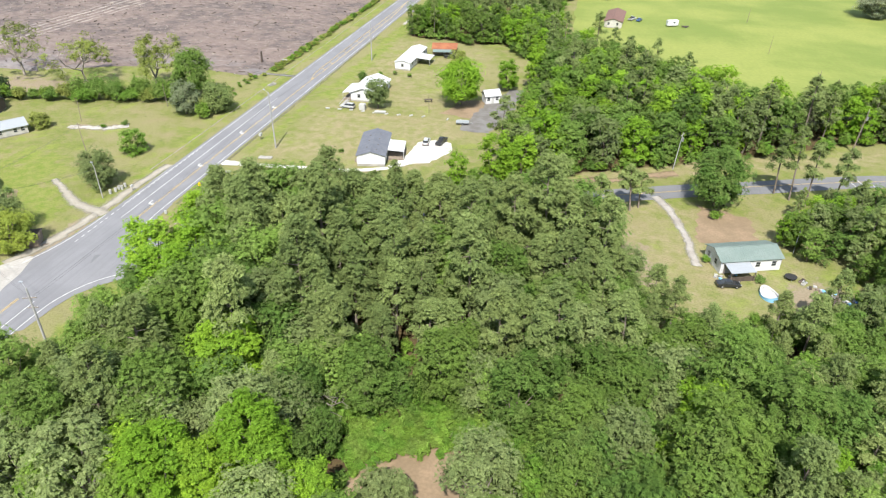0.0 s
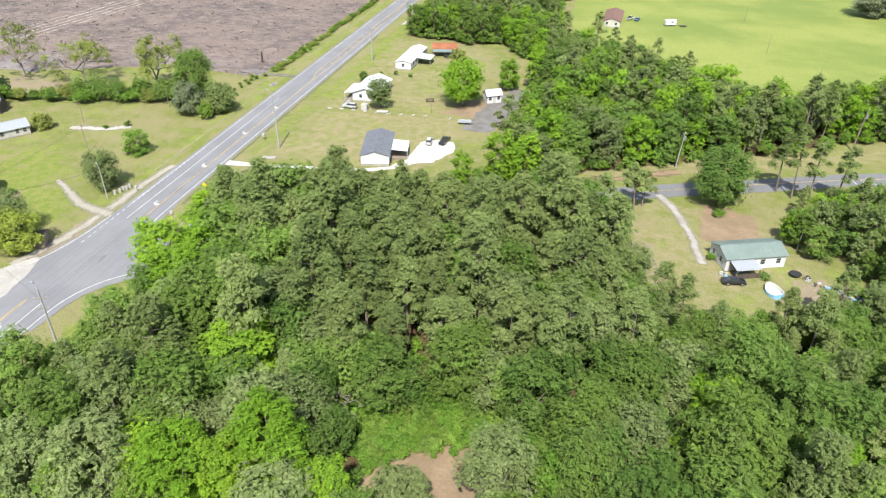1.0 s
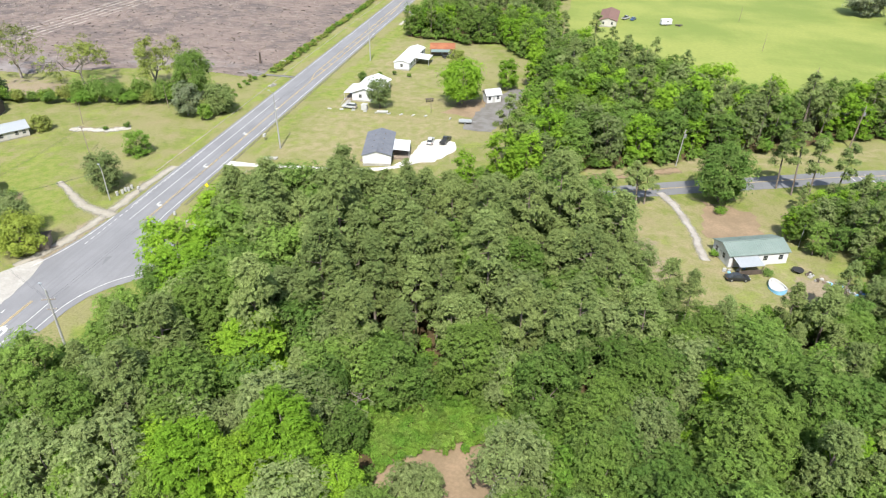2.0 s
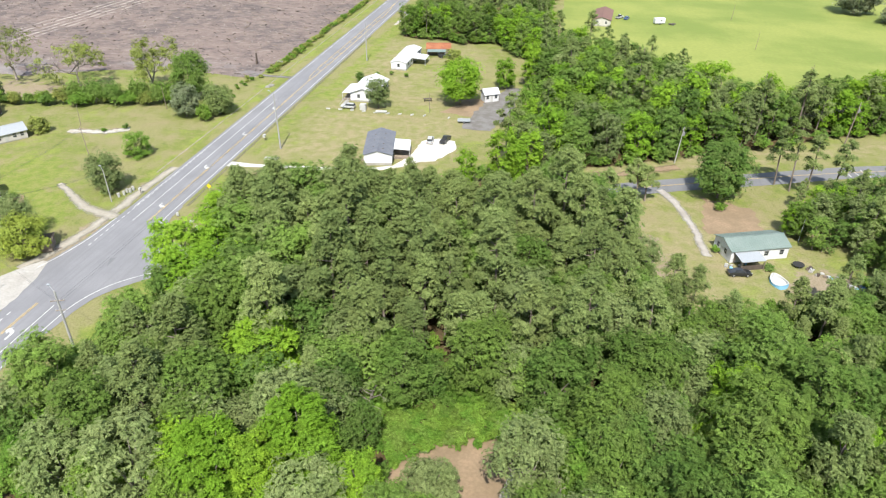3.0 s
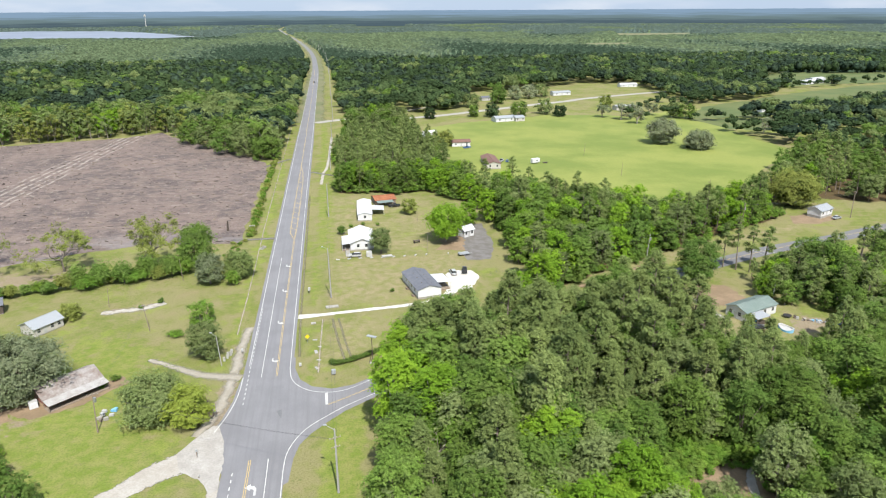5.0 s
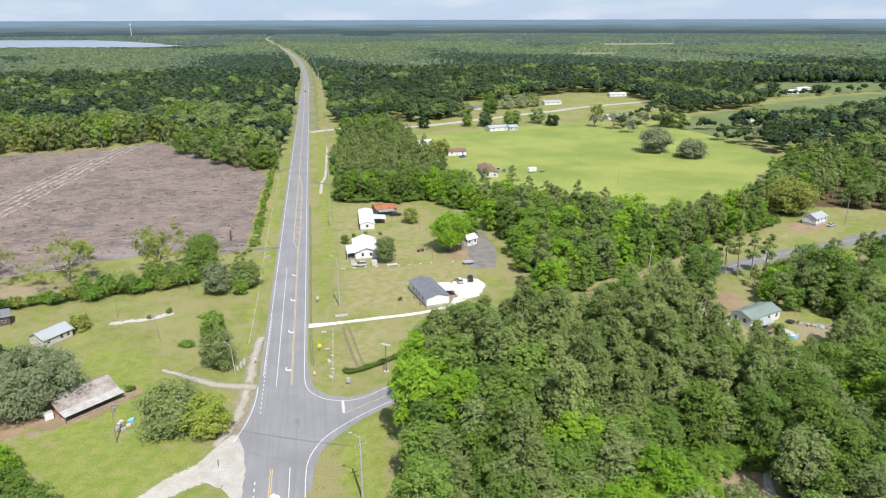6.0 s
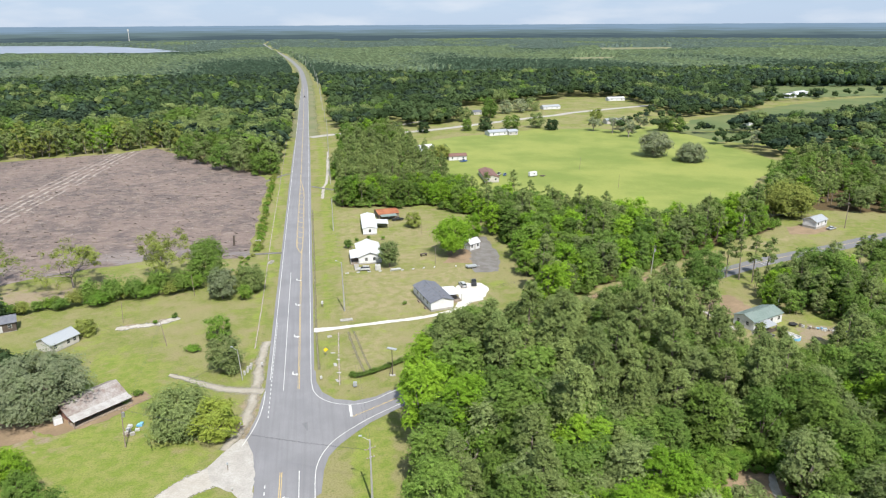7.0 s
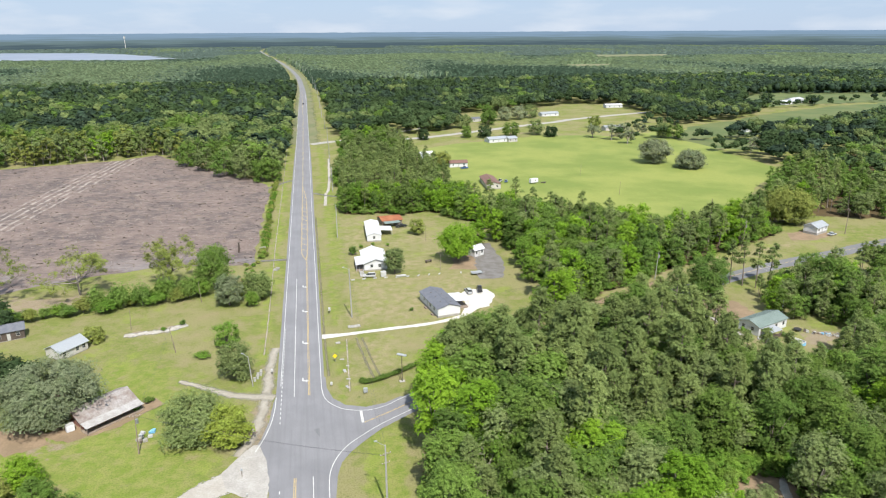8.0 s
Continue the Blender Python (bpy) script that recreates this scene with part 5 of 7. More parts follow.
def backdrop():
    """Hazy blue distance: a low glowing ring round the whole country, painted with haze and faint forest bands."""
    m, n, l, bsdf = nodes_of("hazy_distance")
    n.remove(bsdf)
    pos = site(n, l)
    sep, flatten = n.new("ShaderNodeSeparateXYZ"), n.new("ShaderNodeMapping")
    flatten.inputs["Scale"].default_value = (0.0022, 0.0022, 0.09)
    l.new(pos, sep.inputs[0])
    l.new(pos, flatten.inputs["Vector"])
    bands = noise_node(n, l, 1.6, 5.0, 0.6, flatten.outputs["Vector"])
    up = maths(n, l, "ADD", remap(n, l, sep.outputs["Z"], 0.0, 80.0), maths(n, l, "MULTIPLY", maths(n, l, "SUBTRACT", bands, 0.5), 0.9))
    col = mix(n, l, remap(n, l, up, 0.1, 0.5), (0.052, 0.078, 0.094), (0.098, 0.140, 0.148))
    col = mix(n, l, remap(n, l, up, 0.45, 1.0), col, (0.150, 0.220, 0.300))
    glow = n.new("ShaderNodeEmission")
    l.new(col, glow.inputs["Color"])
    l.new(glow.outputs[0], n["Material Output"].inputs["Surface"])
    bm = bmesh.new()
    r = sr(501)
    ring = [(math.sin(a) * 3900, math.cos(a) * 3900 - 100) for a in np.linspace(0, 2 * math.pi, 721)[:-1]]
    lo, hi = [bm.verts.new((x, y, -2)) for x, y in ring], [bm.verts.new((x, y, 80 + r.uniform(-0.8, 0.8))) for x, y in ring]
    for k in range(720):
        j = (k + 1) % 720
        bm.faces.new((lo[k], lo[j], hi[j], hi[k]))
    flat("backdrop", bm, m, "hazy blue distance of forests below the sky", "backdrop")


backdrop()

# ---- single trees of the yards and fields ----
def lone(name, shape, leaves, x, y, label, turn=0, bark=BARK):
    ob = tree_thing(name, shape, leaves, bark, label)
    ob.matrix_basis = pose(x, y, -0.05, 0, 0, turn)
    return ob


lone("live_oak", broad_shape(sr(201), 13.5, 12.5, 46, 190, 0.36, 0.1, 0.7), HOARY, -59, 28, "huge spreading live oak draped with grey moss")
lone("live_oak", broad_shape(sr(202), 11, 8.5, 20, 70, 0.6, 0.25, 0.8), DARK, -72, 38, "dark green oak beside a mossy live oak")
lone("oak_tree", broad_shape(sr(203), 10.5, 7.2, 28, 150, 0.32, 0.10), MOSSY, -25.5, 12.5, "dense olive-green oak with branches to the ground")
lone("camphor_tree", broad_shape(sr(204), 9.0, 5.4, 18, 110, 0.34, 0.10, 0.9), GOLDEN, -17.6, 9.4, "yellow-green tree over a collapsed shack")
lone("oak_tree", broad_shape(sr(205), 10.0, 5.0, 18, 100, 0.34, 0.12), MOSSY, -18.6, 40.0, "grey-green tree beside a row of white bins")
lone("shrub_tree", broad_shape(sr(206), 7.4, 3.8, 14, 90, 0.3, 0.02), SHRUB, -23.2, 61, "rounded bright green shrub standing on mown grass")
lone("low_bush", bush_shape(sr(207), 2.4, 1.7, 6, 40, 0.3), SHRUB, -29, 54, "low spreading green bush on the lawn")
lone("clearing_oak", broad_shape(sr(224), 7.5, 4.4, 16, 60, 0.4, 0.2), MOSSY, 79.5, -36.5, "grey-green tree standing in a small clearing")
lone("garden_tree", broad_shape(sr(225), 5.5, 3.2, 12, 50, 0.4, 0.15), OLIVE, -61.2, 70.5, "small yellow-green tree beside the cottage")
lone("silver_tree", broad_shape(sr(208), 10.5, 4.8, 18, 65, 0.45, 0.18), HOARY, -25.5, 92, "pale silvery tree at the corner of the lawn")
lone("cedar_tree", broad_shape(sr(209), 9.5, 5.0, 20, 75, 0.42, 0.1), PINE, -16.6, 96.5, "dark cedar beside the highway ditch")
lone("shrub_tree", bush_shape(sr(210), 2.5, 5.0, 8, 50, 0.4), SHRUB, -18, 89.5, "bright green shrub in front of a dark cedar")
lone("water_oak", broad_shape(sr(211), 15.5, 6.2, 24, 110, 0.42, 0.22), OAK, -32, 108.5, "large deep-green oak at the end of a hedge")
lone("pecan_tree", airy_shape(sr(212), 22.0, 2600, 0.34), OLIVE, -77, 112, "spreading pecan with bare grey limbs coming into leaf", 0, PALE_BARK)
lone("pecan_tree", airy_shape(sr(213), 22.0, 3800, 0.34), OLIVE, -47.5, 110.5, "spreading pecan with thin yellow-green leaf", 70, PALE_BARK)
lone("pecan_tree", airy_shape(sr(214), 22.0, 1700, 0.34), OLIVE, -103, 113, "half-bare pecan at the edge of the cleared field", 140, PALE_BARK)
lone("maple_tree", broad_shape(sr(215), 14.5, 7.6, 26, 130, 0.42, 0.2), BRIGHT, 57.4, 120.5, "round vivid green maple above bare brown earth")
lone("oak_tree", broad_shape(sr(216), 10.0, 4.0, 16, 65, 0.42, 0.28), MOSSY, 31.8, 111.5, "dark silvery tree in front of the white house")
lone("yard_shrub", bush_shape(sr(217), 2.0, 3.4, 7, 45, 0.35), OAK, 18, 137, "dark green shrub beside the white house")
lone("young_oak", broad_shape(sr(218), 7.5, 3.6, 12, 55, 0.45, 0.15), OLIVE, 48, 161, "small olive-green tree on the lawn")
lone("pasture_oak", broad_shape(sr(219), 16, 11.5, 34, 80, 0.62, 0.1, 0.72), HOARY, 231, 295, "wide grey-green oak standing alone in the pasture")
lone("pasture_oak", broad_shape(sr(220), 11.5, 10.5, 30, 75, 0.62, 0.08, 0.7), HOARY, 246, 274, "low wide oak beside another in the pasture")
lone("turning_oak", broad_shape(sr(221), 15, 11.5, 28, 75, 0.75, 0.12), OLIVE, 219.5, 143, "broad tree tinged orange-brown above bare soil")
lone("pale_tree", broad_shape(sr(222), 13, 5, 14, 55, 0.6, 0.2), MOSSY, 258, 143, "pale green tree beside the side road")
lone("road_oak", broad_shape(sr(223), 14.5, 7.0, 26, 130, 0.4, 0.14), OAK, 131.5, 66.5, "large full green oak at the drive's mouth")
for k, (x, y, w, h) in enumerate(((86, 112, 4.6, 13), (90, 122, 5.0, 14), (97, 138, 4.8, 13), (104, 148, 4.5, 14), (88, 98, 4.4, 12), (22, 206, 5, 13), (30, 209, 5, 12), (26, 214, 5, 14), (70, 140, 4, 11), (81, 109, 4.6, 12), (84, 101, 4.6, 11), (79, 93, 4.2, 10))):
    lone("sunlit_tree", broad_shape(sr(320 + k), h, w, 16, 46, 0.5, 0.14), (BRIGHT, SHRUB)[k % 2], x, y, "vivid green tree at the edge of the woods", 45 * k)
for k, (x, y, h, w) in enumerate(((33.8, 12.6, 24.0, 5.0), (38.5, 17.5, 22.0, 4.2), (53.5, 26.0, 18.5, 3.8), (45, 20, 20, 4.0), (70, 38, 13.5, 3.8), (36.5, 22.0, 18.0, 3.6))):
    lone("old_pine", pine_shape(sr(400 + k), h, 0.8, 58, 34, 0.44, w, 1.5), PINE, x, y, "tall old pine with a dense dark crown above the wood", 50 * k)
for k, (x, y, h) in enumerate(((104, 57.5, 9.5), (111.5, 59, 11), (113.5, 61, 9), (150, 74, 19), (153, 71, 17), (147, 77, 16), (160, 74, 15))):
    lone("roadside_pine", pine_shape(sr(230 + k), h, 0.5, 13, 46, 0.4, 2.4), PINE, x, y, "slender pine standing beside the side road", 40 * k)
for k in range(17):
    x = -92 + k * 3.5
    y = 90 + (k * 0.75) + 1.6 * math.sin(k * 2.1)
    w, h = 3.2 + 1.0 * math.sin(k * 1.7), 4.8 + 1.8 * math.sin(k * 2.9 + 1)
    lone("hedge_shrub", bush_shape(sr(240 + k), w * (0.8 if k < 6 else 1.35), h * (0.8 if k < 6 else 1.35), 9, 55, 0.4), (SHRUB, OAK, OLIVE, OAK)[k % 4], x, y, "overgrown green shrub in a ragged hedgerow", 50 * k)
for k, (x, y, w, h) in enumerate(((-90, 82, 4.5, 8), (-95, 92, 4.5, 7), (-98, 76, 5, 9))):
    lone("dark_oak", broad_shape(sr(260 + k), h, w, 12, 55, 0.5, 0.15), DARK, x, y, "dark green tree above a small shed")
for k, (x, y, w, h) in enumerate(((-56, 2, 4.2, 6.5), (-52, -4, 3.4, 5.0), (-61, -3, 4.0, 6.0), (-44, -14, 4.5, 7.0))):
    lone("garden_tree", broad_shape(sr(270 + k), h, w, 13, 55, 0.42, 0.12), (BRIGHT, OAK, OLIVE, OAK)[k], x, y, "leafy green tree at the edge of the lawn")
for k, (x, y, w, h) in enumerate(((-43, 75, 0.9, 1.2), (-38, 78.5, 1.2, 1.7), (22, 146, 1.0, 1.4), (27, 147.5, 1.1, 1.6), (33, 146, 1.0, 1.5), (32.5, 75, 0.8, 1.3), (131, 60, 2.2, 2.0), (137, 34.2, 1.6, 1.2), (146, 50, 3, 3.2), (150, 44, 3, 3), (127.2, 39.2, 1.0, 1.6), (-38.4, 31.4, 1.5, 1.7), (-40.6, 28.4, 1.2, 1.3), (-12.5, -30, 1.6, 1.4))):
    lone("small_bush", bush_shape(sr(280 + k), w, h, 5, 30, 0.24), (SHRUB, OAK)[k % 2], x, y, "small clipped green bush on the grass", 30 * k)
for k, (x, y, w, h, m) in enumerate(((-64, 332, 8, 15, MOSSY), (-50, 312, 8.5, 15, OAK), (-37, 302, 9, 16, MOSSY), (-26, 290, 7, 13, OAK), (-19, 290, 6, 14, OAK), (-57, 348, 9, 17, OAK), (-41, 326, 9, 17, MOSSY), (-24, 312, 8, 16, MOSSY), (-78, 352, 8, 15, OAK))):
    lone("wood_edge_oak", broad_shape(sr(350 + k), h, w, 12, 40, 0.8, 0.06), m, x, y, "broad grey-green oak at the corner of the wood", 40 * k)
# trees by the far houses
for k, (x, y, w, h, m) in enumerate(((148, 432, 7, 11, DARK), (133, 436, 5, 10, OAK), (172, 434, 8, 12, OAK), (196, 440, 8, 13, MOSSY), (204, 425, 6, 9, DARK), (96, 432, 5, 9, DARK), (60, 432, 8, 13, OAK), (45, 430, 6, 12, DARK), (300, 392, 8, 12, OAK), (293, 400, 7, 13, MOSSY), (115, 484, 9, 13, MOSSY), (143, 494, 9, 13, MOSSY), (172, 512, 9, 12, OAK), (212, 545, 9, 14, HOARY), (196, 540, 8, 13, HOARY), (262, 470, 6, 11, OLIVE), (86, 312, 8, 10, OLIVE), (92, 326, 5, 8, MOSSY), (130, 540, 9, 12, DARK), (180, 540, 9, 13, OAK), (228, 556, 10, 13, MOSSY), (120, 505, 7, 9, OAK), (560, 640, 9, 11, DARK), (600, 612, 8, 10, DARK), (520, 590, 8, 10, OAK))):
    lone("field_tree", broad_shape(sr(300 + k), h, w, 12, 26, 1.0, 0.1), m, x, y, "rounded tree beside a far farmhouse")
for k, (x, y, h) in enumerate(((246, 397, 15), (250, 375, 13), (262, 412, 15), (280, 417, 14), (236, 412, 13), (318, 316, 15))):
    lone("bare_tree", airy_shape(sr(430 + k), h, 420, 0.9), HOARY, x, y, "half-bare grey tree at the end of the pasture", 60 * k, PALE_BARK)
rows = []
for (x0, y0), (x1, y1), n in (((297, 331), (312, 310), 7), ((306, 377), (322, 381), 5), ((332, 374), (368, 371), 9), ((500, 572), (605, 592), 18), ((605, 592), (770, 632), 12), ((450, 512), (504, 572), 9), ((96, 470), (140, 500), 6), ((254, 398), (300, 394), 6), ((318, 452), (400, 504), 16), ((280, 440), (330, 500), 9), ((700, 500), (880, 590), 18)):
    for u in np.linspace(0, 1, n):
        # mostly dark leaves, standing in for cloud shade on the far fields
        rows.append((x0 + (x1 - x0) * u + rng.normal() * 3, y0 + (y1 - y0) * u + rng.normal() * 3, rng.uniform(0.5, 1.1), rng.choice([0, 0, 1, 2, 2])))
stand("field_hedgerows", FAR, MATS, rows, "dark tree rows dividing the far fields", 41, "hedgerow")

# ditch growth along the highway
DITCH = [(c, (None, None), leaf, M_BARK) for c, leaf in ((bush_shape(sr(145), 1.3, 1.8, 4, 18, 0.42)[0], M_SHRUB), (bush_shape(sr(146), 1.5, 1.5, 4, 18, 0.42)[0], M_OLIVE))]
line = [(-17.6 + rng.normal() * 0.6, y, rng.uniform(0.6, 1.15), rng.integers(0, 2)) for y in np.arange(140, 292, 1.3)]
line += [(-22 + rng.normal() * 1.5, y, rng.uniform(0.5, 0.9), rng.integers(0, 2)) for y in np.arange(100, 135, 2.0)]
stand("ditch_scrub", DITCH, MATS, line, "green scrub growing along the highway ditch", 42, "shrubs")
c = bush_shape(sr(147), 1.1, 1.2, 5, 30, 0.28)[0]
hedge_line = smooth_line([Vector((13.3, 31.5, 0)), Vector((14.2, 30.3, 0)), Vector((18, 31.4, 0)), Vector((23, 34.0, 0)), Vector((28, 37.2, 0))], 0.9)
V, F, base = [], [], 0
for p in hedge_line:
    V.append(c[0] * rng.uniform(0.85, 1.1) + (p.x, p.y, 0))
    F.append(c[1] + base)
    base += len(c[0])
tagged(new("hedge", mesh_of("hedge", np.concatenate(V), np.concatenate(F), [OAK])), "low clipped dark green hedge curving across the lawn", "hedge")


# ---- debris of the cleared field ----
def debris():
    r = sr(55)
    p = scatter(CLEARCUT_EDGE, 4.6, 0.5, 56)
    V, F, I, base = [], [], [], 0
    for x, y in p[inside([(q[0], q[1]) for q in CLEARCUT_EDGE], p[:, 0], p[:, 1])]:
        a, n = r.normal(-0.9, 0.5), r.uniform(0.6, 2.6)
        d = np.array([math.cos(a), math.sin(a), r.normal() * 0.06])
        t = r.uniform(0.08, 0.26)
        v, f = limbs([((x, y, t * 0.8), np.array((x, y, t * 0.8)) + d * n, t, t * 0.7)], 4)
        V.append(v), F.append(f + base), I.append(np.full(len(f), int(r.integers(0, 3))))
        base += len(v)
    me = mesh_of("logging_debris", np.concatenate(V), np.concatenate(F), [PALE_BARK, DARK_WOOD, WOOD], np.concatenate(I))
    tagged(new("logging_debris", me), "scattered branches and stumps on the cleared field", "debris", kind="stuff")


debris()
snag = thing("dead_snag", pose(-27.5, 150, 0), "broken dark trunk still standing in the cleared field", "stump")
part("trunk", tube(bmesh.new(), (0, 0, 0), (0.2, 0, 4.2), 0.45, 0.3, 9), DARK_WOOD, snag)


# ---- buildings ----
def window(parent, m, w=0.9, h=1.1):
    """A framed pane, set proud of its wall; m turns its face to -y."""
    frame_bm = bmesh.new()
    for a in ((-w / 2 - 0.07, -0.06, -h / 2 - 0.07, -w / 2, 0.03, h / 2 + 0.07), (w / 2, -0.06, -h / 2 - 0.07, w / 2 + 0.07, 0.03, h / 2 + 0.07), (-w / 2, -0.06, h / 2, w / 2, 0.03, h / 2 + 0.07), (-w / 2, -0.06, -h / 2 - 0.07, w / 2, 0.03, -h / 2), (-w / 2, -0.05, -0.03, w / 2, 0.0, 0.03)):
        box(frame_bm, *a)
    ob = part("window", frame_bm, TRIM, parent)
    ob.matrix_basis = m
    part("pane", boxed(-w / 2, -0.03, -h / 2, w / 2, 0.0, h / 2), GLASS, ob)
    return ob


def door(parent, m, w=0.9, h=2.0, material=TRIM):
    ob = part("door", boxed(-w / 2, -0.06, 0, w / 2, 0.03, h), material, parent)
    ob.matrix_basis = m
    part("handle", boxed(w / 2 - 0.14, -0.11, h * 0.48, w / 2 - 0.08, -0.06, h * 0.52), STEEL, ob)


def house(name, x, y, turn, L, W, wall_h, ridge, roof_m, wall_m, label, over=0.4, rib=0.6, sides=(), base=0.5, lift=0.0):
    """A gabled house, its ridge along its own x. sides: (face, along) for windows, ('d' + face, along) for doors; faces s, n, e, w."""
    ob = thing(name, pose(x, y, 0, 0, 0, turn), label, "house")
    bm = bmesh.new()
    prof = [(-W / 2, base), (W / 2, base), (W / 2, wall_h), (0, wall_h + ridge - 0.06), (-W / 2, wall_h)]
    ends = [[bm.verts.new((sx * L / 2, py, pz)) for py, pz in prof] for sx in (-1, 1)]
    bm.faces.new(ends[0]), bm.faces.new(ends[1][::-1])
    for k in range(5):
        j = (k + 1) % 5
        bm.faces.new((ends[0][k], ends[0][j], ends[1][j], ends[1][k]))
    part("wall", bm, wall_m, ob)
    part("skirting", boxed(-L / 2 + 0.06, -W / 2 + 0.06, -0.05, L / 2 - 0.06, W / 2 - 0.06, base), CONCRETE, ob)
    for s in (-1, 1):
        bm = bmesh.new()
        slope = ridge / (W / 2)
        y1, z1 = s * (W / 2 + over), wall_h - over * slope
        top = wall_h + ridge
        lo, hi = [], []
        for px in (-L / 2 - over, L / 2 + over):
            lo.append([bm.verts.new((px, 0, top)), bm.verts.new((px, y1, z1))])
            hi.append([bm.verts.new((px, 0, top + 0.12)), bm.verts.new((px, y1, z1 + 0.12))])
        for f in ((lo[0][0], lo[0][1], lo[1][1], lo[1][0]), (hi[0][0], hi[1][0], hi[1][1], hi[0][1]), (lo[0][1], hi[0][1], hi[1][1], lo[1][1]), (lo[0][0], hi[0][0], hi[0][1], lo[0][1]), (lo[1][0], lo[1][1], hi[1][1], hi[1][0]), (lo[0][0], lo[1][0], hi[1][0], hi[0][0])):
            bm.faces.new(f)
        roof = part("roof", bm, roof_m, ob)
        seam = None
        for px in np.arange(-L / 2 - over + 0.1, L / 2 + over, rib) if rib else ():
            if seam is None:
                seam = part("seam", tube(bmesh.new(), (0, 0, top + 0.13), (0, y1, z1 + 0.13), 0.035, 0.035, 4), roof_m, roof)
                seam.location.x = px
            else:
                other = new("seam", seam.data)
                other.parent, other.location = roof, (px, 0, 0)
    part("ridge_cap", boxed(-L / 2 - over, -0.14, wall_h + ridge + 0.06, L / 2 + over, 0.14, wall_h + ridge + 0.17, bevel=0.03), roof_m, ob)
    zc = base + (wall_h - base) * 0.58
    face = {"s": (lambda a: pose(a, -W / 2, zc)), "n": (lambda a: pose(a, W / 2, zc, 0, 0, 180)), "e": (lambda a: pose(L / 2, a, zc, 0, 0, 90)), "w": (lambda a: pose(-L / 2, a, zc, 0, 0, -90))}
    for f, a in sides:
        if f[0] == "d":
            door(ob, pose(0, 0, base - zc) @ face[f[1]](a))
        else:
            window(ob, face[f](a))
    return ob


def lean_to(parent, x0, y0, x1, y1, z_hi, z_lo, roof_m, slope="y", posts=WOOD, deck=0.0):
    """A sloping roof on posts, at the house's side."""
    bm = bmesh.new()
    za = {"y": (z_lo, z_lo, z_hi, z_hi), "-y": (z_hi, z_hi, z_lo, z_lo), "x": (z_lo, z_hi, z_hi, z_lo), "-x": (z_hi, z_lo, z_lo, z_hi)}[slope]
    pts = [(x0, y0), (x1, y0), (x1, y1), (x0, y1)]
    lo = [bm.verts.new((px, py, z)) for (px, py), z in zip(pts, za)]
    hi = [bm.verts.new((px, py, z + 0.09)) for (px, py), z in zip(pts, za)]
    bm.faces.new(lo[::-1]), bm.faces.new(hi)
    for k in range(4):
        bm.faces.new((lo[k], lo[(k + 1) % 4], hi[(k + 1) % 4], hi[k]))
    roof = part("porch_roof", bm, roof_m, parent)
    for (px, py), z in zip(pts, za):
        ix, iy = px + (0.15 if px == x0 else -0.15), py + (0.15 if py == y0 else -0.15)
        part("post", boxed(ix - 0.06, iy - 0.06, -0.05, ix + 0.06, iy + 0.06, z + 0.01), posts, parent)
    if deck:
        part("deck", boxed(x0 + 0.1, y0 + 0.1, 0.0, x1 - 0.1, y1 - 0.1, deck), WOOD, parent)
    return roof


def steps(parent, x, y, w, n, run, name="step"):
    for k in range(n):
        part(name, boxed(x - w / 2, y + k * run, 0, x + w / 2, y + (k + 1) * run, 0.18 * (k + 1)), WOOD, parent)


h = house("mobile_home", 42.0, 76.2, 101, 16.5, 7.6, 3.1, 1.15, SHINGLE, WHITE_WALL, "white manufactured home with a dark grey shingle roof", 0.3, 0, [("n", -5), ("n", -1.5), ("dn", 1.0), ("n", 4), ("s", -4), ("ds", 0), ("s", 4)], 0.7)
for px in (-6, -2.5, 1.5, 5):
    part("roof_vent", boxed(px - 0.15, -1.5, 3.7, px + 0.15, -1.15, 4.05, bevel=0.03), DARK_WOOD, h)
for px in (-4.5, 0, 4):
    part("roof_vent", boxed(px - 0.15, 1.2, 3.7, px + 0.15, 1.55, 4.05, bevel=0.03), DARK_WOOD, h)
lean_to(h, -4.0, -8.6, 3.5, -3.9, 3.0, 2.6, WHITE_METAL, "y", TRIM, 0.5)
steps(h, 1.0, 3.9, 1.4, 3, 0.3)
steps(h, -5.0, 3.9, 1.2, 3, 0.3)
h = house("white_house", 25.2, 124.6, 90, 16.5, 8.6, 3.0, 1.6, WHITE_METAL, WHITE_WALL, "white house with a bright metal roof and porch", 0.5, 0.6, [("s", -6), ("s", -3), ("s", 2), ("s", 5), ("n", -3), ("dn", 0), ("w", -1.5), ("w", 1.5)], 0.5)
lean_to(h, -8.0, 4.3, 2.0, 7.4, 2.9, 2.5, WHITE_METAL, "-y", TRIM, 0.4)
for k, (a, b) in enumerate((((-14.5, 4.8), (-8.0, 4.8)), ((-14.5, 6.2), (-8.0, 6.2)))):
    part("ramp_rail", tube(bmesh.new(), (a[0], a[1], 0.9), (b[0], b[1], 1.4), 0.06, 0.06, 6), BARE_METAL, h)
part("ramp", boxed(-14.5, 4.8, 0.0, -8.0, 6.2, 0.25), CONCRETE, h)
h = house("white_mobile_home", 28.6, 165, 88, 23, 6.0, 2.9, 0.8, WHITE_METAL, WHITE_WALL, "long white mobile home with a pale metal roof", 0.25, 0.7, [("s", -8), ("s", -4), ("ds", 0), ("s", 4), ("s", 8), ("w", 0), ("n", 3), ("n", -5)], 0.5)
lean_to(h, -3.5, -8.5, 3.5, -3.1, 2.7, 2.3, WHITE_METAL, "y", TRIM)
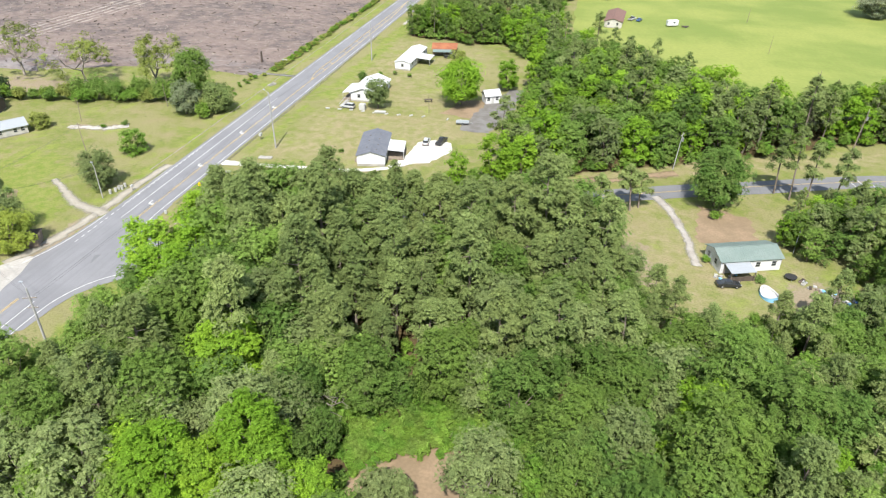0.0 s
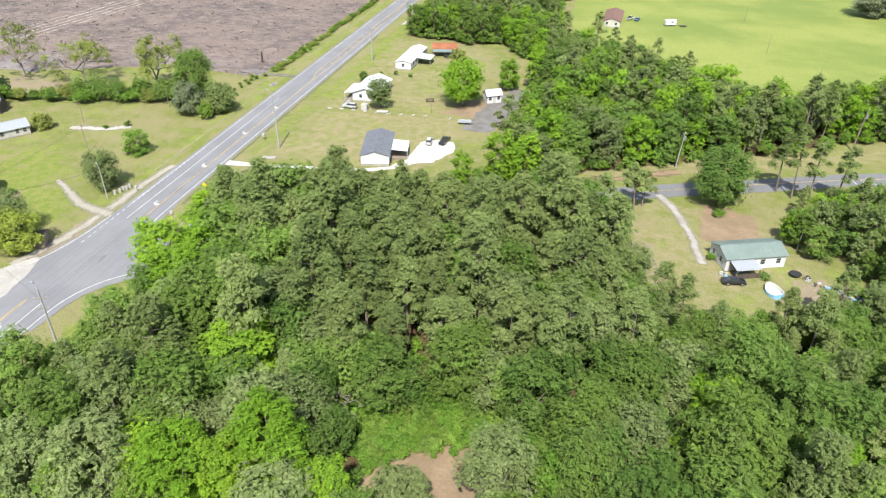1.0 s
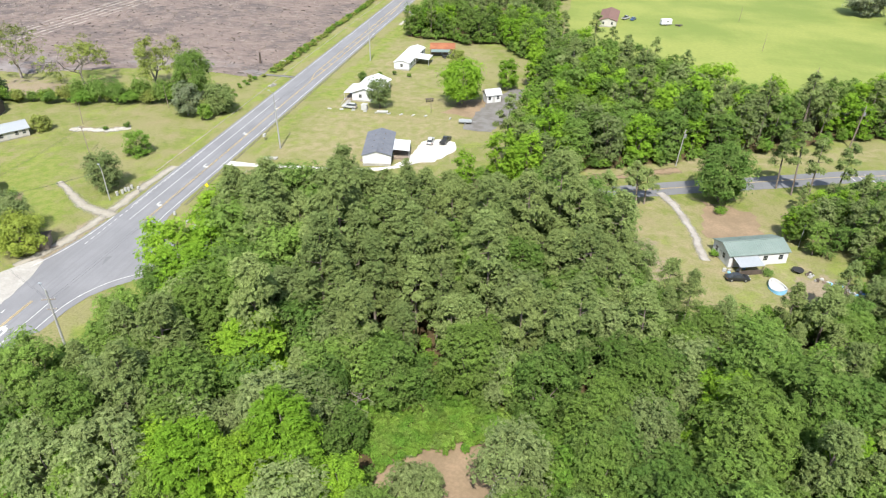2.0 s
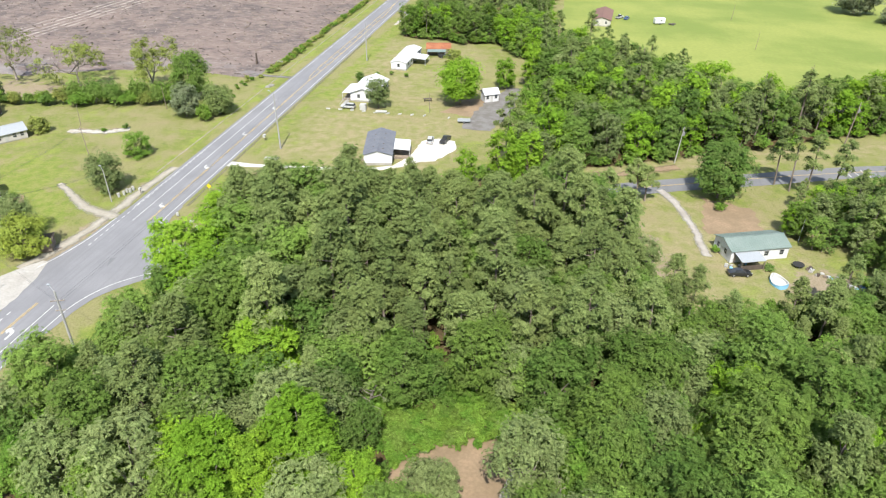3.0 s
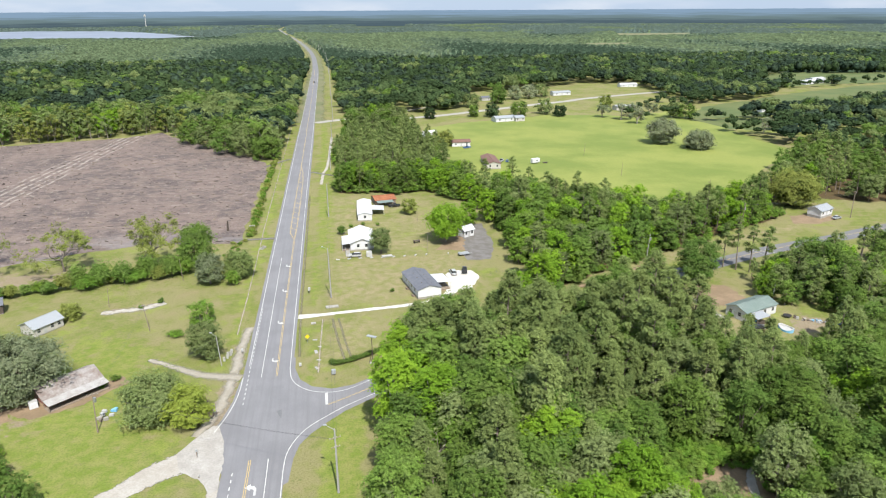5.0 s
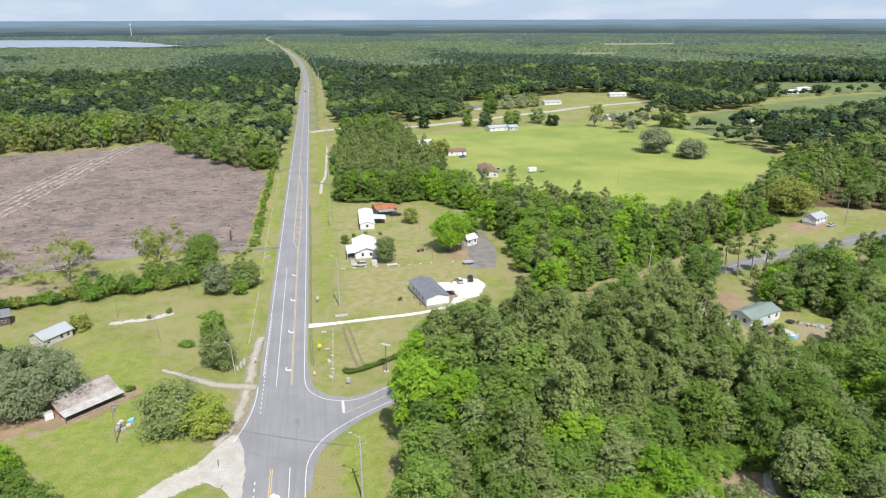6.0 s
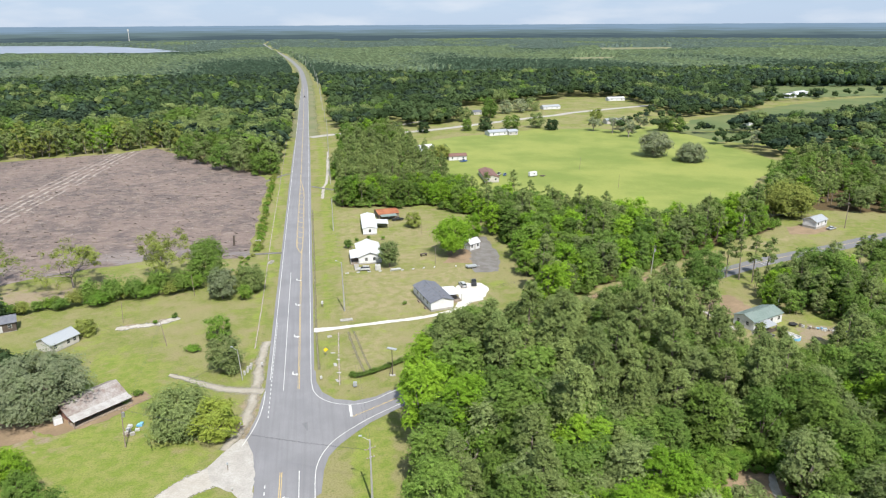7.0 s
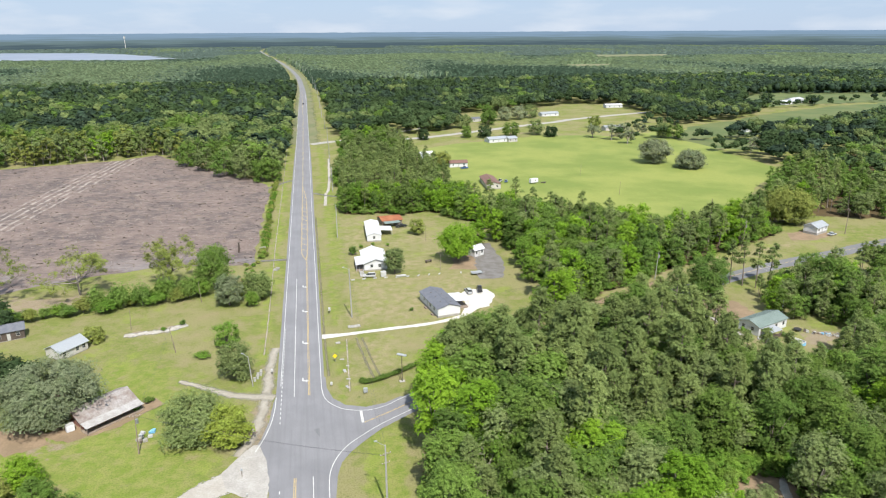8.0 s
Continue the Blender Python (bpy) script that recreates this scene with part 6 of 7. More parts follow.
h = house("rusty_shed", 38.2, 182, 10, 9.5, 9, 2.4, 1.0, RUST_METAL, WOOD, "open shed with a rusty orange tin roof", 0.4, 0.5, [("ds", 0)], 0.1)
lean_to(h, -4.5, -8.0, 3.0, -4.6, 2.3, 2.0, TEAL_METAL, "y")
h = house("field_house", 105.3, 252, 86, 23, 8.0, 3.0, 1.3, RED_SHINGLE, CREAM_WALL, "pale house with a red-brown roof standing in a pasture", 0.4, 0, [("s", -8), ("s", -4), ("ds", 0), ("s", 4), ("s", 8), ("n", -6), ("n", 5), ("w", -2), ("w", 2)], 0.4)
h = house("old_store", -48.6, 28.6, 42, 12.6, 7.4, 2.3, 1.6, OLD_METAL, BRICK, "derelict brick building with a rust-stained metal roof", 0.7, 0.55, [("s", -4), ("s", -0.5), ("ds", 2), ("s", 4.5), ("e", 0)], 0.2)
lean_to(h, -6.9, -7.0, 6.9, -3.9, 2.1, 1.65, PALE_METAL, "y", WOOD, 0.15)
h = house("cottage", -66.8, 64.6, 54, 8.6, 6.0, 2.6, 1.4, BARE_METAL, CREAM_WALL, "small weathered cottage with a bright metal roof", 0.4, 0.5, [("s", -3), ("ds", -1.2), ("s", 1), ("s", 3), ("e", -1.2), ("e", 1.2)], 0.3)
h = house("roadside_house", -20.5, -26.5, 12, 13, 8, 2.8, 1.4, WHITE_METAL, WHITE_WALL, "white roadside house with a pale blue-white metal roof", 0.5, 0.5, [("s", -3), ("s", 3), ("e", 0), ("n", -3), ("dn", 1)], 0.3)
h = house("yard_house", 134.4, 40.6, 20, 13.2, 6.8, 3.0, 1.2, TEAL_METAL, WHITE_WALL, "white block house with a pale green metal roof", 0.35, 0.5, [("s", 1.5), ("s", 5), ("w", -1.2), ("w", 1.8), ("dw", 0.2), ("n", 3), ("n", -3)], 0.1)
lean_to(h, -6.0, -6.8, -0.6, -3.6, 2.6, 2.15, BARE_METAL, "y")
part("porch_screen", boxed(-5.8, -6.55, 0, -0.8, -6.45, 1.1), DARK_WOOD, h)
h = house("far_white_house", 221, 127, 25, 9, 6, 3.4, 1.4, BARE_METAL, WHITE_WALL, "white house with blue trim half hidden by a tree", 0.4, 0.6, [("s", -3), ("ds", 0), ("s", 3)], 1.0)
for k, (x, y, t, L, W, rm, wm, lab) in enumerate((
        (152, 409, 12, 17, 9, BARE_METAL, WHITE_WALL, "white farmhouse with a pale blue metal roof"), (164, 408, 14, 8, 7, BARE_METAL, CREAM_WALL, "low outbuilding beside a farmhouse"),
        (252, 567, 10, 20, 8, BARE_METAL, WHITE_WALL, "long white barn beyond the country road"), (352, 628, 0, 20, 9, WHITE_METAL, WHITE_WALL, "white house far beyond the pasture"),
        (272, 452, 5, 18, 8, BARE_METAL, CREAM_WALL, "low farm building at the pasture's end"), (575, 620, 25, 40, 16, WHITE_METAL, WHITE_WALL, "large pale barn in a far field"),
        (600, 642, 25, 24, 12, WHITE_METAL, WHITE_WALL, "second pale barn in a far field"), (144, 546, 15, 18, 9, SHINGLE, CREAM_WALL, "grey-roofed house behind a hedge"), (166, 540, 15, 9, 7, SHINGLE, CREAM_WALL, "small grey shed behind a hedge"),
        (76, 338, 30, 12, 7, BARE_METAL, WHITE_WALL, "white house among trees by the pasture"), (84, 350, 20, 10, 6, WHITE_METAL, CREAM_WALL, "pale trailer home among trees"), (99, 312, 0, 12, 6, RED_SHINGLE, WHITE_WALL, "small white cabin with a red-brown roof"),
        (66.5, 126.5, 30, 5, 3.6, WHITE_METAL, WHITE_WALL, "small white shed beneath trees"), (-87, 79, 20, 8, 5, SHINGLE, DARK_WOOD, "dark wooden shed below the trees"), (382, 415, 20, 9, 5, WHITE_METAL, WHITE_WALL, "white trailer in a field corner"), (-654, 2100, 10, 40, 14, WHITE_METAL, WHITE_WALL, "white farmhouse far off near the lake"))):
    house("farm_building", x, y, t, L, W, 3.0, 1.3, rm, wm, lab, 0.4, 0, [("s", -L * 0.3), ("ds", 0), ("s", L * 0.3)], 0.2)
h = thing("collapsed_shack", pose(-16.0, 11.8, 0, 0, 0, 30), "collapsed grey wooden shack beneath a tree", "shed")
part("wall", boxed(-2.6, -2.2, 0, 2.6, 2.2, 2.1), WOOD, h)
for k in range(9):
    part("roof_board", boxed(-2.9 + k * 0.65, -2.5, 2.12 + 0.05 * (k % 3), -2.32 + k * 0.65, 2.5, 2.2 + 0.05 * (k % 3)), DARK_WOOD, h)
part("fallen_board", boxed(2.8, -1.5, 0, 4.2, -1.0, 0.2), WOOD, h)


# ---- vehicles ----
def wheel(parent, x, y, r=0.33, w=0.22):
    t = part("wheel", tube(bmesh.new(), (x, y - w / 2, r), (x, y + w / 2, r), r, r, 14), RUBBER, parent)
    part("rim", tube(bmesh.new(), (x, y - w / 2 - 0.01, r), (x, y + w / 2 + 0.01, r), r * 0.6, r * 0.6, 12), STEEL, t)


def loft(profile, width, tuck, bm=None):
    """A side outline (x, z) given width, narrowed by tuck above its lower half."""
    bm = bm or bmesh.new()
    top = max(z for _, z in profile)
    low = min(z for _, z in profile)
    rings = []
    for s in (-1, 1):
        rings.append([bm.verts.new((x, s * (width / 2 - tuck * max(0, (z - low) / (top - low)) ** 1.5), z)) for x, z in profile])
    bm.faces.new(rings[0]), bm.faces.new(rings[1][::-1])
    n = len(profile)
    for k in range(n):
        bm.faces.new((rings[0][k], rings[0][(k + 1) % n], rings[1][(k + 1) % n], rings[1][k]))
    bmesh.ops.bevel(bm, geom=list(bm.edges), offset=0.05, segments=2, affect="EDGES")
    return bm


def car(name, x, y, turn, paint_m, label, kind_of="sedan"):
    ob = thing(name, pose(x, y, 0.09, 0, 0, turn), label, "car")
    if kind_of == "pickup":
        body = [(-2.7, 0.45), (2.65, 0.45), (2.7, 0.95), (1.2, 1.08), (-2.7, 1.08)]
        cab = [(-0.55, 1.05), (1.25, 1.05), (0.6, 1.75), (-0.4, 1.78)]
        roof = [(-0.4, 1.76), (0.58, 1.76), (0.5, 1.84), (-0.36, 1.84)]
    elif kind_of == "suv":
        body = [(-2.3, 0.35), (2.3, 0.35), (2.32, 0.8), (1.3, 1.0), (-2.3, 1.05)]
        cab = [(-2.2, 1.0), (1.2, 1.0), (0.4, 1.6), (-2.0, 1.62)]
        roof = [(-1.98, 1.60), (0.38, 1.58), (0.3, 1.68), (-1.9, 1.70)]
    else:
        body = [(-2.35, 0.32), (2.3, 0.32), (2.35, 0.68), (1.25, 0.88), (-1.6, 0.95), (-2.38, 0.88)]
        cab = [(-1.75, 0.9), (1.2, 0.86), (0.35, 1.36), (-1.0, 1.38)]
        roof = [(-0.98, 1.36), (0.33, 1.34), (0.25, 1.43), (-0.9, 1.45)]
    part("body", loft(body, 1.82, 0.08), paint_m, ob)
    part("window", loft(cab, 1.62, 0.2), GLASS, ob)
    part("roof", loft(roof, 1.28, 0.06), paint_m, ob)
    if kind_of == "pickup":
        part("bed", boxed(-2.6, -0.72, 1.05, -0.7, 0.72, 1.1), RUBBER, ob)
    for wx_ in (-1.42, 1.42):
        for wy_ in (-0.82, 0.82):
            wheel(ob, wx_, wy_)
    for s in (-1, 1):
        part("headlight", boxed(2.24, s * 0.62 - 0.16, 0.6, 2.36, s * 0.62 + 0.16, 0.72), TRIM, ob)
        part("tail_light", boxed(-2.4, s * 0.66 - 0.14, 0.66, -2.3, s * 0.66 + 0.14, 0.8), RUST_METAL, ob)
    return ob


car("parked_sedan", 130.6, 30.8, 10, PAINT_BLACK, "black sedan parked on the yard grass")
car("parked_car", 54.2, 87.0, 95, PAINT_SILVER, "silver hatchback parked on white shell", "suv")
car("parked_pickup", 58.4, 88.2, 80, PAINT_BLACK, "black pickup parked on white shell", "pickup")
car("parked_car", 22.2, 109.6, 175, PAINT_WHITE, "white car parked before the white house", "suv")
car("parked_pickup", 42.5, 173.5, 5, PAINT_BLACK, "black pickup parked beside the rusty shed", "pickup")
car("parked_pickup", 113.4, 259, 60, PAINT_WHITE, "white pickup parked beside the field house", "pickup")
car("parked_car", 116.8, 258, 70, PAINT_BLUE, "dark blue car parked beside the field house")
car("parked_pickup", 101.5, 303, 20, PAINT_BLUE, "dark blue pickup near the small cabin", "pickup")
car("parked_car", 225, 121.5, 20, PAINT_SILVER, "pale car parked by the far white house")
car("moving_car", -2.0, 750, 90, PAINT_BLACK, "dark car far along the highway", "suv")
car("parked_car", 155.5, 30.5, 50, PAINT_BLUE, "blue car at the edge of the yard")


def trailer(name, x, y, turn, label, box_m, L=4.5, H=2.2):
    ob = thing(name, pose(x, y, 0.06, 0, 0, turn), label, "trailer")
    part("body", boxed(-L / 2, -1.05, 0.5, L / 2, 1.05, H, bevel=0.15), box_m, ob)
    wheel(ob, 0, -0.98), wheel(ob, 0, 0.98)
    part("hitch", boxed(L / 2, -0.06, 0.45, L / 2 + 1.2, 0.06, 0.57), STEEL, ob)
    return ob


t = trailer("camper", 131.6, 251, 20, "white camper trailer standing in the pasture", WHITE_WALL, 5.2, 2.9)
window(t, pose(0.5, -1.05, 1.9), 0.9, 0.6)
trailer("utility_trailer", 61.3, 104.5, 8, "low grey utility trailer beside the gravel yard", BARE_METAL, 4.0, 1.05)
tr = thing("cargo_tractor", pose(137.5, 250.4, 0, 0, 0, 10), "small dark trailer frame near the camper", "trailer")
part("frame", boxed(-1.6, -0.7, 0.5, 1.6, 0.7, 0.75), DARK_WOOD, tr)
wheel(tr, 0.2, -0.8), wheel(tr, 0.2, 0.8)


# ---- poles, lamps, signs ----
def sag(bm, a, b, drop, r=0.018, n=10):
    """One hanging cable, a three-sided sweep."""
    a, b = Vector(a), Vector(b)
    side = (b - a).cross(Vector((0, 0, 1))).normalized()
    rings = []
    for k in range(n + 1):
        p = a.lerp(b, k / n) - Vector((0, 0, drop * 4 * (k / n) * (1 - k / n)))
        rings.append([bm.verts.new(p + side * r * math.cos(q) + Vector((0, 0, r * math.sin(q)))) for q in (0.5, 2.6, 4.7)])
    for p, q in zip(rings, rings[1:]):
        for j in range(3):
            bm.faces.new((p[j], p[(j + 1) % 3], q[(j + 1) % 3], q[j]))


def pole(name, x, y, h, material, label, arms=(), lamp=None, lean=(0, 0), r=0.22, transformer=False):
    ob = thing(name, pose(x, y, 0), label, "pole")
    top = Vector((lean[0], lean[1], h))
    part("post", tube(bmesh.new(), (0, 0, -0.1), top, r, r * 0.55, 10), material, ob)
    for z, w, a in arms:
        p = top * (z / h)
        d = Vector((math.cos(radians(a)), math.sin(radians(a)), 0)) * w / 2
        arm = part("cross_arm", tube(bmesh.new(), p - d, p + d, 0.08, 0.08, 5), WOOD, ob)
        for s in (-0.9, -0.3, 0.3, 0.9):
            part("insulator", tube(bmesh.new(), p + d * s, p + d * s + Vector((0, 0, 0.25)), 0.06, 0.05, 6), TRIM, arm)
    if transformer:
        part("transformer", tube(bmesh.new(), top * 0.82 + Vector((0.35, 0, -0.5)), top * 0.82 + Vector((0.35, 0, 0.5)), 0.3, 0.3, 10), STEEL, ob)
    if lamp:
        d = Vector((math.cos(radians(lamp)), math.sin(radians(lamp)), 0))
        arm = part("lamp_arm", tube(bmesh.new(), top - Vector((0, 0, 0.2)), top + d * 1.9 + Vector((0, 0, 0.35)), 0.05, 0.04, 6), STEEL, ob)
        part("lamp_head", boxed(*(top + d * 1.9 + Vector((-0.3, -0.18, 0.28))), *(top + d * 1.9 + Vector((0.3, 0.18, 0.45))), bevel=0.04), BARE_METAL, arm)
    return ob


line_y = [(14.0, -18.5, 13.8), (13.4, 73.6, 16.2), (13, 163, 14.5), (14.5, 255, 14), (16, 345, 14), (17.5, 430, 14), (17.5, 520, 14), (17, 610, 14), (17, 700, 14), (17, 790, 14), (16, 880, 14), (16, 970, 14), (14, 1060, 14), (12, 1150, 14), (8, 1250, 14), (3, 1350, 14), (-3, 1450, 14), (-10, 1560, 14), (-18, 1680, 14), (-28, 1800, 14), (-40, 1930, 14), (-56, 2080, 14)]
for k, (x, y, h) in enumerate(line_y):
    pole("power_pole", x, y, h, GREY_POLE, "tall pale concrete power pole beside the highway", [(h * 0.86, 2.2, 20), (h * 0.72, 1.6, 20)] if k == 0 else [], 150 if k < 2 else None, (-0.2, 0) if k == 1 else (0, 0), 0.24 if k < 7 else 0.34)
w = thing("power_lines", Matrix(), "thin dark cables between the highway poles", "cable")
for (x0, y0, h0), (x1, y1, h1) in zip(line_y, line_y[1:7]):
    for off in (-0.3, 0.3):
        bm = bmesh.new()
        sag(bm, (x0 + off, y0, h0 * 0.84), (x1 + off, y1, h1 * 0.84), 1.2)
        part("cable", bm, CABLE, w)
for x, y, h, lam in ((-14.2, 34.6, 8.2, 140),):
    pole("street_lamp", x, y, h, GREY_POLE, "pale street lamp leaning beside the highway", (), lam, (-0.6, 0.6), 0.14)
pole("utility_pole", -36.2, 9.4, 9.5, WOOD, "grey wooden utility pole with a cross-arm on the lawn", [(9.0, 2.2, 10)], None, (0.3, 0.2), 0.16, True)
pole("utility_pole", -36.8, 58.5, 8.0, WOOD, "thin wooden pole on a concrete pad", [(7.4, 1.4, 40)], None, (-1.2, 1.0), 0.12)
pole("utility_pole", -53, 78, 6.5, WOOD, "short wooden pole beside bare sand", (), None, (0.4, 0), 0.1)
pole("utility_pole", -35, 96.5, 7.5, WOOD, "thin wooden pole by the hedge", (), None, (-0.3, 0), 0.11)
pole("utility_pole", -20, 103, 7.0, GREY_POLE, "pale pole beside the ditch", (), None, (0, 0), 0.11)
pole("utility_pole", 123, 86, 10.5, GREY_POLE, "pale utility pole with a transformer by the woods", [(9.8, 2.0, 60)], None, (0.8, 0.3), 0.17, True)
pole("utility_pole", 173.5, 110, 12.5, WOOD, "wooden utility pole with two cross-arms", [(12.2, 2.8, 70), (11.3, 2.8, 70)], None, (0.9, 0.3), 0.2, True)
pole("utility_pole", 232, 122, 11.5, WOOD, "wooden utility pole beside the side road", [(11.2, 2.4, 70)], None, (0, 0), 0.2)
pole("field_pole", 167, 267, 7.5, WOOD, "lone thin pole standing in the pasture", (), None, (0.4, 0), 0.1)
pole("field_pole", 168, 213, 7.5, WOOD, "lone thin pole standing in the pasture", (), None, (0.3, 0), 0.1)
pole("field_pole", 49, 111, 6.5, WOOD, "thin lamp post on the lawn", (), None, (0, 0), 0.1)
pole("field_pole", 50, 150, 6.5, WOOD, "thin lamp post on the lawn", (), None, (0, 0), 0.1)
pole("field_pole", 146, 47.5, 6.0, BARE_METAL, "thin metal pole behind the block house", (), None, (0, 0), 0.08)
w = thing("side_lines", Matrix(), "sagging dark cables along the side road", "cable")
ends = [(60, 62, 9.5), (123.8, 86.3, 10), (174.4, 110.3, 11.8), (232, 122, 11)]
for p, q in zip(ends, ends[1:]):
    for off in (-0.7, 0, 0.7):
        bm = bmesh.new()
        sag(bm, (p[0] + off * 0.4, p[1] - off, p[2]), (q[0] + off * 0.4, q[1] - off, q[2]), 1.2)
        part("cable", bm, CABLE, w)
w = thing("lawn_lines", Matrix(), "thin cables from the lawn poles to the highway", "cable")
for p, q in (((-36, 9.6, 9.0), (14, -18.5, 11.5)), ((-36, 9.6, 9.0), (-14.8, 35.2, 7.6)), ((-38, 59.5, 7.4), (-36, 9.6, 9.0))):
    for off in (0, 0.5):
        bm = bmesh.new()
        sag(bm, (p[0] + off, p[1], p[2]), (q[0] + off, q[1], q[2]), 1.0)
        part("cable", bm, CABLE, w)

s = thing("lit_sign_post", pose(23.4, 29.6, 0), "dark post carrying a white flood-lamp panel on the lawn", "lamp post")
part("post", tube(bmesh.new(), (0, 0, 0), (0, 0, 7.6), 0.11, 0.09, 8), DARK_WOOD, s)
panel = part("panel", boxed(-1.3, -0.45, 7.45, 1.3, 0.45, 7.65, bevel=0.03), BARE_METAL, s)
panel.matrix_basis = pose(0, 0, 0, 0, 0, -35)
part("brace", tube(bmesh.new(), (-0.9, 0.2, 0), (0, 0, 3.2), 0.06, 0.06, 6), DARK_WOOD, s)
part("pad", boxed(-0.7, -0.5, 0, 0.7, 0.5, 0.12), CONCRETE, s)
s = thing("warning_sign", pose(6.9, 43.8, 0), "yellow diamond warning sign on a thin post", "road sign")
part("post", tube(bmesh.new(), (0, 0, 0), (0, 0, 2.2), 0.04, 0.04, 6), STEEL, s)
plate = part("plate", boxed(-0.45, -0.02, -0.45, 0.45, 0.02, 0.45), SIGN_YELLOW, s)
plate.matrix_basis = pose(0, -0.06, 1.9) @ pose(0, 0, 0, 0, 45, 0)


def post_box(name, x, y, label, m, s=(0.35, 0.5, 0.4), h=1.1, cat="mailbox"):
    ob = thing(name, pose(x, y, 0), label, cat)
    part("post", boxed(-0.06, -0.06, 0, 0.06, 0.06, h), WOOD, ob)
    part("box", boxed(-s[0], -s[1], h, s[0], s[1], h + 2 * s[2], bevel=0.06), m, ob)


post_box("mailbox", 6.6, 78.3, "white mailbox on a post by the highway", TRIM)
post_box("signboard", -17.9, 150, "white board on a post beside the cleared field", TRIM, (1.1, 0.05, 0.45), 0.9, "sign")
post_box("mailbox", -9.7, 40, "white mailbox beside the highway", TRIM, (0.25, 0.35, 0.3), 1.0)
post_box("meter_box", 5.4, 30.8, "small white utility box on the verge", TRIM, (0.3, 0.2, 0.4), 0.3, "utility box")
post_box("meter_box", 13.6, 25.2, "grey utility cabinets on the verge", BARE_METAL, (0.5, 0.3, 0.6), 0.4, "utility box")
post_box("marker", -13.8, -3.2, "small marker post by the sand road", BARE_METAL, (0.2, 0.1, 0.25), 1.4, "marker")
post_box("marker", -12.3, -10, "short pale marker post on the grass", TRIM, (0.15, 0.15, 0.2), 0.4, "marker")
for k in range(5):
    b = thing("white_bin", pose(-13.9 + 0.34 * k + 0.3 * (k % 2), 37.2 + 0.95 * k + 0.3 * (k % 3), 0, 0, 0, 20 * k), "white plastic bin standing in a row", "bin", "bins by the drive")
    part("body", tube(bmesh.new(), (0, 0, 0), (0, 0, 1.0), 0.3, 0.36, 10), TRIM, b)
    part("lid", tube(bmesh.new(), (0, 0, 1.0), (0, 0, 1.09), 0.39, 0.35, 10), CONCRETE, b)
for k in range(12):
    x = 16 + k * 4.0
    if k in (9,):
        continue
    b = thing("edging_block", pose(x, 107.4 + 0.3 * math.sin(k), 0, 0, 0, 8 * k), "white painted block in a boundary row", "block", "blocks along the lawn")
    part("stone", boxed(-0.65, -0.22, 0, 0.65, 0.22, 0.35, bevel=0.06), TRIM, b)
m = thing("culvert_slab", pose(-11.6, 125, 0, 0, 0, 70), "white concrete culvert end in the ditch", "culvert")
rb = bmesh.new()
for a in ((-1.5, -0.7, 0, -1.1, 0.7, 0.5), (1.1, -0.7, 0, 1.5, 0.7, 0.5), (-1.1, 0.4, 0, 1.1, 0.7, 0.5), (-1.1, -0.7, 0, 1.1, -0.4, 0.5)):
    box(rb, *a)
part("rim", rb, CONCRETE, m)
m = thing("concrete_slab", pose(13.6, 66.4, 0.0, 0, 0, 5), "grey concrete slab beside the drive", "slab")
part("slab", boxed(-1.9, -0.8, 0, 1.9, 0.8, 0.3, bevel=0.05), CONCRETE, m)
# slabs added in place of pale, patchy sand marks on the verge
for k, (x, y, a, w) in enumerate(((9.4, 29.5, 20, 0.9), (9.9, 33.6, 75, 0.7), (9.2, 38.2, 10, 1.1), (10.1, 41.0, 50, 0.6), (8.8, 45.2, 85, 0.8))):
    m = thing("broken_slab", pose(x, y, 0, 0, 0, a), "low grey slab standing in for a pale sand mark", "slab", "slabs on the verge")
    part("slab", boxed(-0.35 * w, -0.8 * w, -0.05, 0.35 * w, 0.8 * w, 0.1, bevel=0.03), GREY_POLE, m)
m = thing("culvert_slab", pose(8.2, 55.5, 0, 0, 0, 10), "pale concrete ring beside the drive", "culvert")
part("rim", boxed(-0.7, -0.5, 0, 0.7, 0.5, 0.4, bevel=0.1), CONCRETE, m)
m = thing("propane_tank", pose(27.3, 109.3, 0), "white storage box beside the parked car", "tank")
part("body", boxed(-1.0, -0.9, 0, 1.0, 0.9, 2.0, bevel=0.15), TRIM, m)
m = thing("row_boat", pose(33.6, 107.8, 0, 0, 0, 10), "small white upturned boat on the lawn", "boat")
part("hull", loft([(-1.7, 0.02), (1.5, 0.02), (2.0, 0.5), (-1.7, 0.55)], 1.3, -0.2), TRIM, m)
m = thing("junk_pile", pose(-36.2, 15.4, 0), "heap of pale junk and boxes on the lawn", "junk")
for k in range(9):
    p = part("crate", boxed(-0.5, -0.35, 0, 0.5, 0.35, 0.5 + 0.1 * (k % 3), bevel=0.04), (TRIM, CONCRETE, BLUE, WOOD)[k % 4], m)
    p.matrix_basis = pose(random.Random(k).uniform(-1.6, 1.6), random.Random(k + 50).uniform(-1.8, 2.2), 0, 0, 0, 40 * k)
m = thing("refrigerator", pose(-53.5, 22.0, 0, 0, 0, 30), "white appliance standing below the live oak", "appliance")
part("body", boxed(-0.9, -0.7, 0, 0.9, 0.7, 1.7, bevel=0.08), TRIM, m)
part("door", boxed(-0.85, -0.76, 0.1, 0.85, -0.7, 1.6), WHITE_WALL, m)
m = thing("picnic_table", pose(46.2, 121.5, 0, 0, 0, 20), "dark swing frame and fire ring on the lawn", "frame")
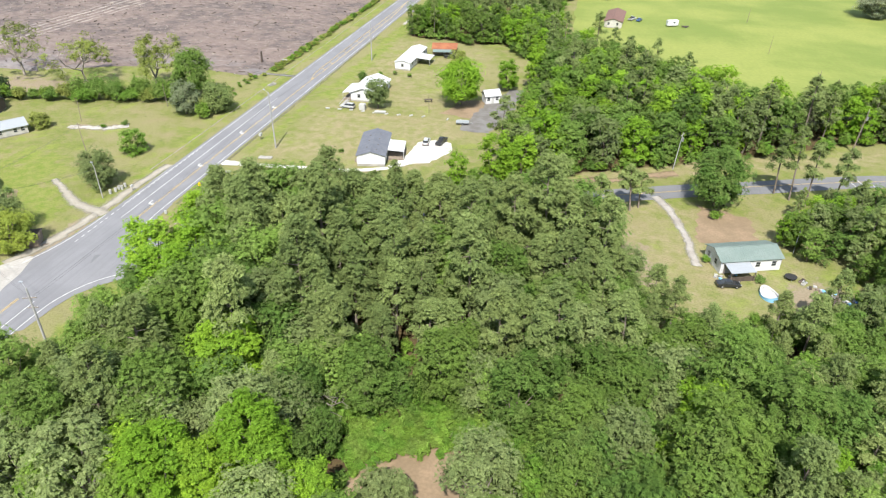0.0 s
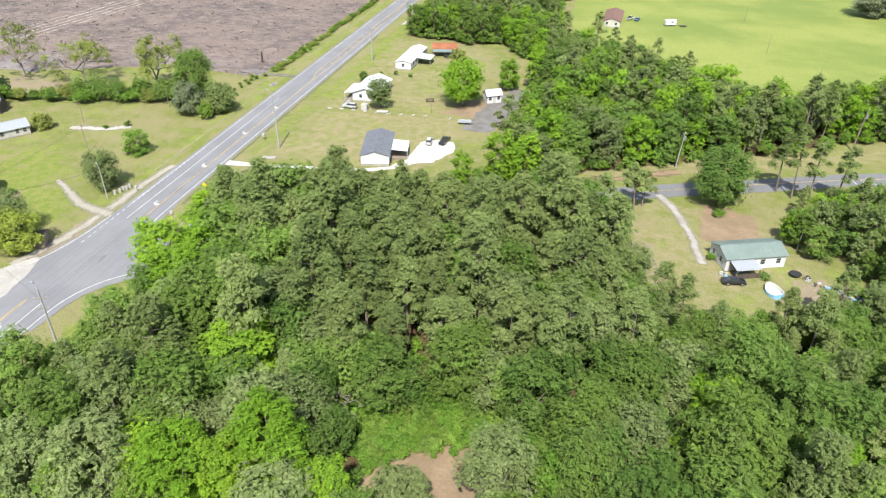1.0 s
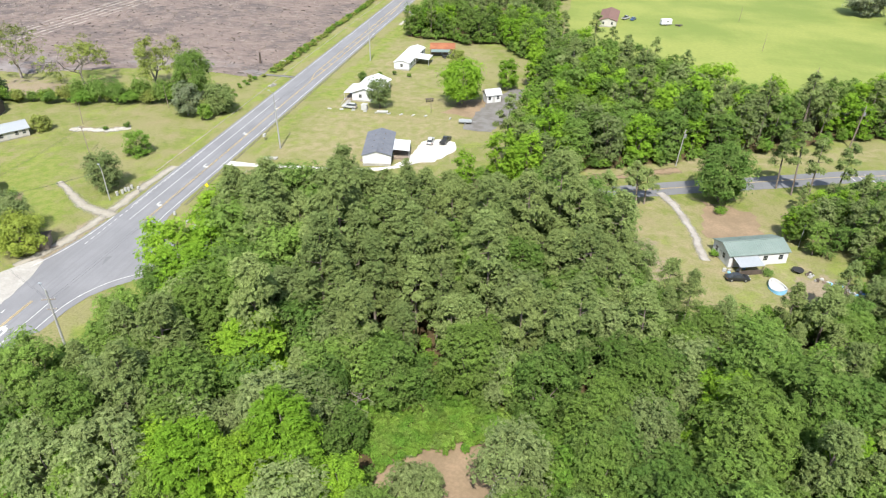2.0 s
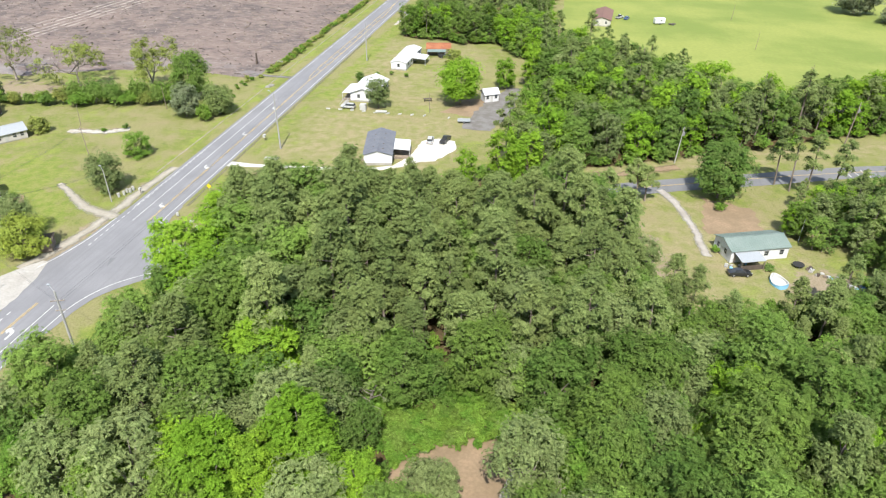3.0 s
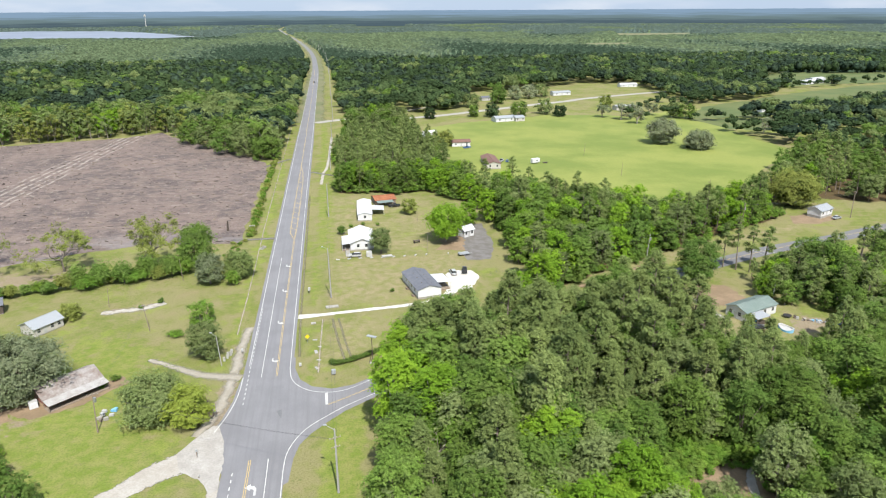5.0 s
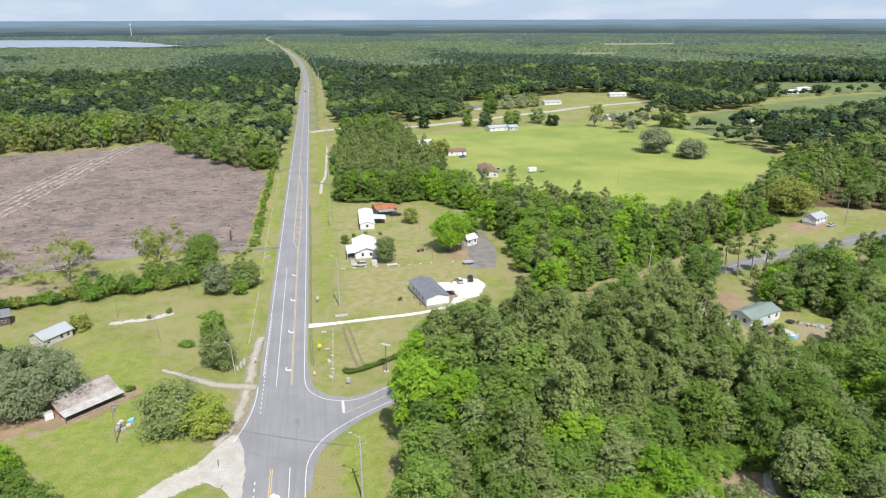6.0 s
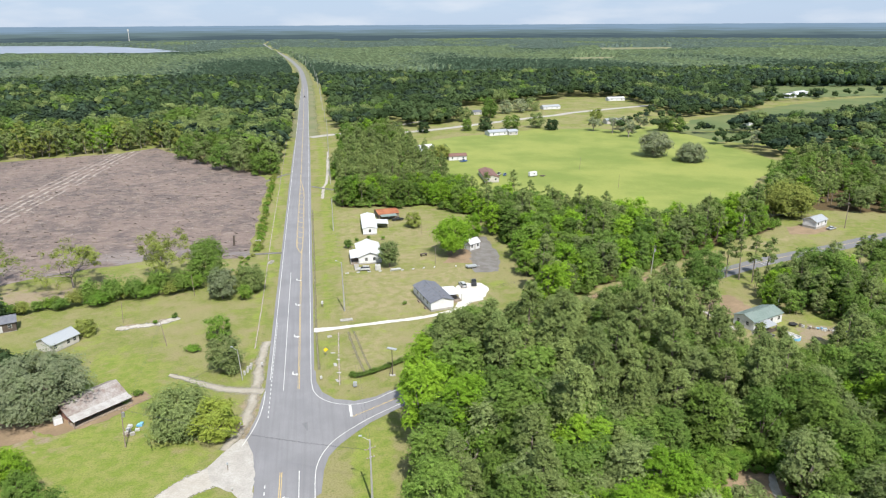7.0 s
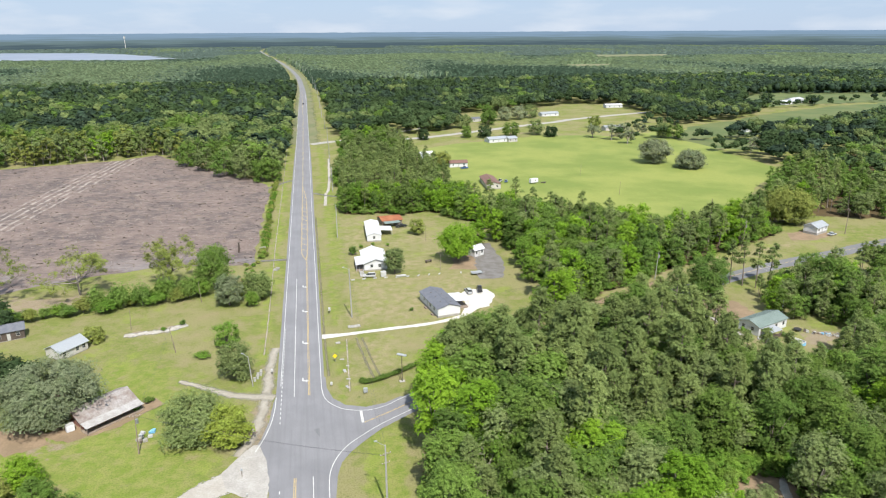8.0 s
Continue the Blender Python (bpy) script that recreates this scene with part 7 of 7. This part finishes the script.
part("top", boxed(-1.4, -0.6, 0.9, 1.4, 0.6, 1.0), DARK_WOOD, m)
for sx in (-1.1, 1.1):
    part("leg", boxed(sx - 0.06, -0.5, 0, sx + 0.06, 0.5, 0.9), DARK_WOOD, m)
m = thing("swimming_pool", pose(138, 29.2, 0, 0, 0, 100), "sagging blue and white above-ground pool", "pool")
ring = [(2.3 * math.cos(a) * (1 + 0.06 * math.sin(3 * a)), 1.7 * math.sin(a), 0.8 + 0.28 * math.sin(a * 2 + 1)) for a in np.linspace(0, 2 * math.pi, 29)[:-1]]
for name, m_, loops in (("wall", BLUE, ((1.0, 1.0, 0.0, 0), (1.0, 1.0, 0.0, 1))), ("rim", TRIM, ((1.0, 1.0, 0.02, 1), (0.86, 0.84, 0.02, 1), (0.82, 0.80, 0.25, 0)))):
    bm = bmesh.new()
    rows_ = [[bm.verts.new((x * sx, y * sy, dz + z * up)) for x, y, z in ring] for sx, sy, dz, up in loops]
    for p, q in zip(rows_, rows_[1:]):
        for k in range(28):
            bm.faces.new((p[k], p[(k + 1) % 28], q[(k + 1) % 28], q[k]))
    part(name, bm, m_, m)
bm = bmesh.new()
bm.faces.new([bm.verts.new((x * 0.9, y * 0.89, 0.26)) for x, y, z in ring])
part("liner", bm, TRIM, m)
m = thing("trampoline", pose(143.4, 36.6, 0), "round dark trampoline behind the pool", "trampoline")
part("mat", tube(bmesh.new(), (0, 0, 0.6), (0, 0, 0.66), 1.2, 1.2, 20), RUBBER, m)
for a in range(4):
    part("leg", tube(bmesh.new(), (math.cos(a * 1.57), math.sin(a * 1.57), 0), (math.cos(a * 1.57), math.sin(a * 1.57), 0.6), 0.04, 0.04, 6), STEEL, m)
for k, (x, y) in enumerate(((147, 34), (148.5, 33.2), (149.6, 32.6), (151.6, 31.2), (145.2, 35.2), (150.5, 31.8), (153, 30.8), (154.5, 30), (141.5, 21.6), (119, 14.5), (120.2, 13.8), (146, 36), (132, 34.6), (129, 33.4))):
    m = thing("yard_junk", pose(x, y, 0, 0, 0, 37 * k), "small heap of discarded household junk", "junk", "junk round the yard")
    for j in range(4):
        p = part("scrap", boxed(-0.35, -0.25, 0, 0.35, 0.25, 0.3 + 0.1 * j, bevel=0.03), (TRIM, CONCRETE, WOOD, DARK_WOOD, TRIM, BLUE, GREY_POLE)[(j + 2 * k) % 7], m)
        p.matrix_basis = pose(random.Random(k * 9 + j).uniform(-0.9, 0.9), random.Random(k * 9 + j + 70).uniform(-0.7, 0.7), 0, 0, 0, 31 * j)
m = thing("water_tower", pose(-850, 3560, 0), "slim white water tower on the horizon", "tower")
part("shaft", tube(bmesh.new(), (0, 0, 0), (0, 0, 60), 2.2, 1.8, 10), TRIM, m)
part("tank", tube(bmesh.new(), (0, 0, 58), (0, 0, 68), 5, 4.2, 14), TRIM, m)

# ---- the plan is drawn in site units, near true metres; SIZE shrinks all to slow the flight ----
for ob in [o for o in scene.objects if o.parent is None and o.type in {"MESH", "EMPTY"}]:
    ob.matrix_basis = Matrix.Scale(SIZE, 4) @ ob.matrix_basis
